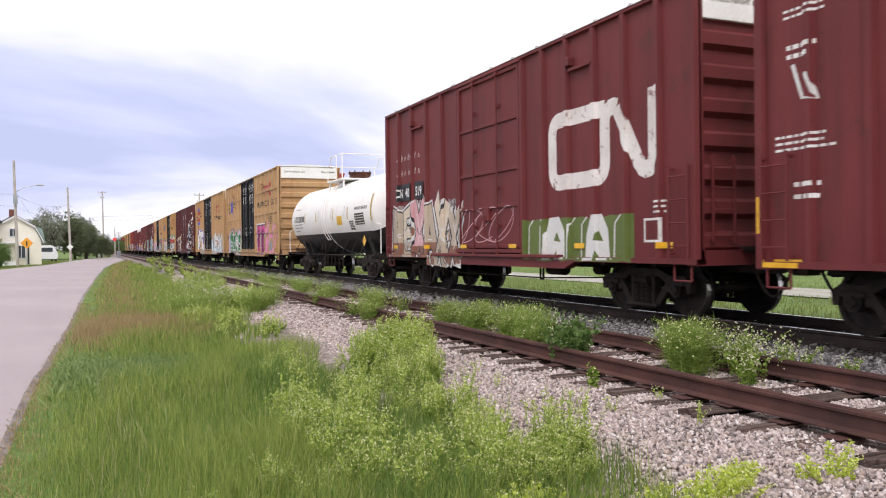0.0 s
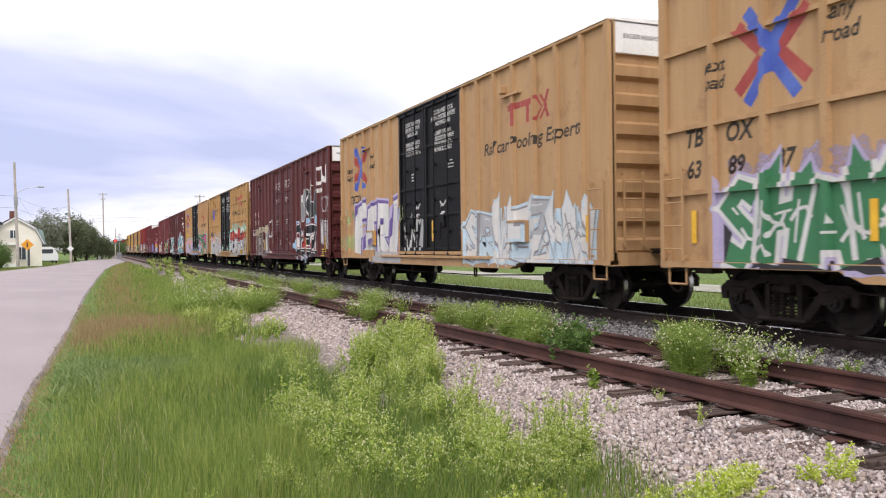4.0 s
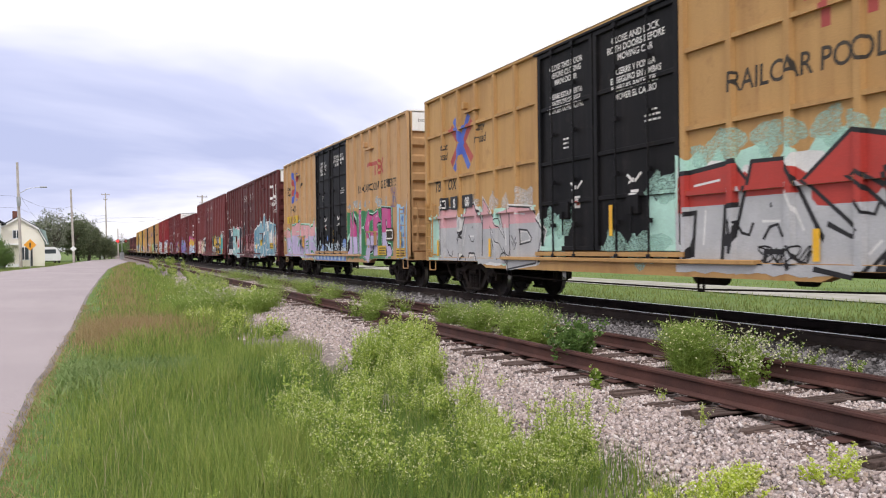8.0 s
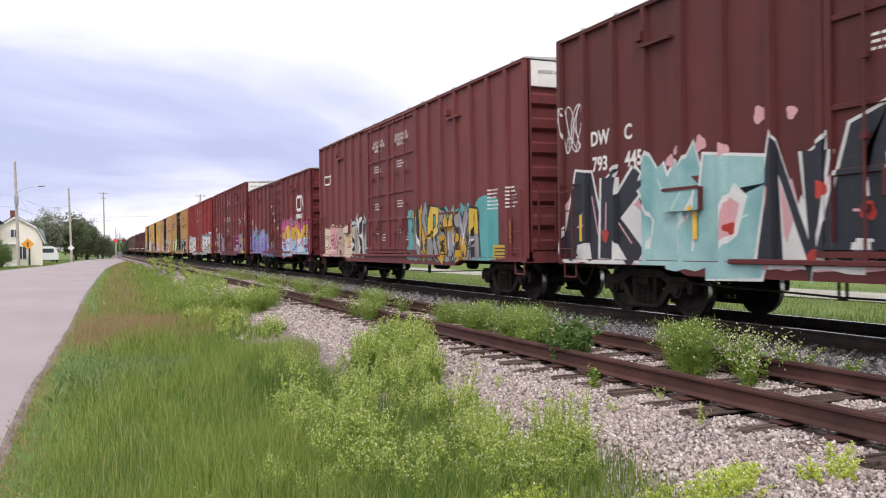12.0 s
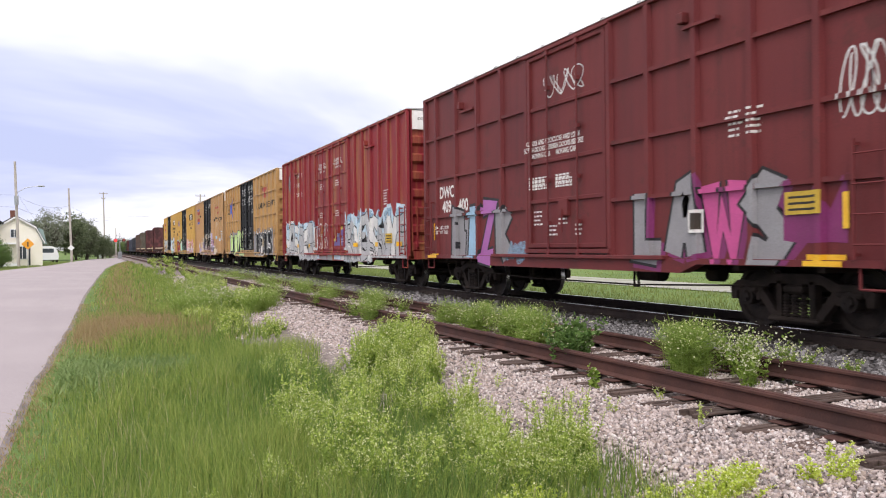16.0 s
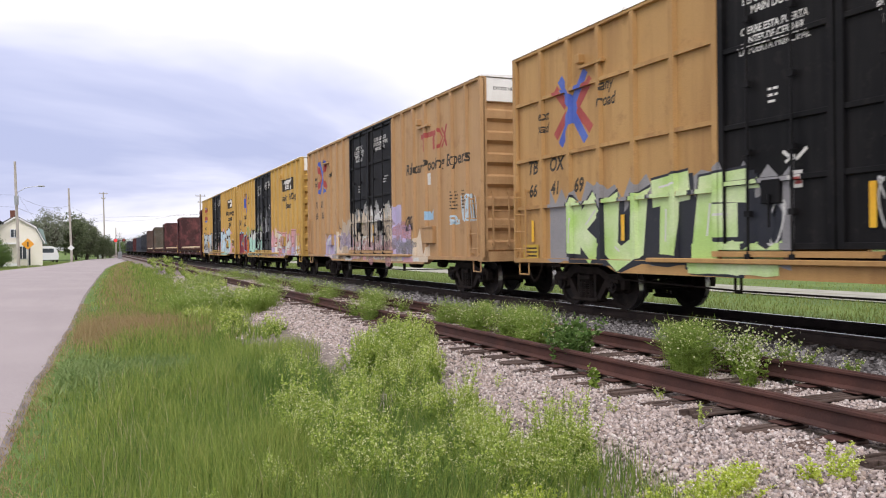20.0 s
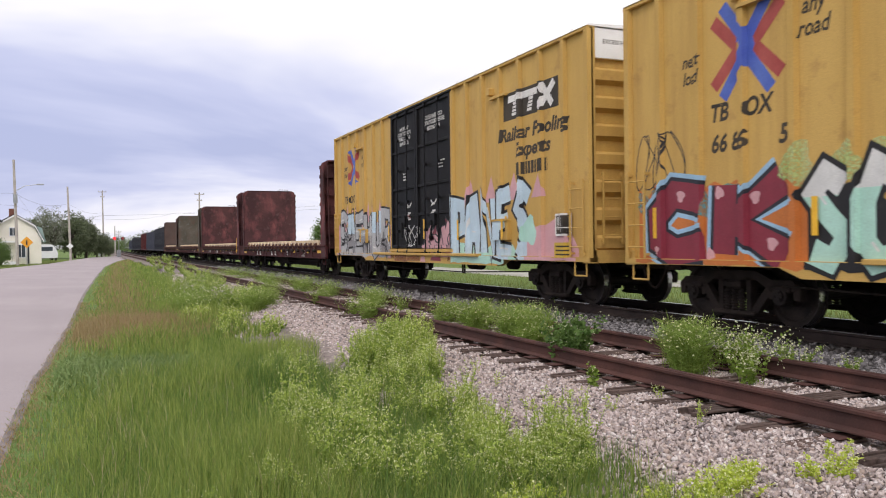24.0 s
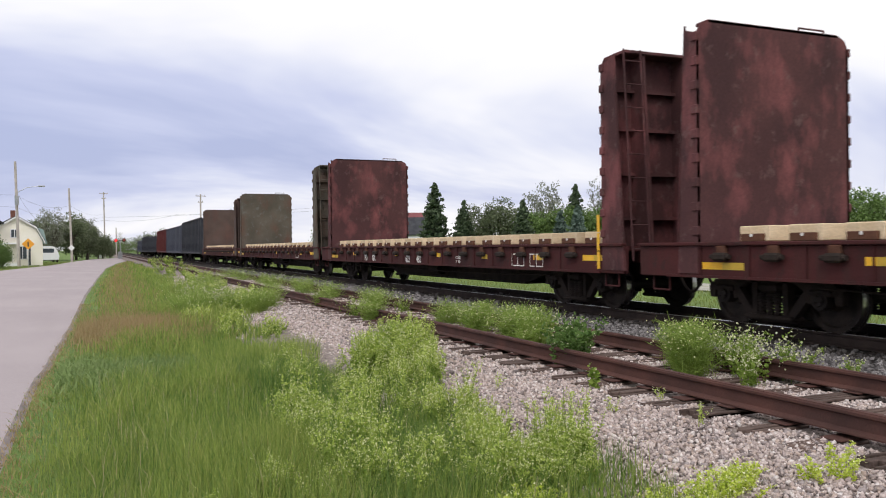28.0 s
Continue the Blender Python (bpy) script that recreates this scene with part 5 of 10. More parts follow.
LETTER_BLACK = surface("black_lettering", (0.03, 0.025, 0.02), (0.07, 0.055, 0.04), rough=0.7, scale=2, grain=50, bump=0.0)
LETTER_WHITE = surface("white_lettering", (0.66, 0.63, 0.60), (0.80, 0.78, 0.75), rough=0.65, scale=2, grain=50, bump=0.0, wear=(0.35, 0.28, 0.26), wear_amount=0.5)
PEELED_WHITE = surface("peeled_white_paint", (0.64, 0.58, 0.55), (0.78, 0.74, 0.71), rough=0.65, scale=1.3, grain=50, bump=0.0, wear=(0.17, 0.036, 0.037), wear_amount=0.9)
SIGN_RED = surface("faded_red_paint", (0.33, 0.05, 0.045), (0.42, 0.09, 0.075), rough=0.6, scale=2, grain=50, bump=0.0)
SIGN_BLUE = surface("blue_paint", (0.06, 0.10, 0.42), (0.10, 0.16, 0.5), rough=0.6, scale=2, grain=50, bump=0.0)
REFLECTOR = surface("yellow_reflector", (0.75, 0.40, 0.02), (0.85, 0.5, 0.04), rough=0.35, scale=3, grain=60, bump=0.02)
STENCIL = surface("yellow_stencil", (0.5, 0.33, 0.04), (0.6, 0.4, 0.06), rough=0.6, scale=3, grain=60, bump=0.02)


def boxpaint(name, a, b, streak, wear, amount=0.5, wear_amount=0.35):
    return surface(name, a, b, rough=0.6, spec=0.25, scale=0.33, grain=55, bump=0.08, streak=streak, streak_amount=amount, streak_size=(3.0, 3.0, 0.22), wear=wear, wear_amount=wear_amount)


YELLOW = boxpaint("boxcar_yellow", (0.42, 0.24, 0.092), (0.50, 0.30, 0.12), (0.28, 0.14, 0.055), (0.22, 0.10, 0.045), 0.62, 0.36)
YELLOW_TAN = boxpaint("boxcar_faded_yellow", (0.44, 0.262, 0.125), (0.51, 0.32, 0.165), (0.31, 0.165, 0.075), (0.25, 0.12, 0.06), 0.62, 0.36)
YELLOW_FRESH = boxpaint("boxcar_bright_yellow", (0.52, 0.32, 0.085), (0.60, 0.38, 0.115), (0.36, 0.20, 0.06), (0.26, 0.12, 0.045), 0.45, 0.3)
BROWN = boxpaint("boxcar_brown", (0.095, 0.023, 0.023), (0.125, 0.032, 0.031), (0.06, 0.02, 0.018), (0.05, 0.024, 0.02), 0.55, 0.38)
OXIDE = boxpaint("boxcar_oxide_red", (0.135, 0.024, 0.026), (0.178, 0.036, 0.036), (0.085, 0.022, 0.022), (0.065, 0.026, 0.022), 0.6, 0.4)
MAROON = boxpaint("boxcar_maroon", (0.15, 0.034, 0.036), (0.20, 0.055, 0.055), (0.10, 0.032, 0.032), (0.075, 0.03, 0.026), 0.5, 0.4)
RED = boxpaint("boxcar_peeling_red", (0.215, 0.017, 0.026), (0.265, 0.027, 0.033), (0.40, 0.20, 0.075), (0.10, 0.035, 0.028), 0.85, 0.35)
BULK = surface("bulkhead_rust", (0.052, 0.023, 0.025), (0.088, 0.038, 0.039), rough=0.8, spec=0.2, scale=0.75, grain=30, bump=0.2, streak=(0.22, 0.075, 0.078), streak_amount=0.85, streak_size=(1.5, 1.5, 0.9), wear=(0.155, 0.10, 0.098), wear_amount=0.4)
BULK_GREEN = surface("bulkhead_olive", (0.075, 0.066, 0.052), (0.11, 0.096, 0.078), rough=0.8, spec=0.2, scale=0.9, grain=30, bump=0.2, streak=(0.13, 0.055, 0.04), streak_amount=0.6, streak_size=(1.2, 1.2, 0.7), wear=(0.16, 0.17, 0.165), wear_amount=0.4)
BULK_GREY = surface("bulkhead_grey_brown", (0.075, 0.052, 0.046), (0.105, 0.075, 0.066), rough=0.8, spec=0.2, scale=0.9, grain=30, bump=0.2, streak=(0.13, 0.06, 0.05), streak_amount=0.5, streak_size=(1.2, 1.2, 0.7))
FLAT_RED = surface("flatcar_oxide", (0.045, 0.013, 0.014), (0.075, 0.021, 0.021), spec=0.2, rough=0.8, scale=0.9, grain=40, bump=0.2, streak=(0.045, 0.025, 0.022), streak_amount=0.6, wear=(0.03, 0.022, 0.02), wear_amount=0.5)
TIMBER = surface("pale_timber", (0.62, 0.47, 0.30), (0.76, 0.61, 0.42), rough=0.8, scale=3, grain=30, bump=0.25, piece=0.12, streak=(0.36, 0.25, 0.15), streak_amount=0.4, streak_size=(2, 14, 14))
GONDOLA_BLACK = surface("gondola_black", (0.032, 0.035, 0.045), (0.065, 0.068, 0.08), spec=0.2, rough=0.7, scale=1, grain=40, bump=0.2, streak=(0.08, 0.045, 0.035), streak_amount=0.4)
GONDOLA_BLUE = surface("hopper_blue_grey", (0.06, 0.066, 0.09), (0.09, 0.098, 0.125), spec=0.2, rough=0.65, scale=1, grain=40, bump=0.2, streak=(0.08, 0.05, 0.04), streak_amount=0.4)
GALV = surface("galvanised_roof", (0.42, 0.42, 0.42), (0.55, 0.55, 0.55), rough=0.5, metal=0.4, scale=1.2, grain=50, bump=0.05, streak=(0.3, 0.27, 0.24), streak_amount=0.4)

HALF = 1.6             # half the width of a boxcar
WHEEL_R = 0.457
AXLES = []             # (wheelset, car's first y, car's place of the bogie)


def wheelset_mesh():
    b = Build()
    for s in (-1, 1):
        rim = [(-0.065, 0.10), (-0.065, 0.14), (-0.03, 0.17), (-0.035, 0.36), (-0.07, 0.385), (-0.07, 0.457)]
        inner = [(0.045, 0.450), (0.05, 0.485), (0.075, 0.485), (0.075, 0.385), (0.03, 0.36), (0.03, 0.17), (0.075, 0.14), (0.075, 0.09)]
        b.lathe([(s * (0.7525 - p), r) for p, r in rim], (0, 0, 0), 28, 0)
        b.lathe([(s * (0.7525 - h), r) for h, r in inner], (0, 0, 0), 28, 0)
        b.lathe([(s * 0.8225, 0.457), (s * 0.7075, 0.450)], (0, 0, 0), 28, 1)
    b.tube((-1.02, 0, 0), (1.02, 0, 0), 0.08, 12, 0)
    for s in (-1, 1):
        b.tube((s * 0.93, 0, 0), (s * 1.10, 0, 0), 0.135, 14, 0)
        b.tube((s * 1.10, 0, 0), (s * 1.13, 0, 0), 0.085, 8, 0)
        for k in range(3):
            w = 2 * math.pi * k / 3
            b.tube((s * 1.10, 0.055 * math.cos(w), 0.055 * math.sin(w)), (s * 1.145, 0.055 * math.cos(w), 0.055 * math.sin(w)), 0.018, 6, 0)
    return b


def side_frame_mesh():
    """Cast side frame of a three-piece freight bogie, with windows, springs apart."""
    b = Build()
    top = [(-1.16, 0.62), (-1.10, 0.68), (-0.72, 0.68), (-0.42, 0.80), (0.42, 0.80), (0.72, 0.68), (1.10, 0.68), (1.16, 0.62), (1.14, 0.52), (0.80, 0.53), (0.62, 0.56), (0.44, 0.66), (-0.44, 0.66), (-0.62, 0.56), (-0.80, 0.53), (-1.14, 0.52)]
    b.prism(top, "x", -0.07, 0.07)
    for s in (-1, 1):
        b.prism([(s * 0.80, 0.60), (s * 0.66, 0.64), (s * 0.30, 0.20), (s * 0.42, 0.16)], "x", -0.055, 0.055)
        b.prism([(s * 0.24, 0.70), (s * 0.33, 0.70), (s * 0.33, 0.20), (s * 0.24, 0.20)], "x", -0.07, 0.07)
        b.box(-0.10, 0.10, s * 0.89 - 0.19, s * 0.89 + 0.19, 0.50, 0.60, bevel=0.03)
        b.prism([(s * 1.16, 0.64), (s * 1.24, 0.58), (s * 1.22, 0.40), (s * 1.12, 0.40), (s * 1.10, 0.56)], "x", -0.06, 0.06)
        b.prism([(s * 0.74, 0.58), (s * 0.66, 0.58), (s * 0.66, 0.40), (s * 0.72, 0.40)], "x", -0.06, 0.06)
    b.box(-0.13, 0.13, -0.44, 0.44, 0.12, 0.20, bevel=0.03)
    return b


def springs_mesh():
    """One coil spring, its turns drawn as ridges of a single sleeve."""
    b = Build()
    sleeve = [(0.2, 0.0), (0.2, 0.045)]
    for k in range(7):
        z = 0.215 + k * 0.043
        sleeve += [(z, 0.047), (z + 0.006, 0.063), (z + 0.022, 0.063), (z + 0.028, 0.047)]
    sleeve += [(0.52, 0.045), (0.52, 0.0)]
    b.lathe(sleeve, (0, 0, 0), 7)
    b.v = [(-0.06 + v[1], v[2], v[0]) for v in b.v]
    return b


def bolster_mesh():
    b = Build()
    b.box(-1.12, 1.12, -0.17, 0.17, 0.52, 0.66, bevel=0.04)
    b.box(-0.45, 0.45, -0.2, 0.2, 0.58, 0.80, bevel=0.03)
    for s in (-1, 1):
        b.box(-0.75, 0.75, s * 0.36 - 0.04, s * 0.36 + 0.04, 0.33, 0.40)
        for x in (-0.7525, 0.7525):
            b.box(x - 0.05, x + 0.05, s * 0.41 - 0.05, s * 0.41 + 0.04, 0.22, 0.52)
    return b


def bogie(car, y):
    """A two-axle bogie under the car's pin at y."""
    root = part("bogie", shared("bolster", bolster_mesh, [STEEL_DARK]), None, car, where=pose(0, y, 0))
    frame_mesh = shared("side_frame", side_frame_mesh, [STEEL_DARK])
    spring = shared("spring", springs_mesh, [STEEL_DARK])
    for s in (-1, 1):
        part("side_frame", frame_mesh, None, root, where=pose(s * 1.0, 0, 0))
        for j in (-1, 0, 1):
            part("spring", spring, None, root, where=pose(s * 1.0, j * 0.145, 0, 0, 0, 0 if s < 0 else 180))
    axle = shared("wheelset", wheelset_mesh, [WHEEL, TREAD])
    for s in (-1, 1):
        w = part("wheelset", axle, None, root, where=pose(0, s * 0.89, WHEEL_R))
        AXLES.append((w, s * 0.89, car, y))
    return root


def coupler_mesh():
    b = Build()
    b.box(-0.07, 0.07, 0.0, 0.55, 0.80, 0.94, bevel=0.02)
    b.prism([(-0.16, 0.55), (0.10, 0.55), (0.17, 0.66), (0.15, 0.86), (0.06, 0.80), (0.04, 0.70), (-0.06, 0.72), (-0.13, 0.84), (-0.2, 0.78)], "z", 0.72, 1.0)
    b.box(-0.30, 0.30, -0.12, 0.02, 0.72, 1.02, bevel=0.02)
    return b


def hose_mesh():
    b = Build()
    pts = [(0.30, -0.05 + 0.75 * k / 10, 0.80 - 0.42 * math.sin(math.pi * k / 10)) for k in range(11)]
    b.path(pts, 0.024, 6)
    b.tube((0.30, 0.66, 0.78), (0.30, 0.76, 0.82), 0.04, 8)
    return b


def couplers(car, half):
    for s in (-1, 1):
        m = pose(0, s * half, 0, 0, 0, 0 if s > 0 else 180)
        part("coupler", shared("coupler", coupler_mesh, [STEEL_DARK]), None, car, where=m)
        part("brake_hose", shared("brake_hose", hose_mesh, [STEEL_DARK]), None, car, where=m)


def lettering(words, size, bold=0.0, slant=0.0, squeeze=1.0, gap=0.0, resolution=2, spread=1.0):
    """Flat faces of a line of writing: triangles in the plane of the writing, left to right."""
    cu = bpy.data.curves.new("writing", "FONT")
    cu.body = words
    cu.size = size
    cu.offset = bold
    cu.shear = slant
    cu.space_character = spread
    cu.space_line = 0.95
    cu.resolution_u = resolution
    cu.align_x = "CENTER"
    ob = bpy.data.objects.new("writing", cu)
    me = ob.to_mesh()
    verts = [(v.co.x * squeeze, v.co.y) for v in me.vertices]
    faces = [tuple(p.vertices) for p in me.polygons]
    ob.to_mesh_clear()
    bpy.data.objects.remove(ob)
    bpy.data.curves.remove(cu)
    return verts, faces


class Sheet:
    """Paint laid on a car's near side, group by group. u runs along the side from its far end, z up from the rail."""

    def __init__(self):
        self.groups, self.level = [], 0

    def begin(self, name, label="", over=False):
        """Starts a new part of the paint; over: on top of the part before."""
        self.groups.append((name, label, [], [], []))
        self.level = self.level if over else 0

    def faces(self, verts, faces, material, lift=None):
        if not self.groups:
            self.begin("marking")
        _, _, v, f, m = self.groups[-1]
        k = len(v)
        if lift is None:
            self.level += 1
            lift = self.lift()
        v.extend((u, z, lift) for u, z in verts)
        f.extend(tuple(i + k for i in face) for face in faces)
        m.extend([material] * len(faces))

    def lift(self):
        """How far the newest coat stands off the side."""
        return 0.0015 + 0.00016 * self.level

    def shape(self, outline, material, lift=None):
        self.faces(outline, [tuple(range(len(outline)))], material, lift)

    def bar(self, u0, u1, z0, z1, material, lift=None):
        self.shape([(u0, z0), (u1, z0), (u1, z1), (u0, z1)], material, lift)

    def words(self, text, u, z, size, material, bold=0.0, slant=0.0, squeeze=1.0, resolution=3, lift=None, spread=1.0, fit=0.0):
        verts, faces = lettering(text, size, bold, slant, squeeze, 0, resolution, spread)
        if fit and verts:
            k = fit / (max(v[0] for v in verts) - min(v[0] for v in verts))
            verts = [(a * k, c) for a, c in verts]
        self.faces([(u + a, z + c) for a, c in verts], faces, material, lift)

    def stroke(self, points, width, material, lift=None):
        """A brush line: a ribbon of quads through the points."""
        left, right = [], []
        for k, p in enumerate(points):
            a, c = points[max(0, k - 1)], points[min(len(points) - 1, k + 1)]
            du, dz = c[0] - a[0], c[1] - a[1]
            n = math.hypot(du, dz) or 1
            left.append((p[0] - dz / n * width / 2, p[1] + du / n * width / 2))
            right.append((p[0] + dz / n * width / 2, p[1] - du / n * width / 2))
        n = len(points)
        self.faces(left + right, [(k, k + 1, n + k + 1, n + k) for k in range(n - 1)], material, lift)

    def cut(self, group, cuts):
        """One part of the paint as a bmesh, cut along lines of u or z, and its materials."""
        _, _, gv, gf, gm = group
        mats = []
        for m in gm:
            if m not in mats:
                mats.append(m)
        bm = bmesh.new()
        made = [bm.verts.new(p) for p in gv]
        for f, m in zip(gf, gm):
            try:
                bm.faces.new([made[i] for i in f]).material_index = mats.index(m)
            except ValueError:
                pass
        for axis, value in cuts:
            i = 0 if axis == "u" else 1
            near = [f for f in bm.faces if min(v.co[i] for v in f.verts) < value - 1e-5 and max(v.co[i] for v in f.verts) > value + 1e-5]
            if near:
                geom = set(near)
                for f in near:
                    geom.update(f.edges)
                    geom.update(f.verts)
                bmesh.ops.bisect_plane(bm, geom=list(geom), plane_co=(value, 0, 0) if i == 0 else (0, value, 0), plane_no=(1, 0, 0) if i == 0 else (0, 1, 0), dist=1e-5)
        return bm, mats

    def lay(self, car, length, height_at, cuts):
        """Cuts each part of the paint at the edges of the ribs and lays it on them: height_at(u, z) is how far the side stands out."""
        for group in self.groups:
            if not group[3]:
                continue
            bm, mats = self.cut(group, cuts)
            verts, faces, slots, known = [], [], [], {}
            for f in bm.faces:
                c = f.calc_center_median()
                if height_at(c.x, c.y) is None:
                    continue
                corner = []
                for v in f.verts:
                    q = v.co.lerp(c, 0.002)
                    out = height_at(q.x, q.y)
                    p = (-(out if out is not None else height_at(c.x, c.y)) - v.co.z, length / 2 - v.co.x, v.co.y)
                    key = (round(p[0], 4), round(p[1], 4), round(p[2], 4))
                    if key not in known:
                        known[key] = len(verts)
                        verts.append(p)
                    if known[key] not in corner:
                        corner.append(known[key])
                if len(corner) > 2:
                    faces.append(tuple(corner))
                    slots.append(f.material_index)
            bm.free()
            if not faces:
                continue
            me = bpy.data.meshes.new(group[0])
            me.from_pydata(verts, [], faces)
            for m in mats:
                me.materials.append(m)
            me.polygons.foreach_set("material_index", slots)
            ob = new(group[0], me)
            ob.parent = car
            tagged(ob, group[1])


def rung_ladder_mesh(height, width, rungs, out=0.10):
    """A side ladder of bent rungs between two rails, its face towards -x."""
    b = Build()
    for s in (-1, 1):
        b.box(-out - 0.012, -out + 0.012, s * width / 2 - 0.02, s * width / 2 + 0.02, 0, height)
        for z in (0.06, height - 0.06):
            b.box(-out, 0, s * width / 2 - 0.015, s * width / 2 + 0.015, z - 0.02, z + 0.02)
    for k in range(rungs):
        z = (k + 0.5) * height / rungs
        b.tube((-out - 0.005, -width / 2, z), (-out - 0.005, width / 2, z), 0.013, 6)
    return b


def stirrup_mesh():
    b = Build()
    b.path([(0, -0.2, 0.28), (0, -0.2, 0.0), (0, 0.2, 0.0), (0, 0.2, 0.28)], 0.018, 6)
    return b


def boxcar(label, near, far, paint, style="posts", doors=None, double=True, door_paint=None, top=5.24, bottom=0.76, posts_left=7, posts_right=7, band=WHITE_PAINT, roof=None, group="boxcars", marks=None, deep=0.075, end_paint=None, rod_paint=None, tail="", first=0.0, boards=()):
    """A high-cube boxcar. doors: from where to where along the side, from its far end."""
    length = far - near
    car = thing("boxcar", label, "boxcar", pose(MAIN_X, (near + far) / 2, RAIL_Z), group)
    d0, d1 = doors
    door_paint = door_paint or paint
    end_paint = end_paint or paint
    skin = HALF - deep
    sheet_z0, eave = bottom + 0.20, top - 0.06
    h = length / 2
    to_y = lambda u: h - u
    # sides
    for s in (-1, 1):
        x0, x1 = (-skin, -skin + 0.05) if s < 0 else (skin - 0.05, skin)
        part("side_panel", Build().box(x0, x1, to_y(d0), h, sheet_z0, eave), paint, car)
        part("side_panel", Build().box(x0, x1, -h, to_y(d1), sheet_z0, eave), paint, car)
    # posts and rails of the near side, posts of the far side
    ribs, rails = [], []
    corner = 0.13
    for a, c, n in ((0.0, d0, posts_left), (d1, length, posts_right)):
        step = (c - a) / n
        for k in range(n + 1):
            u = a + k * step
            if first and a < 0.01 and 0 < k < n:
                u = first + (k - 1) * (c - first) / (n - 1)
            half = 0.055
            if u < 0.01:
                u, half = corner / 2, corner / 2
            elif u > length - 0.01:
                u, half = length - corner / 2, corner / 2
            elif abs(u - d0) < 0.01:
                u -= 0.06
            elif abs(u - d1) < 0.01:
                u += 0.06
            ribs.append((u, half))
    zlist = []
    if style == "grid":
        zlist = [2.02, 3.02, 4.22] if double else [2.02, 3.02, 4.10]
    for u, half in ribs:
        key = "post:%.3f:%.2f:%s:%.2f" % (half, top, paint.name, bottom)
        me = shared(key, lambda: Build().prism([(0.0, -half - 0.02), (-deep, -half + 0.004), (-deep, half - 0.004), (0.0, half + 0.02)], "z", sheet_z0, eave), [paint])
        part("post", me, None, car, where=pose(-skin, to_y(u), 0))
        part("post", me, None, car, where=pose(skin, to_y(u), 0, 0, 0, 180))
    bar_half = 0.035
    if style == "grid":
        for i, (u, half) in enumerate(ribs[:-1]):
            v, vhalf = ribs[i + 1]
            if u < d0 < v or abs(v - u) < 0.3:
                continue
            for z in zlist:
                b = Build()
                b.box(-deep * 0.8, 0, to_y(v - vhalf), to_y(u + half), z - bar_half, z + bar_half)
                part("side_rail", b, paint, car, where=pose(-skin, 0, 0))
    # sills
    for s in (-1, 1):
        b = Build()
        tc = h - 2.0
        out = s * HALF
        inner = s * (skin - 0.12)
        x0, x1 = min(out, inner), max(out, inner)
        b.box(x0, x1, -h, h, bottom + 0.12, sheet_z0 + 0.01)
        b.prism([(-tc + 1.35, bottom + 0.13), (-tc + 1.75, bottom - 0.02), (tc - 1.75, bottom - 0.02), (tc - 1.35, bottom + 0.13)], "x", x0 + 0.002 * s, x1 - 0.004 * s)
        part("side_sill", b, paint, car)
    # top chord and roof
    for s in (-1, 1):
        b = Build().box(min(s * HALF, s * (skin - 0.04)), max(s * HALF, s * (skin - 0.04)), -h, h, eave - 0.005, top, bevel=0.01)
        part("top_chord", b, paint, car)
    b = Build()
    roof = roof or GALV
    b.prism([(-HALF - 0.012, top), (-HALF + 0.02, top + 0.03), (0, top + 0.11), (HALF - 0.02, top + 0.03), (HALF + 0.012, top)], "y", -h, h)
    k = -h + 0.5
    while k < h - 0.2:
        b.prism([(-HALF - 0.015, top + 0.005), (0, top + 0.12), (HALF + 0.015, top + 0.005), (HALF, top + 0.05), (0, top + 0.155), (-HALF, top + 0.05)], "y", k, k + 0.07)
        k += 1.05
    part("roof", b, roof, car)
    # ends with pressed ribs
    for s in (-1, 1):
        b = Build()
        y0 = s * (h - 0.10)
        outline = [(y0 - s * 0.04, bottom + 0.2), (y0, bottom + 0.2)]
        z = bottom + 0.30
        while z < top - 0.72:
            outline += [(y0, z), (y0 + s * 0.085, z + 0.08), (y0 + s * 0.085, z + 0.26), (y0, z + 0.32)]
            z += 0.52
        outline += [(y0, top - 0.02), (y0 - s * 0.04, top - 0.02)]
        b.prism(outline, "x", -skin + 0.03, skin - 0.03)
        wall = part("end_wall", b, end_paint, car)
        if band:
            b = Build().box(-skin + 0.04, skin - 0.04, min(y0, y0 + s * 0.075), max(y0, y0 + s * 0.075), top - 0.58, top - 0.02, bevel=0.008)
            strip = part("end_band", b, band, wall)
            if s < 0 and band is WHITE_PAINT:
                for words, x, size in (("EXCESS HEIGHT CAR", -skin + 0.80, 0.11), (tail, skin - 0.55, 0.12)):
                    verts, faces = lettering(words, size, 0.002)
                    b = Build().add([(x + p, y0 - 0.0775, top - 0.30 + q) for p, q in verts], faces)
                    ob = part("lettering", b, LETTER_BLACK, wall)
        for x in (-skin + 0.035, skin - 0.035):
            part("corner_post", Build().box(x - 0.06, x + 0.06, min(s * h, s * (h - 0.16)), max(s * h, s * (h - 0.16)), bottom + 0.14, top - 0.01, bevel=0.015), end_paint, wall)
        b = Build().box(-HALF + 0.02, HALF - 0.02, min(s * h, s * (h - 0.25)), max(s * h, s * (h - 0.25)), bottom + 0.10, bottom + 0.34)
        part("end_sill", b, end_paint, wall)
        # end ladder, on the near corner
        part("ladder", shared("ladder:end:" + paint.name, lambda: rung_ladder_mesh(1.35, 0.42, 4, 0.07), [paint]), None, wall, where=pose(-skin + 0.42, s * (h - 0.01), bottom + 0.45, 0, 0, 90 if s < 0 else -90))
    # brake wheel and crossover platform on the near end
    b = Build()
    ring = [(0.55 + 0.28 * math.cos(w), -h - 0.22, 1.95 + 0.28 * math.sin(w)) for w in [2 * math.pi * k / 18 for k in range(19)]]
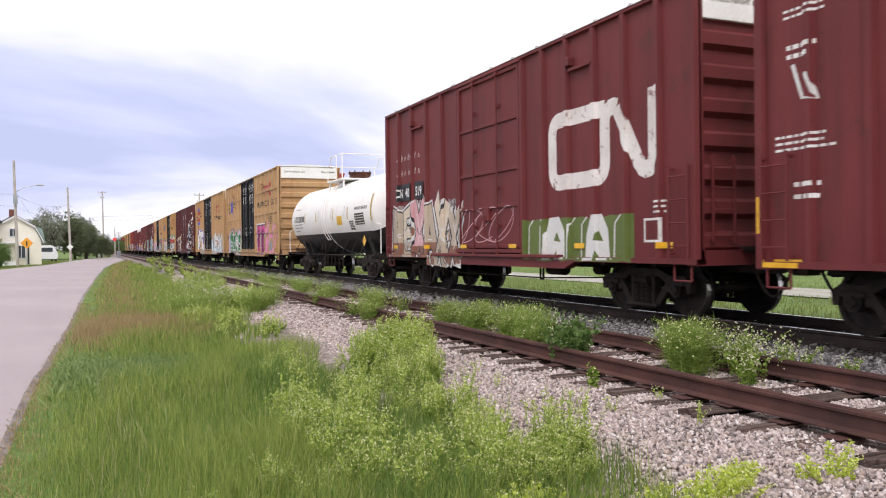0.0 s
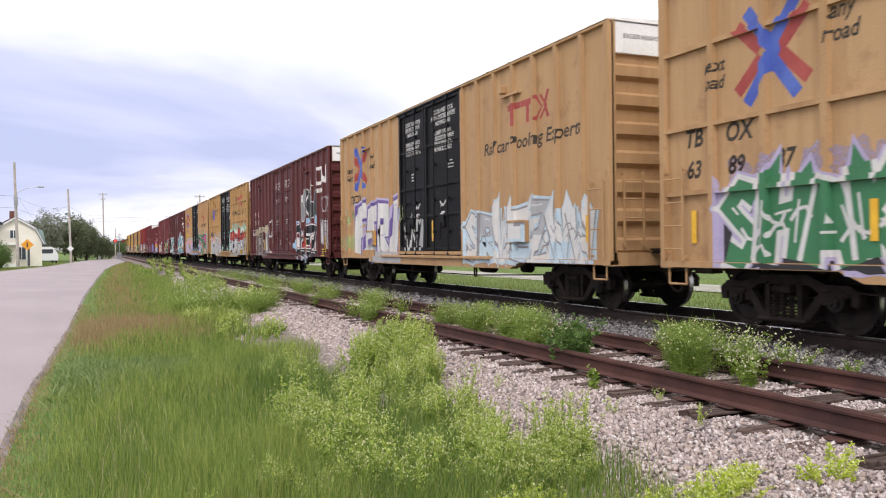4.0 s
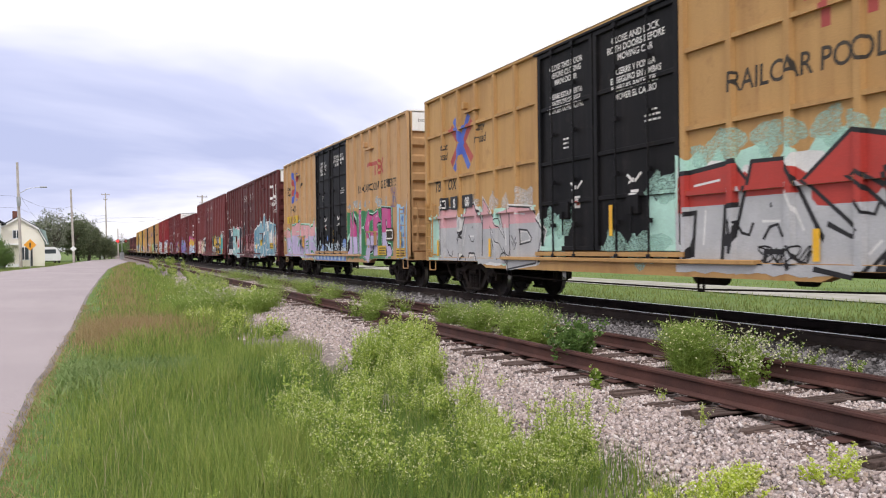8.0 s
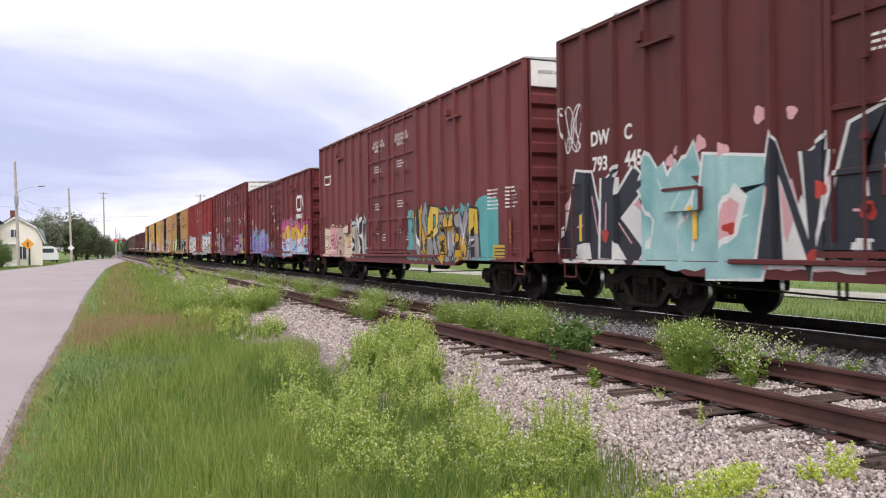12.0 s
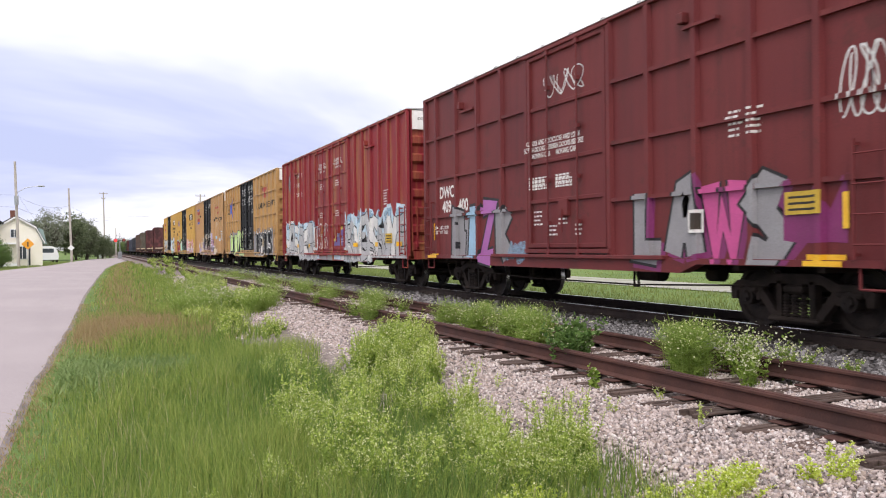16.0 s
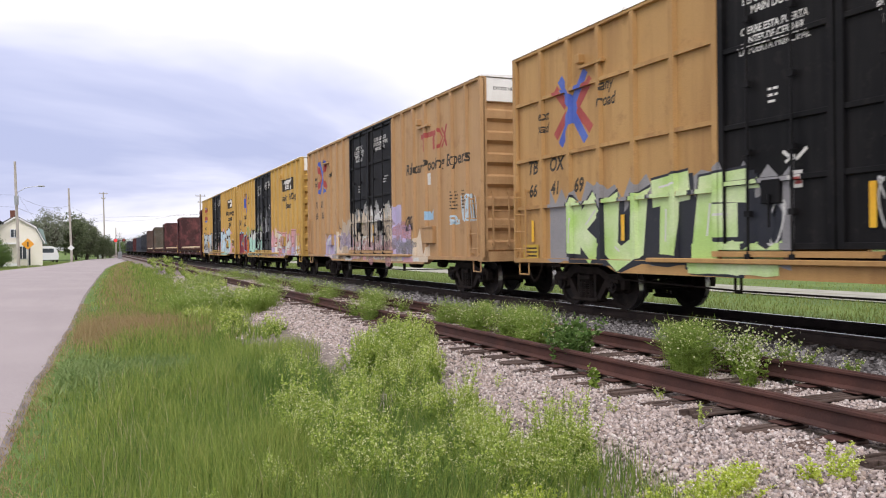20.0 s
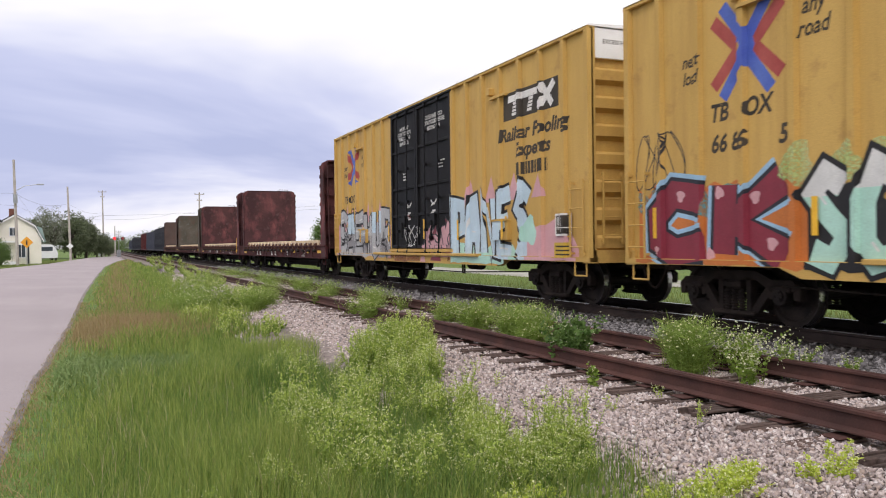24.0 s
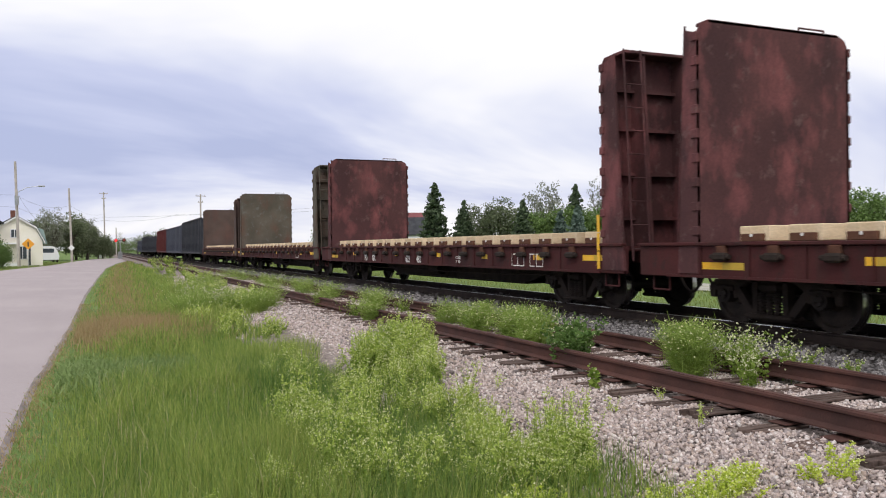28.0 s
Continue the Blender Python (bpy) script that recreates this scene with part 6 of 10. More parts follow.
    b.path(ring, 0.018, 6)
    for k in range(3):
        w = 2 * math.pi * k / 6
        b.tube((0.55 - 0.28 * math.cos(w), -h - 0.22, 1.95 - 0.28 * math.sin(w)), (0.55 + 0.28 * math.cos(w), -h - 0.22, 1.95 + 0.28 * math.sin(w)), 0.012, 5)
    b.tube((0.55, -h, 1.95), (0.55, -h - 0.22, 1.95), 0.03, 8)
    part("brake_wheel", b, end_paint, car)
    b = Build()
    for k in range(4):
        b.box(-0.75, 0.75, -h - 0.34 + 0.085 * k, -h - 0.29 + 0.085 * k, 1.13, 1.17)
    for x in (-0.65, 0.65):
        b.box(x - 0.02, x + 0.02, -h - 0.34, -h, 1.08, 1.13)
    part("crossover_step", b, STEEL_DARK, car)
    # side ladders and stirrups
    for s in (-1, 1):
        u = 0.36 if s > 0 else length - 0.36
        part("side_ladder", shared("ladder:side:" + paint.name, lambda: rung_ladder_mesh(1.45, 0.44, 4), [paint]), None, car, where=pose(-HALF + 0.06, to_y(u), bottom + 0.22))
        part("stirrup", shared("stirrup:" + paint.name, stirrup_mesh, [paint]), None, car, where=pose(-HALF + 0.05, to_y(u), bottom - 0.14))
    # doors
    leafs = [(d0, d0 + (d1 - d0) * (0.46 if double else 1.0)), (d0 + (d1 - d0) * 0.46, d1)] if double else [(d0, d1)]
    dz0, dz1 = bottom + 0.38, eave - 0.05
    for a, c in leafs:
        b = Build()
        b.box(-skin - 0.015, -skin + 0.05, to_y(c) + 0.02, to_y(a) - 0.02, dz0, dz1)
        door = part("door", b, door_paint, car, "black plug door" if door_paint is BLACK_PAINT else "")
        for z0, z1 in ((dz0, dz0 + 0.09), (dz1 - 0.09, dz1)):
            part("door_rib", Build().box(-HALF + 0.005, -skin, to_y(c) + 0.02, to_y(a) - 0.02, z0, z1, bevel=0.01), door_paint, door)
        for u in (a + 0.07, c - 0.07):
            part("door_rib", Build().box(-HALF + 0.003, -skin, to_y(u) - 0.05, to_y(u) + 0.05, dz0 + 0.001, dz1 - 0.001, bevel=0.01), door_paint, door)
        for z in (dz0 + 0.95, dz0 + 1.75, dz0 + 2.85):
            part("door_rib", Build().box(-HALF + 0.02, -skin, to_y(c) + 0.1, to_y(a) - 0.1, z - 0.04, z + 0.04, bevel=0.01), door_paint, door)
        for u in (a + (c - a) * 0.30, a + (c - a) * 0.68):
            b = Build()
            b.tube((-HALF - 0.02, to_y(u), dz0 - 0.12), (-HALF - 0.02, to_y(u), dz1 + 0.02), 0.02, 8)
            for z in (dz0 - 0.1, dz0 + 0.5, dz0 + 1.35, dz0 + 2.3, dz0 + 3.2, dz1 - 0.05):
                b.box(-HALF - 0.045, -HALF + 0.03, to_y(u) - 0.05, to_y(u) + 0.05, z - 0.04, z + 0.04)
            part("lock_rod", b, rod_paint or door_paint, door)
        b = Build()
        u = a + (c - a) * 0.49
        b.box(-HALF - 0.01, -skin - 0.01, to_y(u) - 0.16, to_y(u) + 0.16, dz0 + 0.62, dz0 + 0.95, bevel=0.01)
        b.tube((-HALF - 0.03, to_y(u), dz0 + 0.3), (-HALF - 0.03, to_y(u), dz0 + 0.75), 0.018, 6)
        part("door_handle", b, rod_paint or door_paint, door)
    if doors:
        b = Build()
        b.box(-HALF - 0.07, -skin, to_y(d1 + 1.6), to_y(d0 - 1.6), dz0 - 0.20, dz0 - 0.13, bevel=0.01)
        b.box(-HALF - 0.03, -skin, to_y(d1 + 0.1), to_y(d0 - 0.1), dz0 - 0.10, dz0 - 0.02)
        part("door_track", b, paint, car)
        b = Build().box(-HALF - 0.03, -skin, to_y(d1 + 0.1), to_y(d0 - 0.1), dz1 + 0.0, dz1 + 0.055, bevel=0.01)
        part("top_track", b, door_paint, car)
    # roof-line hoist brackets
    for u in (d0 * 0.42, d1 + (length - d1) * 0.36):
        b = Build()
        b.box(-HALF - 0.05, -skin, to_y(u) - 0.07, to_y(u) + 0.07, top - 0.62, top - 0.44, bevel=0.02)
        b.box(-HALF - 0.02, -skin, to_y(u + 0.75), to_y(u), top - 0.72, top - 0.67)
        part("jacking_bracket", b, paint, car)
    # placard boards
    for u0, u1, z0, z1 in boards:
        b = Build().box(-HALF - 0.03, -skin, to_y(u1), to_y(u0), z0, z1, bevel=0.008)
        board = part("placard_board", b, paint, car)
        part("board_lip", Build().box(-HALF - 0.055, -HALF - 0.028, to_y(u1) - 0.02, to_y(u0) + 0.02, z1 - 0.035, z1 + 0.012), paint, board)
    # underframe
    b = Build()
    b.box(-0.32, 0.32, -h + 0.05, h - 0.05, 0.74, 1.0)
    b.box(-skin + 0.1, skin - 0.1, -h + 0.1, h - 0.1, 1.0, 1.06)
    for k in range(9):
        y = -h + 1.2 + k * (length - 2.4) / 8
        b.box(-skin + 0.06, skin - 0.06, y - 0.06, y + 0.06, 0.84, 1.0)
    part("underframe", b, STEEL_DARK, car)
    b = Build()
    b.tube((-0.6, to_y(length * 0.58), 0.70), (-0.6, to_y(length * 0.58) - 0.62, 0.70), 0.14, 12)
    part("brake_cylinder", b, STEEL_DARK, car)
    b = Build().tube((-0.5, to_y(length * 0.70), 0.72), (-0.5, to_y(length * 0.70) - 0.3, 0.72), 0.12, 10)
    part("air_reservoir", b, STEEL_DARK, car)
    b = Build()
    b.path([(-1.1, to_y(length * 0.17), 0.60), (-1.15, to_y(length * 0.36), 0.52), (-1.15, to_y(length * 0.62), 0.52), (-1.1, to_y(length * 0.83), 0.62)], 0.016, 6)
    for u in (0.36, 0.62):
        b.box(-1.17, -1.13, to_y(length * u) - 0.07, to_y(length * u) - 0.05, 0.50, 0.80)
        b.box(-1.17, -1.13, to_y(length * u) + 0.05, to_y(length * u) + 0.07, 0.50, 0.80)
        b.box(-1.17, -1.13, to_y(length * u) - 0.07, to_y(length * u) + 0.07, 0.48, 0.51)
    part("brake_rod", b, STEEL_DARK, car)
    for s in (-1, 1):
        bogie(car, s * (h - 2.0))
    couplers(car, h - 0.1)
    # paint on the side
    ribs_sorted = sorted(ribs)
    door_posts = [(u, 0.042) for a, c in leafs for u in (a + 0.07, c - 0.07)]
    door_bars = [(dz0, dz0 + 0.09), (dz1 - 0.09, dz1)] + [(dz0 + z - 0.032, dz0 + z + 0.032) for z in (0.95, 1.75, 2.85)]

    def stands(u, z):
        if z < bottom - 0.02 or u < 0.005 or u > length - 0.005:
            return None
        tcl = 2.0 + 1.36
        if z < bottom + 0.13 and (u < tcl or u > length - tcl):
            return None
        if z < sheet_z0:
            return HALF + 0.001
        for a, c, low, high in boards:
            if a < u < c and low < z < high:
                return HALF + 0.031
        if d0 < u < d1:
            if not dz0 < z < dz1:
                return skin
            for q, half in door_posts:
                if abs(u - q) < half:
                    return HALF - 0.001
            for low, high in door_bars:
                if low < z < high:
                    return HALF - 0.018 if low > dz0 + 0.1 and high < dz1 - 0.1 else HALF - 0.003
            return skin + 0.016
        for q, half in ribs_sorted:
            if abs(u - q) < half + 0.02:
                # flat on the post's face, sloping down its flanks
                return skin + (HALF + 0.001 - skin) * min(1.0, (half + 0.02 - abs(u - q)) / 0.024)
        for zz in zlist:
            if abs(z - zz) < bar_half:
                return skin + deep * 0.8 + 0.001
        return skin

    cuts = [("z", sheet_z0), ("z", bottom + 0.13), ("u", d0), ("u", d1)]
    for q, half in ribs_sorted:
        cuts += [("u", q - half - 0.02), ("u", q - half + 0.004), ("u", q + half - 0.004), ("u", q + half + 0.02)]
    for zz in zlist:
        cuts += [("z", zz - bar_half), ("z", zz + bar_half)]
    for a, c, low, high in boards:
        cuts += [("u", a), ("u", c), ("z", low), ("z", high)]
    for q, half in door_posts:
        cuts += [("u", q - half), ("u", q + half)]
    for low, high in door_bars:
        cuts += [("z", low), ("z", high)]
    if marks:
        sheet = Sheet()
        marks(sheet, length, d0, d1)
        sheet.lay(car, length, stands, cuts)
    return car


TANK_WHITE = surface("tank_white", (0.82, 0.79, 0.75), (0.87, 0.85, 0.82), rough=0.45, scale=0.5, grain=4, bump=0.0, streak=(0.62, 0.48, 0.40), streak_amount=0.22, streak_size=(1.6, 3.5, 0.3))
TANK_BLACK = surface("tank_black", (0.012, 0.012, 0.013), (0.028, 0.027, 0.028), spec=0.2, rough=0.4, scale=0.7, grain=50, bump=0.05, streak=(0.09, 0.085, 0.08), streak_amount=0.35, streak_size=(1.6, 2.5, 0.8))


def tank_car(label, near, far):
    length = far - near
    h = length / 2
    car = thing("tank_car", label, "tank car", pose(MAIN_X, (near + far) / 2, RAIL_Z))
    r, cz = 1.46, 2.42
    ends = h - 0.15
    # the barrel: a turned shell with domed ends, white above and black below
    prof = [(-ends, 0.0)]
    for k in range(1, 9):
        w = k / 8 * math.pi / 2
        prof.append((-ends + 0.75 * (1 - math.cos(w)), r * math.sin(w)))
    body = [(y, q) for y, q in prof] + [(-y, q) for y, q in reversed(prof)]
    for name, lo, hi, material in (("tank_top", -27, 207, TANK_WHITE), ("tank_bottom", 207, 333, TANK_BLACK)):
        b = Build()
        n = len(body)
        sides = 40 if name == "tank_top" else 28
        verts = []
        for k in range(sides + 1):
            w = radians(lo + (hi - lo) * k / sides)
            verts += [(q * math.cos(w), y, cz + q * math.sin(w)) for y, q in body]
        b.add(verts, [(k * n + i, k * n + i + 1, (k + 1) * n + i + 1, (k + 1) * n + i) for k in range(sides) for i in range(n - 1)])
        part(name, b, material, car, smooth=True)
    for y in (-h * 0.56, -h * 0.02, h * 0.56):
        b = Build()
        b.lathe([(-0.03, r + 0.002), (-0.03, r + 0.014), (0.03, r + 0.014), (0.03, r + 0.002)], (0, 0, 0), 48)
        b.v = [(v[1], v[0], v[2]) for v in b.v]
        part("weld_band", b, TANK_WHITE, car, where=pose(0, y, cz)) if y < 0.5 and y > -0.5 else None
    # platform, manway, rails
    b = Build()
    b.box(-1.05, 1.05, -1.1, 1.1, cz + r - 0.02, cz + r + 0.04)
    for y in (-1.0, 1.0):
        for x in (-0.95, 0.95):
            b.box(x - 0.03, x + 0.03, y - 0.03, y + 0.03, cz + r - 0.5, cz + r)
    deck = part("platform", b, TANK_WHITE, car)
    b = Build()
    top = cz + r + 0.04
    for x in (-1.02, 1.02):
        b.path([(x, -1.05, top), (x, -1.05, top + 0.95), (x, -0.45, top + 0.95)], 0.022, 6)
        b.path([(x, -0.2, top), (x, -0.2, top + 0.95), (x, 0.45, top + 0.95), (x, 0.75, top + 0.62), (x, 1.05, top + 0.62), (x, 1.05, top)], 0.022, 6)
        b.path([(x, -0.2, top + 0.5), (x, 0.5, top + 0.5)], 0.018, 6)
    for y in (-1.05, 1.05):
        z = top + (0.95 if y < 0 else 0.62)
        b.path([(-1.02, y, z), (1.02, y, z)], 0.02, 6)
    part("guard_rail", b, TANK_WHITE, deck)
    b = Build()
    b.tube((0, -0.1, top - 0.1), (0, -0.1, top + 0.26), 0.42, 20)
    b.tube((0, -0.1, top + 0.26), (0, -0.1, top + 0.30), 0.47, 20)
    for k in range(8):
        w = 2 * math.pi * k / 8
        b.tube((0.44 * math.cos(w), -0.1 + 0.44 * math.sin(w), top + 0.2), (0.44 * math.cos(w), -0.1 + 0.44 * math.sin(w), top + 0.36), 0.025, 6)
    part("manway", b, RUST, deck)
    b = Build()
    b.tube((-0.55, 0.65, top), (-0.55, 0.65, top + 0.25), 0.1, 10)
    b.tube((-0.55, 0.65, top + 0.25), (-0.55, 0.65, top + 0.32), 0.14, 10)
    part("valve", b, SIGN_RED, deck, "red relief valve")
    # ladder down the near side, over the barrel
    b = Build()
    arc = [radians(a) for a in range(112, 222, 8)]
    for dy in (-0.2, 0.2):
        b.path([((r + 0.10) * math.cos(a), dy, cz + (r + 0.10) * math.sin(a)) for a in arc], 0.016, 6)
    for a in arc[1::2]:
        b.tube(((r + 0.10) * math.cos(a), -0.2, cz + (r + 0.10) * math.sin(a)), ((r + 0.10) * math.cos(a), 0.2, cz + (r + 0.10) * math.sin(a)), 0.012, 6)
    part("ladder", b, TANK_WHITE, car)
    b = Build()
    for dy in (-0.2, 0.2):
        b.tube((-1.5, dy, cz - 0.95), (-1.5, dy, 0.42), 0.016, 6)
    for k in range(4):
        b.tube((-1.5, -0.2, 0.46 + 0.32 * k), (-1.5, 0.2, 0.46 + 0.32 * k), 0.012, 6)
    part("lower_ladder", b, STEEL_DARK, car)
    # saddles, sills, walkways
    for s in (-1, 1):
        y = s * (h - 1.9)
        b = Build()
        pts = [((r - 0.04) * math.cos(radians(a)), cz + (r - 0.04) * math.sin(radians(a))) for a in range(212, 330, 8)]
        b.prism(pts + [(0.95, 0.82), (-0.95, 0.82)], "y", y - 0.18, y + 0.18)
        b.prism(pts + [(0.95, 0.82), (-0.95, 0.82)], "y", y - s * 1.0 - 0.05, y - s * 1.0 + 0.05)
        part("saddle", b, TANK_BLACK, car)
        b = Build().box(-0.32, 0.32, min(y - s * 1.3, s * h), max(y - s * 1.3, s * h), 0.72, 1.02, bevel=0.02)
        b.box(-1.45, 1.45, min(s * h, s * (h - 0.55)), max(s * h, s * (h - 0.55)), 0.95, 1.0)
        b.box(-1.45, 1.45, min(s * h, s * (h - 0.05)), max(s * h, s * (h - 0.05)), 0.80, 0.99)
        part("end_platform", b, STEEL_DARK, car)
        b = Build()
        for x in (-1.38, 1.38):
            b.path([(x, s * (h - 0.05), 0.95), (x, s * (h - 0.05), 1.95), (x, s * (h - 0.50), 2.0)], 0.022, 6)
        part("hand_rail", b, TANK_WHITE, car)
        bogie(car, y + s * 0.0)
    b = Build()
    for x in (-1.42, 1.42):
        b.path([(x, -h + 0.5, 0.92), (x, h - 0.5, 0.92)], 0.02, 6)
        for k in range(11):
            y = -h + 1.2 + k * (length - 2.4) / 10
            b.tube((x, y, 0.92), (x * 0.8, y, 1.5), 0.014, 5)
    part("running_rail", b, STEEL_DARK, car)
    b = Build()
    for dy in range(6):
        b.box(-1.2, -1.16, -1.6 + dy * 0.55, -1.57 + dy * 0.55, 0.45, 0.9)
    b.box(-1.2, -1.16, -1.6, 1.2, 0.88, 0.91)
    b.tube((-0.5, -1.6, 0.62), (-0.5, -2.9, 0.62), 0.16, 12)
    b.tube((-0.75, -h + 3.3, 0.75), (-0.75, -h + 2.4, 0.75), 0.2, 12)
    part("brake_gear", b, STEEL_DARK, car)
    b = Build()
    ring = [(-1.0, -h - 0.02 + 0.26 * math.cos(w), 1.75 + 0.26 * math.sin(w)) for w in [2 * math.pi * k / 16 for k in range(17)]]
    b.path(ring, 0.018, 6)
    b.tube((-1.0, -h, 1.0), (-1.0, -h, 1.75), 0.03, 6)
    part("brake_wheel", b, STEEL_DARK, car)
    couplers(car, h - 0.1)
    # markings wrapped on the barrel
    sheet = Sheet()
    sheet.begin("lettering", "black reporting mark")
    sheet.words("UTLX 200768", 2.36, 2.33, 0.36, LETTER_BLACK, bold=0.006, squeeze=0.9, fit=1.78)
    sheet.begin("lettering", "black cargo name")
    sheet.words("HYDROGEN PEROXIDE", 11.4, 2.53, 0.15, LETTER_BLACK, bold=0.002, fit=1.45)
    sheet.begin("stencil", "small stencilled data")
    for z, w in ((2.88, 0.85), (2.20, 1.3), (2.06, 1.3), (1.92, 0.7)):
        u = 1.5
        while u < 1.5 + w:
            sheet.bar(u, u + 0.09, z, z + 0.045, SP["grey"])
            u += 0.13
    sheet.begin("placard", "yellow warning panel")
    sheet.bar(8.4, 9.08, 2.05, 2.38, REFLECTOR)
    for k in range(3):
        sheet.bar(8.48, 9.0, 2.11 + 0.09 * k, 2.13 + 0.09 * k, STENCIL)
    for u, material, z in ((3.34, STENCIL, 2.24), (5.23, STENCIL, 2.24), (5.63, SP["silver"], 2.3), (7.58, SP["silver"], 2.3), (7.85, STENCIL, 2.24), (9.4, SP["silver"], 2.3), (9.78, STENCIL, 2.24), (12.5, STENCIL, 2.1)):
        sheet.begin("reflector", "worn reflector strip")
        sheet.bar(u, u + (0.09 if material is STENCIL else 0.05), z, z + (0.9 if u > 12 else 0.45), material)
    sheet.begin("graffiti", "thin grey scrawl on the black half")
    rng = random.Random(12)
    for k in range(9):
        u = 2.3 + 0.42 * k
        sheet.stroke([(u + 0.3 * rng.random(), 1.42 + 0.3 * rng.random()) for _ in range(5)], 0.022, SP["grey"])
    sheet.begin("plate", "black data plate")
    sheet.bar(10.0, 10.5, 1.84, 2.16, LETTER_BLACK)
    sheet.bar(10.04, 10.46, 1.9, 2.12, LETTER_WHITE)
    for i in range(2):
        for j in range(2):
            sheet.bar(10.08 + 0.18 * i, 10.22 + 0.18 * i, 1.93 + 0.09 * j, 2.0 + 0.09 * j, LETTER_BLACK)
    sheet.begin("data_panel", "black panel of white data")
    sheet.bar(10.71, 11.76, 2.0, 2.4, LETTER_BLACK)
    for i in range(4):
        for j in range(4):
            sheet.bar(10.76 + 0.25 * i, 10.95 + 0.25 * i, 2.04 + 0.09 * j, 2.07 + 0.09 * j, LETTER_WHITE)
    rings = [("z", 1.2 + 0.06 * k) for k in range(40)]
    for group in sheet.groups:
        name, label = group[:2]
        bm, mats = sheet.cut(group, rings)
        placed = Build()
        for f in bm.faces:
            pts = []
            for v in f.verts:
                u, z, lift = v.co
                a = math.asin(max(-0.98, min(0.98, (z - cz) / r)))
                pts.append((-(r + 0.006 + lift) * math.cos(a), h - u, cz + (r + 0.006 + lift) * math.sin(a)))
            placed.add(pts, [tuple(range(len(pts)))], f.material_index)
        bm.free()
        part(name, placed, mats, car, label)
    b = Build()
    s = 0.19
    b.prism([(-s, 0), (0, -s), (s, 0), (0, s)], "x", -0.005, 0.005)
    part("placard", b, REFLECTOR, car, "yellow diamond hazard placard", where=pose(-1.40, -h + 1.75, 1.42))
    return car


def bulkhead(car, y, facing, paint, top, frame_paint):
    """A steel bulkhead on a flat car: smooth towards the load, ribbed outside. facing: +1 if its outside looks to +y."""
    b = Build()
    hw, r = 1.59, 0.24
    deep = 1.0 if facing < 0 else 0.7
    pts = [(-hw, 1.2), (hw, 1.2), (hw, top - r), (hw - 0.075, top - 0.075), (hw - r, top), (-hw + r, top), (-hw + 0.075, top - 0.075), (-hw, top - r)]
    b.prism(pts, "y", min(y, y + facing * 0.02), max(y, y + facing * 0.02))
    wall = part("bulkhead_wall", b, paint, car)
    for x in (-hw + 0.02, hw - 0.02):
        b = Build()
        b.prism([(y, 0.78), (y + facing * 0.66 * deep, 0.78), (y + facing * 0.60 * deep, 1.3), (y + facing * 0.38 * deep, top - 0.12), (y, top - 0.22)], "x", x - 0.025, x + 0.025)
        part("gusset", b, frame_paint, wall)
        for k in range(9):
            z = 1.45 + k * (top - 1.7) / 8
            e = Build().box(x - 0.05 if x < 0 else x, x if x < 0 else x + 0.05, min(y - facing * 0.02, y + facing * 0.10), max(y - facing * 0.02, y + facing * 0.10), z - 0.09, z + 0.05, bevel=0.01)
            part("chain_lug", e, frame_paint, wall)
    for x in (-0.92, 0.0, 0.92):
        b = Build()
        b.prism([(y + facing * 0.02, 0.9), (y + facing * 0.58 * deep, 0.9), (y + facing * 0.36 * deep, top - 0.06), (y + facing * 0.02, top - 0.06)], "x", x - 0.03, x + 0.03)
        part("rib", b, frame_paint, wall)
    b = Build()
    for z in (1.15, 1.7, 2.5, 3.3, 4.0):
        b.box(-hw, hw, min(y + facing * 0.02, y + facing * 0.13 * deep), max(y + facing * 0.02, y + facing * 0.13 * deep), z - 0.03, z + 0.03)
    b.box(-hw + r, hw - r, min(y, y + facing * 0.40 * deep), max(y, y + facing * 0.40 * deep), top - 0.05, top + 0.01, bevel=0.01)
    part("cross_rib", b, frame_paint, wall)
    b = Build()
    for x in (-1.42, -1.06):
        b.tube((x, y + facing * 0.68, 0.95), (x, y + facing * 0.45, top), 0.02, 6)
    for k in range(9):
        q = (k + 0.5) / 9
        b.tube((-1.42, y + facing * (0.68 - 0.23 * q), 0.95 + (top - 0.95) * q), (-1.06, y + facing * (0.68 - 0.23 * q), 0.95 + (top - 0.95) * q), 0.014, 6)
    part("ladder", b, frame_paint, wall)
    b = Build()
    b.path([(0.6, y + facing * 0.1, top), (0.6, y + facing * 0.1, top + 0.08), (1.15, y + facing * 0.1, top + 0.08), (1.15, y + facing * 0.1, top)], 0.016, 6)
    part("grab_rail", b, frame_paint, wall)
    return wall


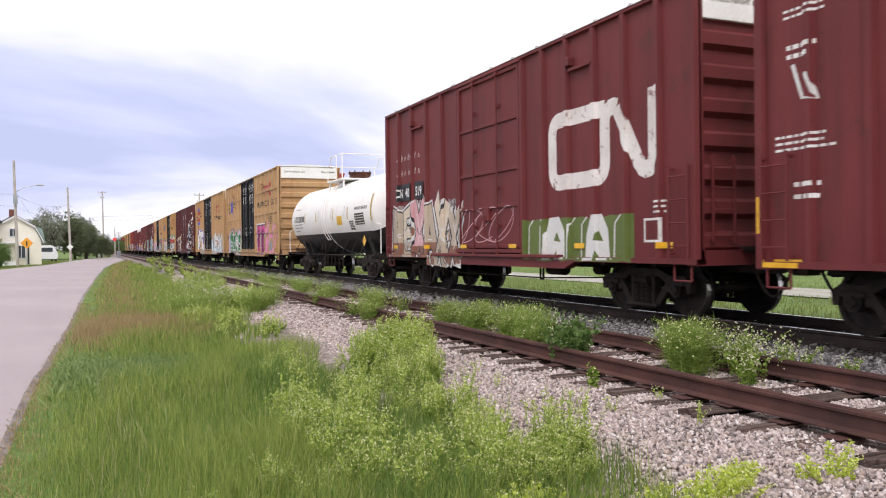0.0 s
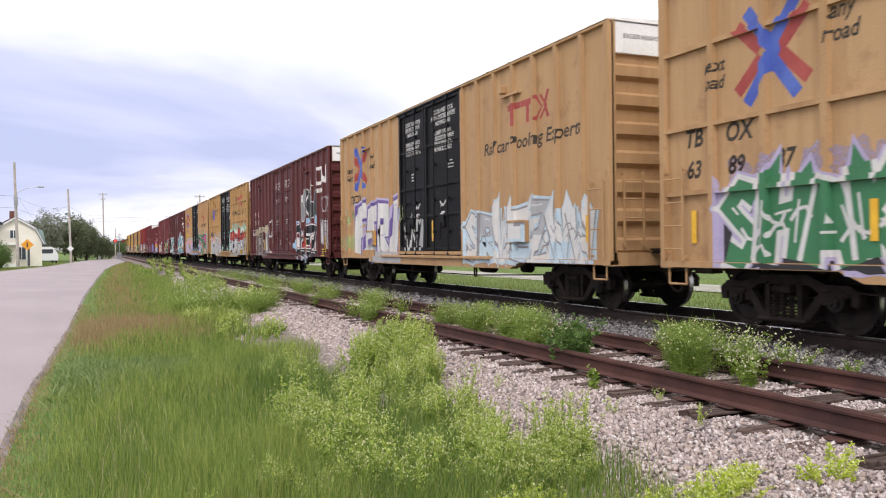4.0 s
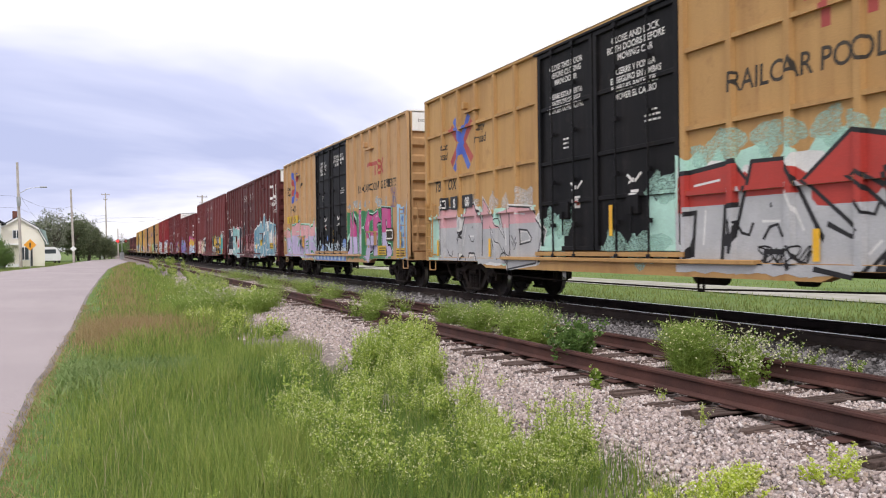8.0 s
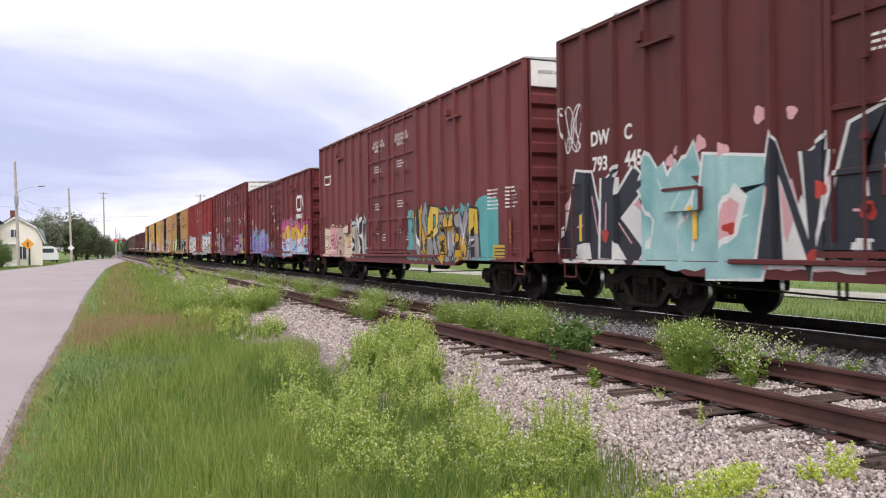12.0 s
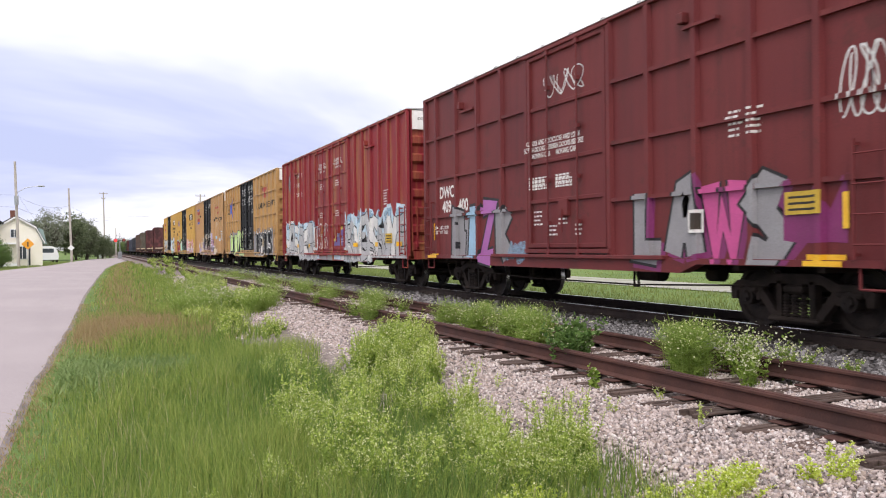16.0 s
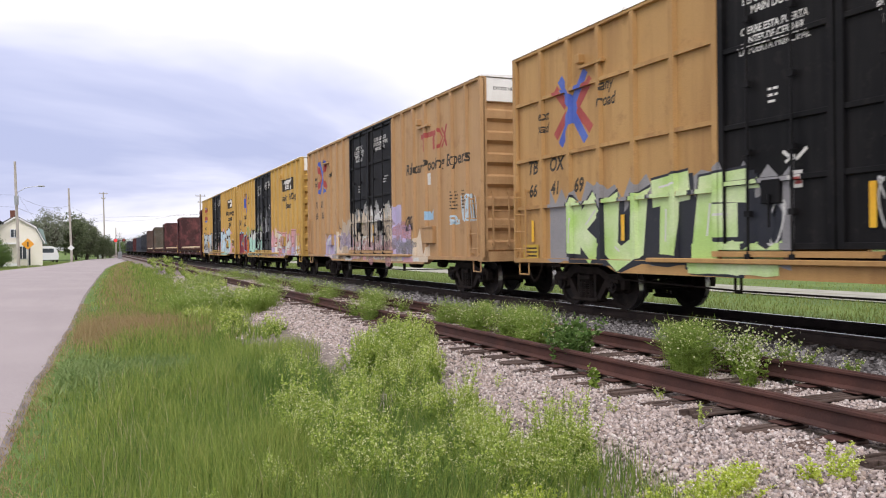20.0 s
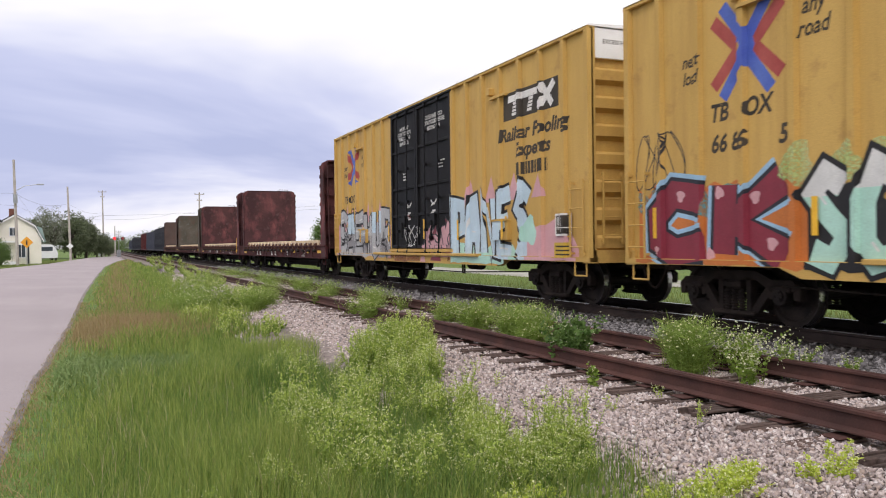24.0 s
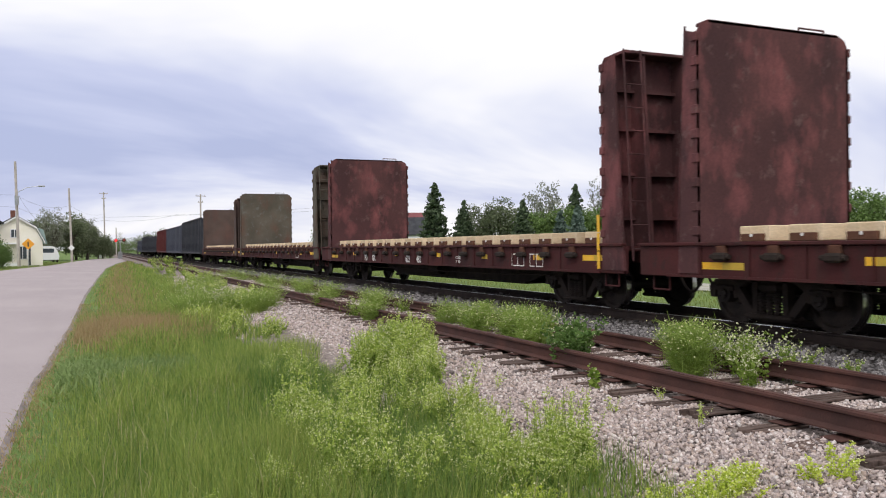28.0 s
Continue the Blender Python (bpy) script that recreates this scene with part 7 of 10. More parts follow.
def flat_car(label, near, far, paint, far_paint, top=4.5, number="", blocks=True, squares=(16.3,)):
    length = far - near
    h = length / 2
    car = thing("bulkhead_flatcar", label, "flatcar", pose(MAIN_X, (near + far) / 2, RAIL_Z), "bulkhead flatcars")
    for s in (-1, 1):
        b = Build()
        out = s * 1.58
        b.box(min(out, out - s * 0.10), max(out, out - s * 0.10), -h, h, 0.72, 1.20, bevel=0.015)
        part("side_sill", b, FLAT_RED, car)
        b = Build()
        b.box(min(out + s * 0.05, out - s * 0.05), max(out + s * 0.05, out - s * 0.05), -h, h, 1.202, 1.255, bevel=0.01)
        b.box(min(out + s * 0.035, out + s * 0.003), max(out + s * 0.035, out + s * 0.003), -h + 0.7, h - 0.7, 0.72, 0.76)
        part("sill_flange", b, FLAT_RED, car)
    b = Build()
    b.box(-1.52, 1.52, -h + 0.1, h - 0.1, 1.12, 1.20)
    part("deck", b, FLAT_RED, car)
    hanger = shared("stake_pocket", lambda: Build().box(-0.05, 0.0, -0.09, 0.09, 0.02, 0.15, bevel=0.01), [RUST])
    winch = shared("strap_winch", lambda: Build().box(-0.11, 0.0, -0.13, 0.13, -0.07, 0.05, bevel=0.03).tube((-0.06, -0.19, -0.01), (-0.06, 0.19, -0.01), 0.035, 8), [STEEL_DARK])
    web = shared("sill_web", lambda: Build().box(-0.02, 0.0, -0.012, 0.012, 0.0, 0.42), [FLAT_RED])
    k = -h + 1.6
    while k < h - 1.4:
        pocket = part("stake_pocket", hanger, None, car, where=pose(-1.583, k, 1.05))
        part("strap_winch", winch, None, pocket)
        part("sill_web", web, None, car, where=pose(-1.583, k + 0.46, 0.77))
        k += 0.98
    b = Build()
    # centre sill, deeper between the bogies
    for s in (-1, 1):
        b.prism([(-h, 0.66), (-h + 4.2, 0.66), (-h + 5.6, 0.33), (h - 5.6, 0.33), (h - 4.2, 0.66), (h, 0.66), (h, 1.12), (-h, 1.12)], "x", s * 0.36 - 0.02, s * 0.36 + 0.02)
    b.box(-0.42, 0.42, -h + 5.6, h - 5.6, 0.30, 0.34)
    for k in range(10):
        y = -h + 1.4 + k * (length - 2.8) / 9
        b.box(-1.45, 1.45, y - 0.05, y + 0.05, 0.80, 1.12)
    part("underframe", b, STEEL_DARK, car)
    b = Build()
    b.path([(-1.1, h - 3.2, 0.62), (-1.15, h - 6, 0.55), (-1.15, -h + 6, 0.55), (-1.1, -h + 3.2, 0.62)], 0.016, 6)
    b.tube((-0.7, 0.6, 0.58), (-0.7, -0.1, 0.58), 0.16, 12)
    part("brake_rod", b, STEEL_DARK, car)
    bulkhead(car, -h + 0.62, -1, paint, top, paint)
    bulkhead(car, h - 1.42, 1, far_paint, top, far_paint)
    if blocks:
        block = shared("timber_riser", lambda: Build().box(-1.45, 1.45, -0.27, 0.27, 0.0, 0.22, bevel=0.012), [TIMBER])
        cap = shared("riser_shoe", lambda: Build().box(-1.50, -1.453, -0.21, 0.21, 0.0, 0.11, bevel=0.008), [RUST])
        bolt = shared("shoe_bolt", lambda: Build().tube((-1.515, 0, 0.085), (-1.50, 0, 0.085), 0.022, 8), [LETTER_WHITE])
        y = h - 2.42
        rng = random.Random(int(near))
        while y > -h + 1.0:
            r = part("timber_riser", block, None, car, "pale timber load riser", where=pose(rng.uniform(-0.02, 0.02), y, 1.256, 0, 0, rng.uniform(-0.6, 0.6)))
            shoe = part("riser_shoe", cap, None, r)
            part("shoe_bolt", bolt, None, shoe)
            y -= 0.88
    for s in (-1, 1):
        bogie(car, s * (h - 2.3))
        part("stirrup", shared("stirrup:flat", stirrup_mesh, [FLAT_RED]), None, car, where=pose(-1.5, s * (h - 0.45), 0.50))
    couplers(car, h - 0.1)
    sheet = Sheet()
    if number:
        for words, u in zip(number, (5.78, 6.6, 9.73, 10.6)):
            sheet.begin("lettering", "white reporting number")
            sheet.words(words, u, 0.79, 0.27, LETTER_WHITE, bold=0.01, squeeze=0.85)
        sheet.begin("stencil", "white weight figures")
        sheet.words("184300\n79700", 13.3, 0.91, 0.11, LETTER_WHITE, bold=0.003, squeeze=0.9)
    for u, w, z in ((1.5, 0.85, 0.85), (4.3, 0.3, 0.95), (8.62, 0.27, 0.96), (11.9, 0.28, 0.95), (14.65, 0.3, 0.93), (17.1, 0.42, 0.93), (18.96, 0.73, 0.94)):
        sheet.begin("reflector", "yellow reflector")
        sheet.bar(u, u + w, z, z + 0.105, REFLECTOR)
        sheet.bar(u + w * 0.5, u + w, z, z + 0.105, STENCIL)
    for u in squares:
        sheet.begin("plate", "white outlined plate")
        for a, c, d, e in ((0, 0.55, 0, 0.022), (0, 0.55, 0.248, 0.27), (0, 0.022, 0.022, 0.248), (0.264, 0.286, 0.022, 0.248), (0.528, 0.55, 0.022, 0.248)):
            sheet.bar(u + a, u + c, 0.79 + d, 0.79 + e, LETTER_WHITE)
    sheet.lay(car, length, lambda u, z: 1.584, [])
    if len(squares) > 1:
        for k in range(3):
            part("reflector_strip", Build().box(-1.632, -1.617, -h + 0.66, -h + 0.73, 0.80 + 0.33 * k, 1.11 + 0.33 * k), REFLECTOR, car, "yellow reflector strip")
    return car


def gondola(label, near, far, paint, top=3.0, name="gondola", ribs=14, hopper=False):
    length = far - near
    h = length / 2
    car = thing(name, label, name, pose(MAIN_X, (near + far) / 2, RAIL_Z), "open freight cars")
    b = Build()
    for s in (-1, 1):
        b.box(min(s * 1.5, s * 1.44), max(s * 1.5, s * 1.44), -h, h, 0.85, top)
        b.box(-1.5, 1.5, min(s * h, s * (h - 0.06)), max(s * h, s * (h - 0.06)), 0.95, top)
    part("body", b, paint, car)
    b = Build()
    for s in (-1, 1):
        b.box(min(s * 1.6, s * 1.42), max(s * 1.6, s * 1.42), -h, h, top - 0.06, top + 0.06, bevel=0.02)
        b.box(min(s * 1.6, s * 1.5), max(s * 1.6, s * 1.5), -h, h, 0.80, 0.98)
    part("top_rail", b, paint, car)
    rib = shared("rib:%s:%.1f" % (paint.name, top), lambda: Build().box(-0.10, 0.0, -0.06, 0.06, 0.9, top, bevel=0.02), [paint])
    for k in range(ribs + 1):
        y = -h + 0.06 + k * (length - 0.12) / ribs
        part("rib", rib, None, car, where=pose(-1.5, y, 0))
    b = Build().box(-0.35, 0.35, -h, h, 0.65, 0.95)
    b.box(-1.45, 1.45, -h + 0.1, h - 0.1, 0.95, 1.05)
    part("underframe", b, STEEL_DARK, car)
    for s in (-1, 1):
        bogie(car, s * (h - 1.9))
        b = Build()
        b.add(rung_ladder_mesh(1.5, 0.44, 4).v, rung_ladder_mesh(1.5, 0.44, 4).f)
        part("side_ladder", b, paint, car, where=pose(-1.55, s * (h - 0.36), 0.95))
    couplers(car, h - 0.1)
    return car


# ---- lettering and graffiti on the cars ----
def spray(name, colour, rough=0.5):
    c = Vector(colour)
    return surface("spray_" + name, tuple(c * 0.88), tuple(c * 1.08), rough=rough, scale=1.6, grain=45, bump=0.04, wear=tuple(c * 0.7 + Vector((0.04, 0.03, 0.025))), wear_amount=0.35)


SP = {
    "white": spray("white", (0.66, 0.65, 0.63)), "silver": spray("silver", (0.44, 0.44, 0.45)), "grey": spray("grey", (0.28, 0.27, 0.28)), "dark": spray("dark", (0.035, 0.033, 0.036)),
    "black": spray("black", (0.016, 0.015, 0.017)), "navy": spray("navy", (0.022, 0.024, 0.034)), "blue": spray("blue", (0.13, 0.24, 0.55)), "sky": spray("sky", (0.32, 0.50, 0.66)),
    "pale_blue": spray("pale_blue", (0.50, 0.62, 0.70)), "teal": spray("teal", (0.10, 0.36, 0.36)), "mint": spray("mint", (0.42, 0.66, 0.56)), "lime": surface("spray_lime", (0.44, 0.64, 0.20), (0.66, 0.76, 0.46), rough=0.5, scale=1.3, grain=45, bump=0.04),
    "green": spray("green", (0.05, 0.20, 0.09)), "olive": spray("olive", (0.11, 0.15, 0.034)), "yellow": spray("yellow", (0.66, 0.46, 0.07)), "gold": spray("gold", (0.55, 0.32, 0.034)),
    "orange": spray("orange", (0.55, 0.17, 0.04)), "red": spray("red", (0.42, 0.045, 0.034)), "crimson": spray("crimson", (0.24, 0.03, 0.05)), "pink": spray("pink", (0.66, 0.26, 0.42)),
    "rose": spray("rose", (0.62, 0.34, 0.36)), "hot_pink": spray("hot_pink", (0.52, 0.08, 0.25)), "lilac": spray("lilac", (0.46, 0.40, 0.58)), "purple": spray("purple", (0.15, 0.10, 0.30)),
    "plum": spray("plum", (0.20, 0.03, 0.12)), "cream": spray("cream", (0.66, 0.55, 0.42)), "beige": spray("beige", (0.48, 0.39, 0.30)), "violet": surface("spray_violet", (0.13, 0.10, 0.30), (0.38, 0.33, 0.62), rough=0.5, scale=1.7, grain=45, bump=0.04),
    "taupe": spray("taupe", (0.15, 0.105, 0.095)), "sand": spray("sand", (0.40, 0.34, 0.24)), "rust": spray("rust", (0.27, 0.12, 0.075)), "steel": surface("spray_steel", (0.13, 0.26, 0.34), (0.24, 0.40, 0.46), rough=0.5, scale=1.1, grain=45, bump=0.04), "orchid": spray("orchid", (0.40, 0.13, 0.38)), "aqua": surface("spray_aqua", (0.17, 0.36, 0.37), (0.36, 0.55, 0.54), rough=0.5, scale=1.0, grain=45, bump=0.04),
}


def cloud(s, rng, u0, u1, z0, z1, colour, spiky=0.2, step=0.22, lift=None):
    """A sprayed ground with a ragged upper edge."""
    n = max(4, int((u1 - u0) / step))
    top = [(u0 + (u1 - u0) * k / n, z1 - spiky * (z1 - z0) * rng.random() * (1.5 if k % 2 else 0.4)) for k in range(n + 1)]
    low = [(u, z0 + 0.08 * (z1 - z0) * rng.random()) for u, _ in top]
    # quads between the ragged top and the foot, so that it cuts cleanly
    verts = top + low
    m = len(top)
    s.faces(verts, [(k, m + k, m + k + 1, k + 1) for k in range(m - 1)], SP[colour], lift)


def blob(s, u, z, r, colour, rng, flat=1.0, lift=None):
    pts = []
    ph = rng.random() * 6
    for k in range(18):
        w = 2 * math.pi * k / 18
        q = r * (1 + 0.16 * math.sin(3 * w + ph) + 0.08 * math.sin(5 * w + 2 * ph))
        pts.append((u + q * math.cos(w), z + q * flat * math.sin(w)))
    s.shape(pts, SP[colour], lift)


def mist(colour):
    """Thin overspray: specks of a colour with the ground showing between them."""
    name = "mist_" + colour
    if name in MATS:
        return MATS[name]
    base = SP[colour]
    m = base.copy()
    m.name = name
    n, link = m.node_tree.nodes, m.node_tree.links
    co = n.new("ShaderNodeTexCoord")
    specks = n.new("ShaderNodeTexNoise")
    specks.inputs["Scale"].default_value = 30
    specks.inputs["Detail"].default_value = 9
    specks.inputs["Roughness"].default_value = 0.72
    link.new(co.outputs["Object"], specks.inputs["Vector"])
    cut = n.new("ShaderNodeMapRange")
    cut.inputs[1].default_value, cut.inputs[2].default_value = 0.32, 0.68
    cut.inputs[4].default_value = 0.9
    link.new(specks.outputs["Fac"], cut.inputs[0])
    link.new(cut.outputs[0], n["Principled BSDF"].inputs["Alpha"])
    MATS[name] = m
    return m


def halo(s, rng, u0, u1, z, r, colour, count):
    for k in range(count):
        u, zz = u0 + (u1 - u0) * (k + rng.random()) / count, z + rng.uniform(-0.4, 0.4) * r
        ph, size = rng.random() * 6, r * rng.uniform(0.6, 1.3)
        pts = []
        for j in range(18):
            w = 2 * math.pi * j / 18
            q = size * (1 + 0.2 * math.sin(3 * w + ph) + 0.12 * math.sin(5 * w + 2 * ph))
            pts.append((u + q * math.cos(w), zz + q * math.sin(w)))
        s.shape(pts, mist(colour))


# the bones of block letters in a unit cell
GLYPHS = {
    "A": [[(0.02, 0), (0.40, 1.0), (0.62, 1.0), (0.98, 0)], [(0.22, 0.36), (0.80, 0.36)]],
    "B": [[(0.08, 0.02), (0.08, 0.98), (0.75, 0.92), (0.80, 0.62), (0.30, 0.52)], [(0.25, 0.52), (0.95, 0.40), (0.88, 0.04), (0.08, 0.02)]],
    "C": [[(0.95, 0.86), (0.40, 1.0), (0.06, 0.66), (0.08, 0.22), (0.40, 0.0), (0.96, 0.14)]],
    "D": [[(0.10, 0.0), (0.10, 1.0), (0.65, 0.94), (0.95, 0.55), (0.80, 0.12), (0.10, 0.0)]],
    "E": [[(0.95, 1.0), (0.12, 0.94), (0.06, 0.06), (0.95, 0.0)], [(0.10, 0.52), (0.78, 0.54)]],
    "F": [[(0.12, 0.0), (0.10, 0.92), (0.98, 1.0)], [(0.10, 0.52), (0.75, 0.56)]],
    "G": [[(0.92, 0.94), (0.30, 1.0), (0.05, 0.55), (0.25, 0.04), (0.90, 0.06), (0.92, 0.48), (0.50, 0.46)]],
    "H": [[(0.10, 0.0), (0.12, 1.0)], [(0.88, 0.0), (0.90, 1.0)], [(0.10, 0.46), (0.90, 0.56)]],
    "I": [[(0.45, 0.0), (0.55, 1.0)], [(0.20, 0.98), (0.85, 1.0)]],
    "K": [[(0.12, 0.0), (0.10, 1.0)], [(0.92, 1.0), (0.22, 0.48), (0.98, 0.0)]],
    "L": [[(0.14, 1.0), (0.10, 0.06), (0.95, 0.02)]],
    "M": [[(0.04, 0.0), (0.12, 1.0), (0.50, 0.40), (0.88, 1.0), (0.98, 0.0)]],
    "N": [[(0.06, 0.0), (0.10, 1.0), (0.88, 0.04), (0.92, 1.0)]],
    "O": [[(0.30, 0.02), (0.06, 0.36), (0.14, 0.88), (0.60, 1.0), (0.94, 0.62), (0.82, 0.10), (0.30, 0.02)]],
    "P": [[(0.12, 0.0), (0.08, 0.98), (0.85, 0.94), (0.88, 0.50), (0.14, 0.42)]],
    "R": [[(0.10, 0.0), (0.08, 0.98), (0.82, 0.94), (0.82, 0.56), (0.20, 0.46), (0.96, 0.0)]],
    "S": [[(0.92, 0.86), (0.45, 1.0), (0.10, 0.76), (0.45, 0.54), (0.90, 0.30), (0.55, 0.0), (0.05, 0.12)]],
    "T": [[(0.50, 0.0), (0.52, 0.95)], [(0.0, 0.92), (1.0, 1.0)]],
    "U": [[(0.08, 1.0), (0.10, 0.16), (0.45, 0.0), (0.90, 0.14), (0.92, 1.0)]],
    "W": [[(0.02, 1.0), (0.22, 0.02), (0.50, 0.62), (0.78, 0.02), (0.98, 1.0)]],
    "X": [[(0.05, 1.0), (0.95, 0.0)], [(0.95, 1.0), (0.05, 0.0)]],
    "Y": [[(0.05, 1.0), (0.48, 0.45), (0.50, 0.0)], [(0.95, 1.0), (0.48, 0.45)]],
    "Z": [[(0.05, 0.98), (0.92, 1.0), (0.08, 0.02), (0.96, 0.0)]],
}


def bar_path(points, width, flare=1.0):
    """A thick mitred line: its two edges."""
    n = len(points)
    left, right = [], []
    closed = points[0] == points[-1] and n > 3
    for k, p in enumerate(points):
        a = points[k - 1] if k else (points[-2] if closed else None)
        c = points[k + 1] if k < n - 1 else (points[1] if closed else None)
        dirs = []
        for q, r in ((a, p), (p, c)):
            if q is not None and r is not None:
                d = math.hypot(r[0] - q[0], r[1] - q[1]) or 1.0
                dirs.append(((r[0] - q[0]) / d, (r[1] - q[1]) / d))
        du, dz = sum(d[0] for d in dirs), sum(d[1] for d in dirs)
        m = math.hypot(du, dz) or 1.0
        du, dz = du / m, dz / m
        bend = 1.0
        if len(dirs) == 2:
            bend = min(1.55, 1.0 / max(0.35, du * dirs[0][0] + dz * dirs[0][1]))
        w = width / 2 * bend * (flare if len(dirs) == 1 else 1.0)
        left.append((p[0] - dz * w, p[1] + du * w))
        right.append((p[0] + dz * w, p[1] - du * w))
    return left, right


def clip(poly, cut, above):
    """The part of a flat outline above or below a level."""
    out = []
    for p, q in zip(poly, poly[1:] + poly[:1]):
        inside_p, inside_q = (p[1] >= cut) == above, (q[1] >= cut) == above
        if inside_p:
            out.append(p)
        if inside_p != inside_q:
            t = (cut - p[1]) / (q[1] - p[1])
            out.append((p[0] + t * (q[0] - p[0]), cut))
    return out


def block_word(s, word, u0, u1, z0, z1, fills, line, rng, thick=0.34, edge=0.05, rim=None, rim_size=0.07, low=None, split=0.5, flare=1.15, tumble=0.05, lean=0.0, shadow=None, shine=None, spike=0.0, uneven=0.1, overlap=1.12):
    """Sprayed block letters: an outer rim, a thrown shade, a dark line and a fill that changes colour part way up."""
    n = len(word)
    cell = (u1 - u0) / n
    h = z1 - z0
    made = []
    for k, ch in enumerate(word):
        wide = cell * overlap * rng.uniform(0.92, 1.06)
        t = min(thick * wide, 0.30 * h)
        a = u0 + cell * (k + 0.5) - wide / 2
        tall = h * (1 - uneven * rng.random())
        foot = z0 + 0.25 * uneven * h * rng.random()
        tilt = rng.uniform(-tumble, tumble) * tall + lean * tall
        paths = []
        for bones in GLYPHS[ch]:
            pts = []
            for x, y in bones:
                jx, jy = (0.0, 0.0) if bones[0] == bones[-1] else (rng.uniform(-0.035, 0.035), rng.uniform(-0.03, 0.03))
                uu = a + t * 0.5 + (wide - t) * (x + jx) + tilt * (y - 0.4)
                pts.append((uu, foot + t * 0.42 + (tall - t * 0.84) * (y + jy)))
            paths.append(pts)
        made.append((paths, t, k))
    grown = lambda p, w: bar_path(p, w, flare)

    def lay(points, width, material, off=(0.0, 0.0)):
        left, right = grown(points, width)
        m = len(points)
        move = lambda q: (q[0] + off[0], max(z0 - 0.1, q[1] + off[1]))
        s.faces([move(q) for q in left + right], [(i, i + 1, m + i + 1, m + i) for i in range(m - 1)], material)

    for paths, t, k in made:
        for p in paths:
            if rim:
                lay(p, t + 2 * edge + 2 * rim_size, SP[rim])
    for paths, t, k in made:
        for p in paths:
            if shadow:
                lay(p, t + 2 * edge, SP[shadow], (0.11, -0.08))
    for paths, t, k in made:
        tips = []
        if spike:
            for p in paths:
                for end, nxt in ((p[0], p[1]), (p[-1], p[-2])):
                    if end[1] > z0 + 0.7 * h and p[0] != p[-1] and rng.random() < 0.75:
                        d = rng.uniform(-0.5, 0.9) * t
                        tips.append(((end[0] - t * 0.5, end[1] - 0.05), (end[0] + t * 0.5, end[1] - 0.05), (end[0] + d, end[1] + spike * rng.uniform(0.5, 1.2))))
        for x, y, z in tips:
            s.shape([(x[0] - edge, x[1]), (y[0] + edge, y[1]), (z[0], z[1] + edge * 1.6)], SP[rim or line])
        for p in paths:
            lay(p, t + 2 * edge, SP[line])
        top = SP[fills[k % len(fills)]]
        for x, y, z in tips:
            s.shape([x, y, z], top)
        base = SP[low[k % len(low)]] if low else top
        cut = z0 + h * split + 0.06 * h * math.sin(k * 2.1)
        for p in paths:
            left, right = grown(p, t)
            s.level += 1
            lift = s.lift()
            for i in range(len(p) - 1):
                quad = [left[i], left[i + 1], right[i + 1], right[i]]
                if not low:
                    s.shape(quad, top, lift)
                    continue
                for part_of, m in ((clip(quad, cut, True), top), (clip(quad, cut, False), base)):
                    if len(part_of) > 2:
                        s.shape(part_of, m, lift)
        if shine:
            for p in paths:
                i = rng.randrange(len(p) - 1)
                (au, az), (bu, bz) = p[i], p[i + 1]
                d = math.hypot(bu - au, bz - az) or 1.0
                ou, oz = -(bz - az) / d * t * 0.22, (bu - au) / d * t * 0.22
                s.stroke([(au + (bu - au) * q + ou, az + (bz - az) * q + oz) for q in (0.2, 0.45, 0.7)], 0.035, SP[shine])


def letters(s, word, u0, u1, z0, z1, fills, outline, rng, fat=0.11, rim=0.10, lean=0.0, tumble=7.0, shadow=None, shine=None, split=None):
    """Fat sprayed letters side by side."""
    both = split and len(fills) > 1
    block_word(s, word, u0, u1, z0, z1, fills[:1] if both else fills, outline, rng, 0.30 + fat * 0.35, rim * 0.75, None, 0.0, fills[1:] if both else None, split or 0.5, 1.12, tumble / 130, lean, shadow, shine)


def ribbon_points(rng, u, z0, z1, width):
    """The spine of one interlocking letter stroke."""
    h = z1 - z0
    pts = [(u + rng.uniform(-0.3, 0.3) * width, z0 + rng.uniform(0.0, 0.15) * h)]
    for k in range(rng.choice((2, 3, 3))):
        last = pts[-1]
        pts.append((min(u + width, max(u - width, last[0] + rng.uniform(-0.9, 0.9) * width)), z0 + h * rng.uniform(0.1, 1.0)))
    pts.append((pts[-1][0] + rng.uniform(-0.5, 0.8) * width, z0 + h * rng.uniform(0.55, 1.02)))
    return pts


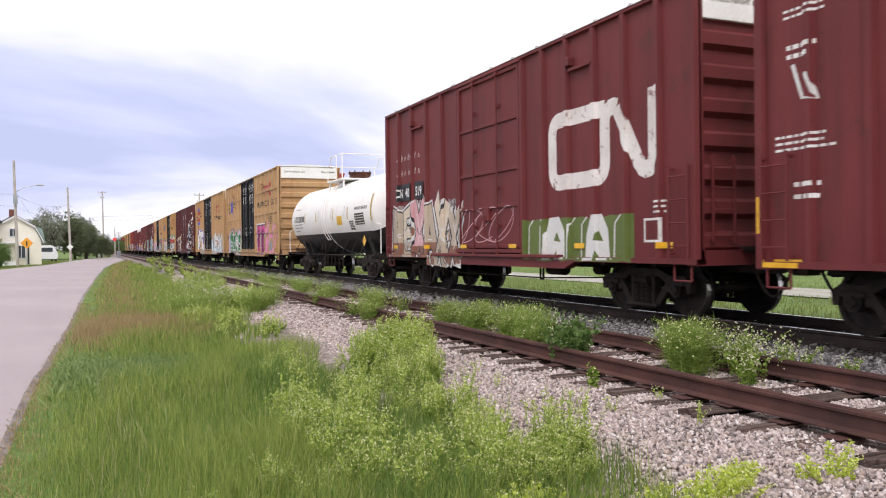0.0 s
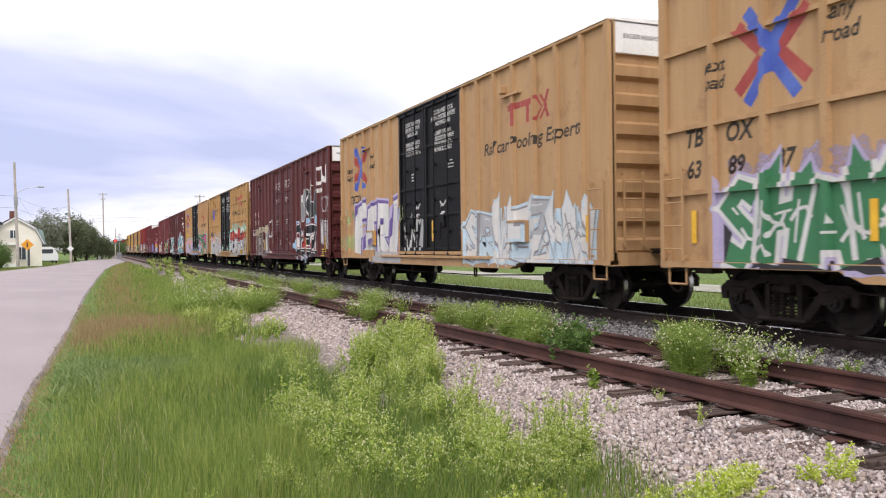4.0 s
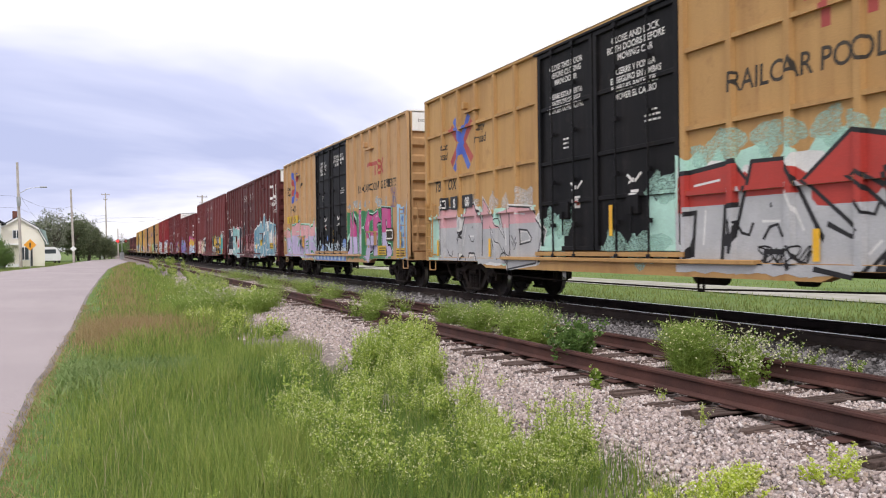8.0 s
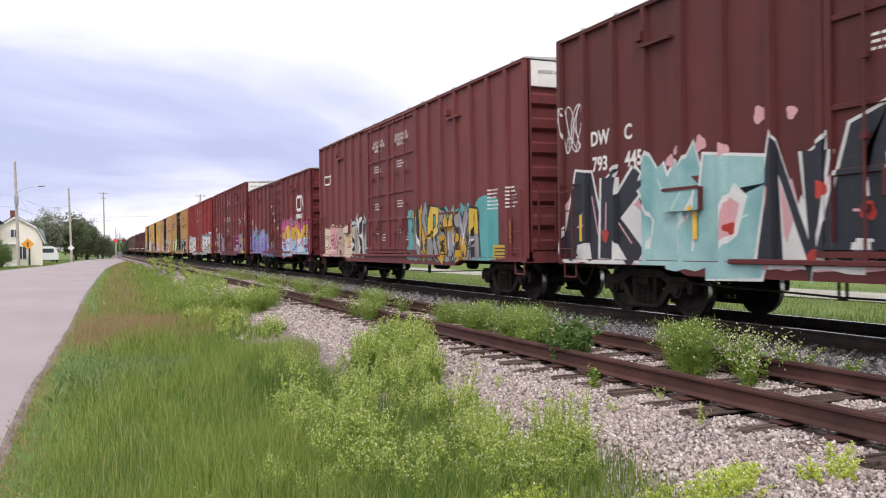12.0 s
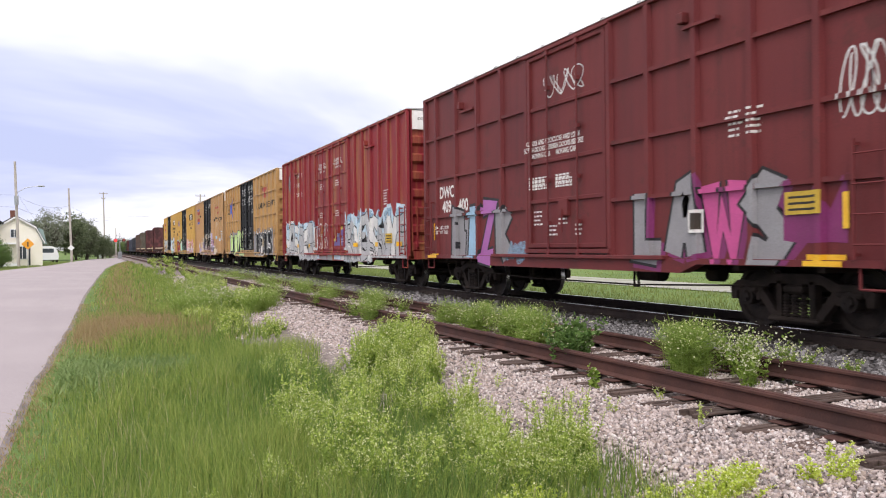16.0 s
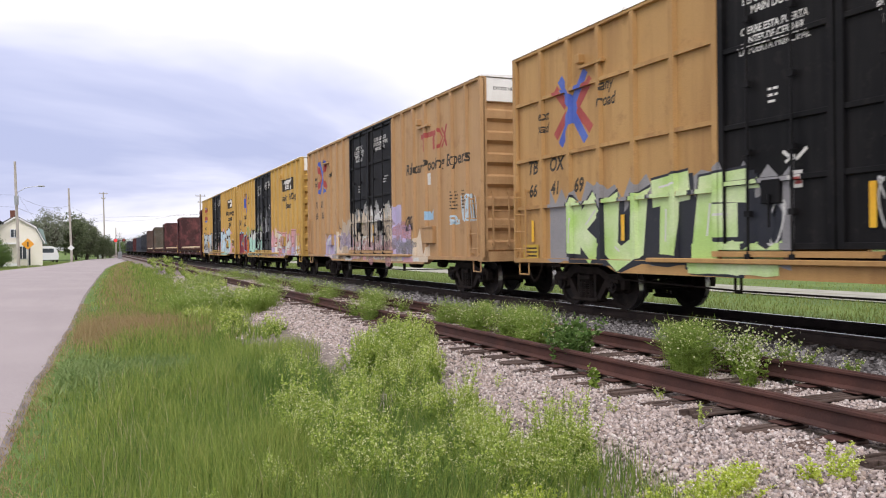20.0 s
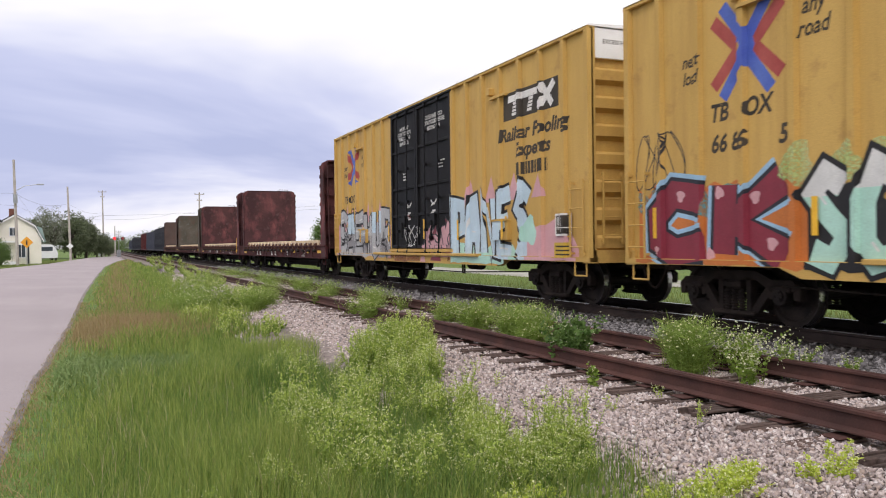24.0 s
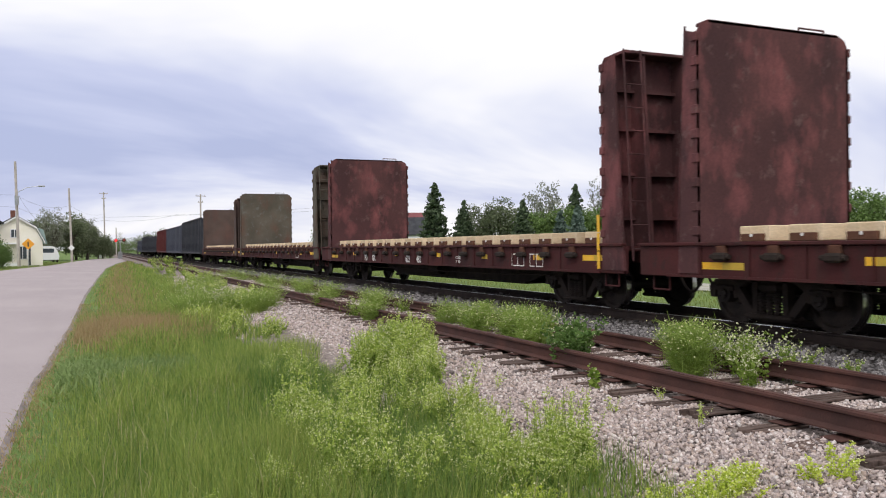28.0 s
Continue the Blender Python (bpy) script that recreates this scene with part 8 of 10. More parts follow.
def wildstyle(s, u0, u1, z0, z1, fills, outline, rng, strokes=None, thick=0.24, accents=(), rim=0.055):
    """Interlocking angular letter forms too tangled to read: thick bent bars with a rim, arrows and shards."""
    n = strokes or int((u1 - u0) / 0.42)
    for k in range(n):
        u = u0 + (u1 - u0) * (k + 0.5) / n
        pts = ribbon_points(rng, u, z0 + thick * 0.4, z1 - thick * 0.45, 0.5)
        pts = [(min(u1 - thick / 2, max(u0 + thick / 2, a)), c) for a, c in pts]
        w = thick * rng.uniform(0.75, 1.3)
        s.stroke(pts, w + 2 * rim, SP[outline])
        s.stroke(pts, w, SP[fills[rng.randrange(len(fills))]])
        if rng.random() < 0.55:
            a, c = pts[-1]
            d = rng.choice((-1, 1))
            tip = (a + d * 0.16, min(z1 + 0.12, c + 0.34))
            s.shape([(a - 0.15, c - 0.02), (a + 0.15, c - 0.02), tip], SP[outline])
            s.shape([(a - 0.10, c), (a + 0.10, c), (tip[0], tip[1] - 0.06)], SP[fills[rng.randrange(len(fills))]])
        if accents and rng.random() < 0.8:
            a, c = pts[1]
            s.stroke([(a - 0.15, c - 0.1), (a, c + 0.06), (a + 0.17, c + 0.02)], 0.045, SP[accents[rng.randrange(len(accents))]])


def piece(s, rng, u0, u1, z0, z1, fills, line, rim=None, low=None, split=0.45, cells=5, peak=0.3, width=0.06, shine="white", rim_size=0.09, wedges=2, word="", back=None, spike=0.0):
    """A solid sprayed piece: tangled letters that touch over a ragged ground of their own colours."""
    h = z1 - z0
    word = word or "".join(rng.choice("AEKRSXNZBW") for _ in range(cells))
    ground = (low or fills)
    if rim:
        cloud(s, rng, u0 - 0.05, u1 + 0.05, z0 - 0.02, z1 - 0.12 * h, rim, 0.3)
    m = len(word)
    for k in range(m):
        a, c = u0 + (u1 - u0) * k / m, u0 + (u1 - u0) * (k + 1) / m
        cloud(s, rng, a, c, z0, z0 + h * rng.uniform(0.62, 0.82), back or ground[k % len(ground)], 0.3)
    # dark wedges and stray lines behind the letters
    for k in range(m * wedges):
        u, z = u0 + (u1 - u0) * (k + rng.random()) / (m * wedges), z0 + h * rng.uniform(0.1, 0.75)
        r = h * rng.uniform(0.05, 0.12)
        s.shape([(u - r, z - r * rng.uniform(0.2, 1.2)), (u + r * rng.uniform(0.4, 1.2), z - r * 0.5), (u + r * rng.uniform(-0.3, 0.9), z + r * rng.uniform(1.0, 2.4))], SP[line])
    block_word(s, word, u0, u1, z0, z1, fills, line, rng, 0.27, width * 0.75, rim, rim_size * 0.6, low, split, 1.3, 0.10, 0.0, None, shine, spike or peak * 0.9, peak * 0.8, 1.22)
    for k in range(m * 2):
        u, z = u0 + (u1 - u0) * rng.random(), z0 + h * rng.uniform(0.08, 0.6)
        d = rng.choice((-1, 1)) * h
        s.stroke([(u, z), (u + 0.12, z + d * 0.10), (u + 0.26, z + d * 0.12), (u + 0.34, z + d * 0.02)], width * 0.6, SP[line])


def tag(s, u0, u1, z0, z1, colour, rng, width=0.035, loops=4):
    """A quick hand scrawl."""
    for j in range(loops):
        c = u0 + (u1 - u0) * (j + 0.5) / loops
        r = (u1 - u0) / loops * 0.8
        a, b = rng.uniform(1, 3), rng.uniform(0, 6)
        pts = [(c + r * math.sin(a * k * 0.17 + b), z0 + (z1 - z0) * (0.5 + 0.5 * math.sin(k * 0.28 + b * 2))) for k in range(rng.randint(20, 32))]
        s.stroke(pts, width * 0.8, SP[colour])


def reflectors(s, length, z=1.25, tall=0.45, count=5, wide=0.10):
    for k in range(count):
        u = 0.75 + (length - 1.5) * k / (count - 1)
        if length > 15 and 6.1 < u < 10.9:
            continue
        s.begin("reflector", "yellow reflector strip")
        s.bar(u - wide / 2, u + wide / 2, z, z + tall, REFLECTOR, 0.034)


def cross_logo(s, u, z, size):
    """Two bent arrows that cross, red and blue."""
    s.begin("logo", "red and blue crossed-arrow emblem")
    for e in (-1, 1):
        for d in (-1, 1):
            s.stroke([(u + e * 0.56 * size, z + d * 0.42 * size), (u + e * 0.13 * size, z + d * 0.02 * size)], 0.17 * size, SIGN_RED)
            s.stroke([(u + e * 0.40 * size, z + d * 0.58 * size), (u + e * 0.02 * size, z + d * 0.10 * size)], 0.17 * size, SIGN_BLUE)
    s.stroke([(u - 0.06 * size, z - 0.22 * size), (u + 0.05 * size, z), (u - 0.02 * size, z + 0.22 * size)], 0.19 * size, SIGN_BLUE)


def slogan_cross(s, u, z, size, words=True):
    cross_logo(s, u, z, size)
    if words:
        s.begin("lettering", "black slanted lettering")
        s.words("next\nload", u - 0.98 * size, z - 0.06 * size, 0.24 * size, LETTER_BLACK, 0.006, 0.25, 0.85)
        s.words("any\nroad", u + 1.0 * size, z + 0.16 * size, 0.27 * size, LETTER_BLACK, 0.006, 0.25, 0.85)


def red_logo(s, u, z, size):
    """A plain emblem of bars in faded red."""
    s.begin("logo", "faded red angular emblem")
    for k in range(2):
        a = u + k * 1.02 * size
        s.bar(a, a + 1.0 * size, z + 0.62 * size, z + 0.85 * size, SIGN_RED)
        s.bar(a + 0.40 * size, a + 0.62 * size, z, z + 0.62 * size, SIGN_RED)
    a = u + 2.15 * size
    for k in range(2):
        o = a + 0.30 * size * k
        s.stroke([(o, z + 0.85 * size), (o + 0.42 * size, z + 0.42 * size), (o, z)], 0.13 * size, SIGN_RED)
    s.stroke([(a + 0.85 * size, z + 0.95 * size), (a + 0.60 * size, z + 0.45 * size), (a + 0.85 * size, z)], 0.16 * size, SIGN_RED)


def black_logo(s, u, z, size):
    s.begin("logo", "black board with a white slanted emblem")
    s.bar(u, u + 2.9 * size, z, z + 0.75 * size, LETTER_BLACK)
    for k in range(2):
        a = u + (0.25 + 0.85 * k) * size
        s.shape([(a, z + 0.48 * size), (a + 0.85 * size, z + 0.48 * size), (a + 0.88 * size, z + 0.66 * size), (a + 0.03, z + 0.66 * size)], LETTER_WHITE)
        s.shape([(a + 0.22 * size, z + 0.1 * size), (a + 0.46 * size, z + 0.1 * size), (a + 0.56 * size, z + 0.47 * size), (a + 0.32 * size, z + 0.47 * size)], LETTER_WHITE)
        for j in range(3):
            s.bar(a + 0.15 * size, a + 0.8 * size, z + (0.18 + 0.09 * j) * size, z + (0.205 + 0.09 * j) * size, LETTER_BLACK)
    a = u + 2.0 * size
    s.stroke([(a, z + 0.1 * size), (a + 0.7 * size, z + 0.66 * size)], 0.2 * size, LETTER_WHITE)
    s.stroke([(a + 0.1 * size, z + 0.66 * size), (a + 0.6 * size, z + 0.1 * size)], 0.2 * size, LETTER_WHITE)


def ribbon_logo(s, u, z, size, thick=0.2, wide=1.0, material=None):
    """A continuous white ribbon bent through two letters' outlines."""
    s.begin("logo", "white bent-ribbon emblem")
    m = material or LETTER_WHITE
    arc = lambda cx, cz, r, a0, a1: [(cx + r * math.cos(radians(a)), cz + r * math.sin(radians(a))) for a in np.linspace(a0, a1, 6)]
    w, h, r = 0.72 * size * wide, 1.0 * size, 0.2 * size
    first = [(u + w, z + h)] + arc(u + r, z + h - r, r, 90, 180) + arc(u + r, z + r, r, 180, 270) + arc(u + w - r, z + r, r, 270, 360)
    first += arc(u + w + r, z + h - r, r, 180, 60)
    second = [first[-1], (u + 1.55 * w, z + 0.12 * h)] + arc(u + 1.55 * w + 0.16 * size, z + r * 0.9, r * 0.8, 200, 360) + [(u + 1.55 * w + 0.32 * size, z + 1.12 * h)]
    s.stroke(first, thick * size, m)
    s.stroke(second, thick * size, m)


def number(s, left, right, u, z, material=None, size=0.36, gap=1.0, slant=0.2):
    s.begin("lettering", "stencilled reporting number")
    m = material or LETTER_BLACK
    s.words(left, u, z, size, m, 0.011, slant, 0.9)
    if right:
        s.begin("lettering", "stencilled reporting number")
        s.words(right, u + gap, z, size, m, 0.011, slant, 0.9)


def data_bars(s, u, z, rows, wide, material, columns=1, gap=0.5, tall=0.035, step=0.085):
    s.begin("stencil", "small stencilled data too fine to read")
    rng = random.Random(int(u * 100))
    for c in range(columns):
        for k in range(rows):
            a = u + c * gap
            w = wide * rng.uniform(0.6, 1.0)
            b = a
            while b < a + w:
                q = rng.uniform(0.05, 0.13)
                s.bar(b, min(b + q, a + w), z - k * step, z - k * step + tall, material)
                b += q + 0.03


def door_notes(s, d0, d1, spanish=True):
    m = d0 + (d1 - d0) * 0.23
    r = d0 + (d1 - d0) * 0.73
    if spanish:
        s.begin("door_notice", "white stencilled door notice")
        s.words("CLOSE THIS DOOR\nBEFORE CLOSING\nMAIN DOOR", m, 4.72, 0.155, LETTER_WHITE, 0.003, 0, 0.9)
        s.begin("door_notice", "white stencilled door notice")
        s.words("CIERRE ESTA PUERTA\nANTES DE CERRAR\nLA PUERTA PRINCIPAL", m, 4.15, 0.145, LETTER_WHITE, 0.003, 0, 0.85)
        s.begin("door_notice", "white stencilled door notice")
        s.words("CLOSE AND LOCK\nBOTH DOORS BEFORE\nMOVING CAR", r, 4.78, 0.165, LETTER_WHITE, 0.003, 0, 0.95)
        s.begin("door_notice", "white stencilled door notice")
        s.words("CIERRE Y PONGA\nEL SEGURO EN AMBAS\nPUERTAS ANTES DE\nMOVER EL CARRO", r, 4.22, 0.155, LETTER_WHITE, 0.003, 0, 0.9)
    else:
        s.begin("door_notice", "white stencilled door notice")
        s.words("IMPORTANT\nCLOSE THIS DOOR\nBEFORE CLOSING\nMAIN DOOR", m, 4.60, 0.15, LETTER_WHITE, 0.003, 0, 0.85)
        s.begin("door_notice", "white stencilled door notice")
        s.words("CLOSE AND LOCK\nBOTH DOORS BEFORE\nMOVING CAR", r, 4.66, 0.16, LETTER_WHITE, 0.003, 0, 0.9)
    data_bars(s, r + 0.25, 3.45, 3, 0.55, LETTER_WHITE)
    data_bars(s, m - 0.1, 3.3, 3, 0.25, LETTER_WHITE)
    for u in (m + 0.35, r - 0.05):
        s.begin("door_label", "small white and red labels")
        s.bar(u - 0.1, u + 0.12, 1.95, 2.18, LETTER_WHITE)
        s.bar(u + 0.0, u + 0.11, 2.0, 2.09, SIGN_RED)
        s.stroke([(u - 0.2, 2.45), (u - 0.02, 2.32)], 0.05, LETTER_WHITE)
        s.stroke([(u + 0.02, 2.32), (u + 0.2, 2.46)], 0.05, LETTER_WHITE)
        s.stroke([(u - 0.16, 2.30), (u + 0.0, 2.38)], 0.04, LETTER_WHITE)
    s.begin("reflector", "yellow reflector strip")
    s.bar(r - 0.75, r - 0.65, 1.4, 1.95, REFLECTOR, 0.034)


def dark_door_notes(s, d0, d1, z=4.4):
    for u in (d0 + (d1 - d0) * 0.24, d0 + (d1 - d0) * 0.72):
        s.begin("door_notice", "white stencilled door notice")
        s.words("CLOSE AND LOCK\nBOTH DOORS BEFORE\nMOVING CAR", u, z, 0.14, LETTER_WHITE, 0.003, 0, 0.85)
        data_bars(s, u - 0.4, z - 0.75, 3, 0.7, LETTER_WHITE)
        data_bars(s, u - 0.4, 2.6, 3, 0.7, LETTER_WHITE)
        data_bars(s, u - 0.3, 1.9, 4, 0.35, LETTER_WHITE)
        data_bars(s, u + 0.3, 1.6, 3, 0.35, LETTER_WHITE)


def sill_paint(s, rng, u0, u1, z0, z1, colours, label):
    """Broken patches of paint along the sill, with bare steel between."""
    s.begin("sill_paint", label)
    u = u0
    while u < u1:
        w = rng.uniform(0.25, 1.1)
        low = z0 + rng.uniform(0.0, 0.06)
        high = z1 - rng.uniform(0.0, 0.08)
        s.shape([(u, low), (min(u1, u + w), low + rng.uniform(-0.02, 0.03)), (min(u1, u + w - 0.05), high), (u + 0.06, high + rng.uniform(-0.04, 0.02))], SP[colours[rng.randrange(len(colours))]] if rng.random() < 0.6 else mist(colours[0]))
        u += w + (rng.uniform(0.05, 0.4) if rng.random() < 0.45 else 0.0)


def plates(s, u, z=0.95):
    s.begin("plate", "yellow consolidated stencil plate")
    s.bar(u, u + 0.62, z, z + 0.3, STENCIL, 0.034)
    for k in range(3):
        s.bar(u + 0.06, u + 0.56, z + 0.05 + 0.08 * k, z + 0.08 + 0.08 * k, LETTER_BLACK, 0.036)


def paint(s, label, over=False):
    s.begin("graffiti", label, over)


def marks_first(s, length, d0, d1):
    s.begin("stencil", "faded white stencilled notices")
    s.words("WARNING", 3.4, 2.1, 0.22, LETTER_WHITE, 0.003)
    s.words("SAFETY FIRST", 3.3, 3.05, 0.2, LETTER_WHITE, 0.003)
    data_bars(s, 0.45, 4.25, 2, 0.9, LETTER_WHITE)
    data_bars(s, 0.5, 3.75, 2, 0.6, LETTER_WHITE, tall=0.06, step=0.12)
    data_bars(s, 0.3, 2.6, 3, 1.0, LETTER_WHITE)
    data_bars(s, 0.6, 1.95, 2, 0.6, LETTER_WHITE, tall=0.06, step=0.16)
    data_bars(s, 2.6, 4.2, 9, 1.4, LETTER_WHITE, tall=0.06, step=0.13)
    data_bars(s, 2.6, 2.7, 9, 1.4, LETTER_WHITE, tall=0.06, step=0.13)
    paint(s, "white chalk scrawl")
    s.stroke([(0.6, 3.55), (0.75, 3.1), (1.0, 3.05), (0.85, 3.4)], 0.06, SP["white"])
    s.begin("reflector", "yellow reflector strip")
    s.bar(0.12, 0.72, 0.88, 1.0, REFLECTOR)
    s.bar(0.02, 0.10, 1.35, 1.85, REFLECTOR)


def marks_red(s, length, d0, d1):
    rng = random.Random(101)
    ribbon_logo(s, 9.85, 2.44, 1.22, 0.25, 2.05, PEELED_WHITE)
    s.begin("lettering", "white numerals on black patches")
    for words, u in (("CN", 1.18), ("406", 1.85), ("519", 2.65)):
        s.bar(u - 0.31, u + 0.33, 2.55, 3.04, SP["black"], 0.034)
        s.words(words, u, 2.66, 0.36, LETTER_WHITE, 0.006, 0, 0.85, lift=0.036)
    for z in (3.73, 3.29):
        s.begin("lettering", "flaked white bars of an owner's name")
        for k in range(7):
            s.stroke([(0.96 + 0.27 * k, z), (1.0 + 0.27 * k, z + 0.12 + 0.08 * (k % 2)), (1.06 + 0.27 * k, z + 0.05 * (k % 3))], 0.028, LETTER_WHITE)
    paint(s, "beige and brown tangled graffiti with white rims")
    halo(s, rng, 0.9, 5.3, 2.3, 0.14, "white", 9)
    piece(s, rng, 0.55, 5.5, 0.66, 2.5, ("beige", "cream", "rose", "beige", "cream"), "dark", "white", ("rust", "beige", "rust"), 0.36, 6, 0.3, 0.055, "white", 0.08, 3)
    paint(s, "green ground with two white letters")
    cloud(s, rng, 8.7, 12.48, 0.88, 1.76, "olive", 0.05)
    s.bar(8.95, 11.5, 0.56, 0.86, SP["olive"])
    s.shape([(9.55, 0.58), (10.5, 0.60), (10.4, 0.84), (9.5, 0.84)], SP["white"])
    for a, c in ((9.5, 10.32), (10.98, 11.78)):
        s.shape([(a, 0.92), (c, 0.94), (c - 0.06, 1.5), (c - 0.25, 1.78), (a + 0.2, 1.76), (a + 0.05, 1.4)], SP["white"])
        s.shape([(a + 0.32, 0.93), (c - 0.34, 0.93), (c - 0.38, 1.12)], SP["olive"])
        s.shape([(a + 0.36, 1.3), (c - 0.2, 1.28), (c - 0.35, 1.48)], SP["olive"])
    for a in (8.85, 9.3, 10.45, 10.85, 11.9):
        s.stroke([(a, 0.95), (a + 0.03, 1.6), (a + 0.2, 1.74)], 0.035, SP["white"])
    tag(s, 5.0, 8.0, 1.3, 2.1, "rose", rng, 0.03, 4)
    reflectors(s, length, 1.15, 0.1, 6, 0.34)
    data_bars(s, 13.0, 1.9, 3, 0.5, LETTER_WHITE)
    s.begin("plate", "small outlined service plate")
    s.bar(12.75, 13.25, 1.25, 1.65, LETTER_WHITE)
    s.bar(12.79, 13.21, 1.29, 1.61, OXIDE)


def marks_grid_a(s, length, d0, d1):
    rng = random.Random(102)
    slogan_cross(s, 2.28, 3.84, 1.12)
    number(s, "TB", "OX", 0.72, 2.72, None, 0.38, 0.93)
    number(s, "63", "89", 0.72, 2.25, None, 0.36, 0.88)
    number(s, "87", "", 2.48, 2.25, None, 0.36)
    red_logo(s, 12.97, 3.95, 0.66)
    s.begin("lettering", "black slogan lettering")
    s.words("RAILCAR POOLING EXPERTS", 14.0, 3.42, 0.42, LETTER_BLACK, 0.006, 0.05, 0.92, fit=4.75)
    door_notes(s, d0, d1, True)
    paint(s, "white and green spiky graffiti")
    halo(s, rng, 1.6, 5.6, 2.25, 0.2, "lilac", 12)
    cloud(s, rng, 1.2, 5.95, 0.8, 2.35, "lilac", 0.3)
    piece(s, rng, 1.35, 5.85, 0.84, 2.3, ("green",), "white", "lilac", None, 0.6, 5, 0.3, 0.09, "white", 0.06, 2, "SHAKES", "dark", 0.25)
    paint(s, "purple block letters with a pale rim")
    for a in (11.0, 12.2):
        for grow, c in ((0.13, "white"), (0.06, "dark"), (0.0, "hot_pink")):
            s.bar(a - grow, a + 1.15 + grow, 2.0 - grow, 2.42 + grow, SP[c])
            s.shape([(a + 0.35 - grow, 0.82), (a + 0.72 + grow, 0.82), (a + 0.80 + grow, 2.05), (a + 0.42 - grow, 2.05)], SP[c])
            s.bar(a + 0.0 - grow, a + 0.45 + grow, 1.32 - grow, 1.68 + grow, SP[c])
        s.shape([(a + 0.42, 0.82), (a + 0.66, 0.82), (a + 0.74, 2.2), (a + 0.46, 2.2)], SP["plum"])
    paint(s, "bright pink broad scrawl")
    cloud(s, rng, 14.3, 15.1, 1.0, 1.8, "grey", 0.3)
    for ch, a, z, w, hh in (("A", 13.75, 0.95, 0.95, 1.55), ("C", 14.6, 0.95, 0.75, 0.9), ("S", 15.2, 0.98, 0.95, 1.45), ("O", 16.0, 0.9, 0.7, 1.0)):
        for bones in GLYPHS[ch]:
            pts = [(a + w * x, z + hh * y) for x, y in bones]
            left, right = bar_path(pts, 0.19, 1.1)
            s.faces(left + right, [(i, i + 1, len(pts) + i + 1, len(pts) + i) for i in range(len(pts) - 1)], SP["pink"])
    for u, z in ((14.55, 2.2), (15.55, 2.35), (15.75, 2.4), (13.9, 2.1)):
        blob(s, u, z, 0.17, "pink", rng, 1.2)
    tag(s, 13.25, 13.75, 1.7, 2.7, "dark", rng, 0.025, 2)
    reflectors(s, length, 1.25, 0.5, 6, 0.11)
    data_bars(s, 14.1, 2.8, 5, 0.45, LETTER_BLACK, 2, 0.8)
    plates(s, 16.1, 0.95)


def marks_white(s, length, d0, d1):
    rng = random.Random(103)
    slogan_cross(s, 2.25, 3.95, 1.2)
    number(s, "TB", "OX", 1.25, 2.78, None, 0.40, 0.72)
    number(s, "6613", "82", 1.5, 2.30, None, 0.36, 1.3)
    red_logo(s, 13.0, 3.85, 0.58)
    s.begin("lettering", "black slogan lettering")
    s.words("Railcar Pooling Experts", 13.9, 3.35, 0.40, LETTER_BLACK, 0.006, 0.15, 0.9, fit=4.2)
    door_notes(s, d0, d1, True)
    paint(s, "pale yellow green sprayed blobs")
    halo(s, rng, 0.3, 6.2, 2.3, 0.22, "lime", 13)
    halo(s, rng, 0.3, 3.0, 1.4, 0.24, "lime", 7)
    halo(s, rng, 0.3, 6.2, 2.55, 0.16, "cream", 7)
    paint(s, "white bubble letters with purple rims", True)
    block_word(s, "FERI", 1.75, 6.2, 0.82, 2.75, ("white",), "purple", rng, 0.36, 0.10, "lilac", 0.07, None, 0.5, 1.1, 0.05, 0.1, None, "lilac", 0.0, 0.12, 1.15)
    cloud(s, rng, 2.6, 6.3, 0.76, 1.12, "silver", 0.1)
    paint(s, "white dripping letters")
    cloud(s, rng, 10.7, 16.4, 0.8, 1.9, "pale_blue", 0.6)
    piece(s, rng, 10.8, 16.3, 0.82, 2.25, ("white", "silver", "white"), "grey", "pale_blue", ("white", "pale_blue"), 0.4, 7, 0.45, 0.05)
    paint(s, "white letters over the doors")
    wildstyle(s, 6.4, 8.0, 0.95, 2.2, ("white", "silver"), "dark", rng, 4, 0.15)
    reflectors(s, length, 1.3, 0.5, 6, 0.11)
    s.begin("plate", "plain tan patch plate")
    s.bar(2.55, 3.7, 0.79, 1.16, YELLOW_TAN, 0.034)


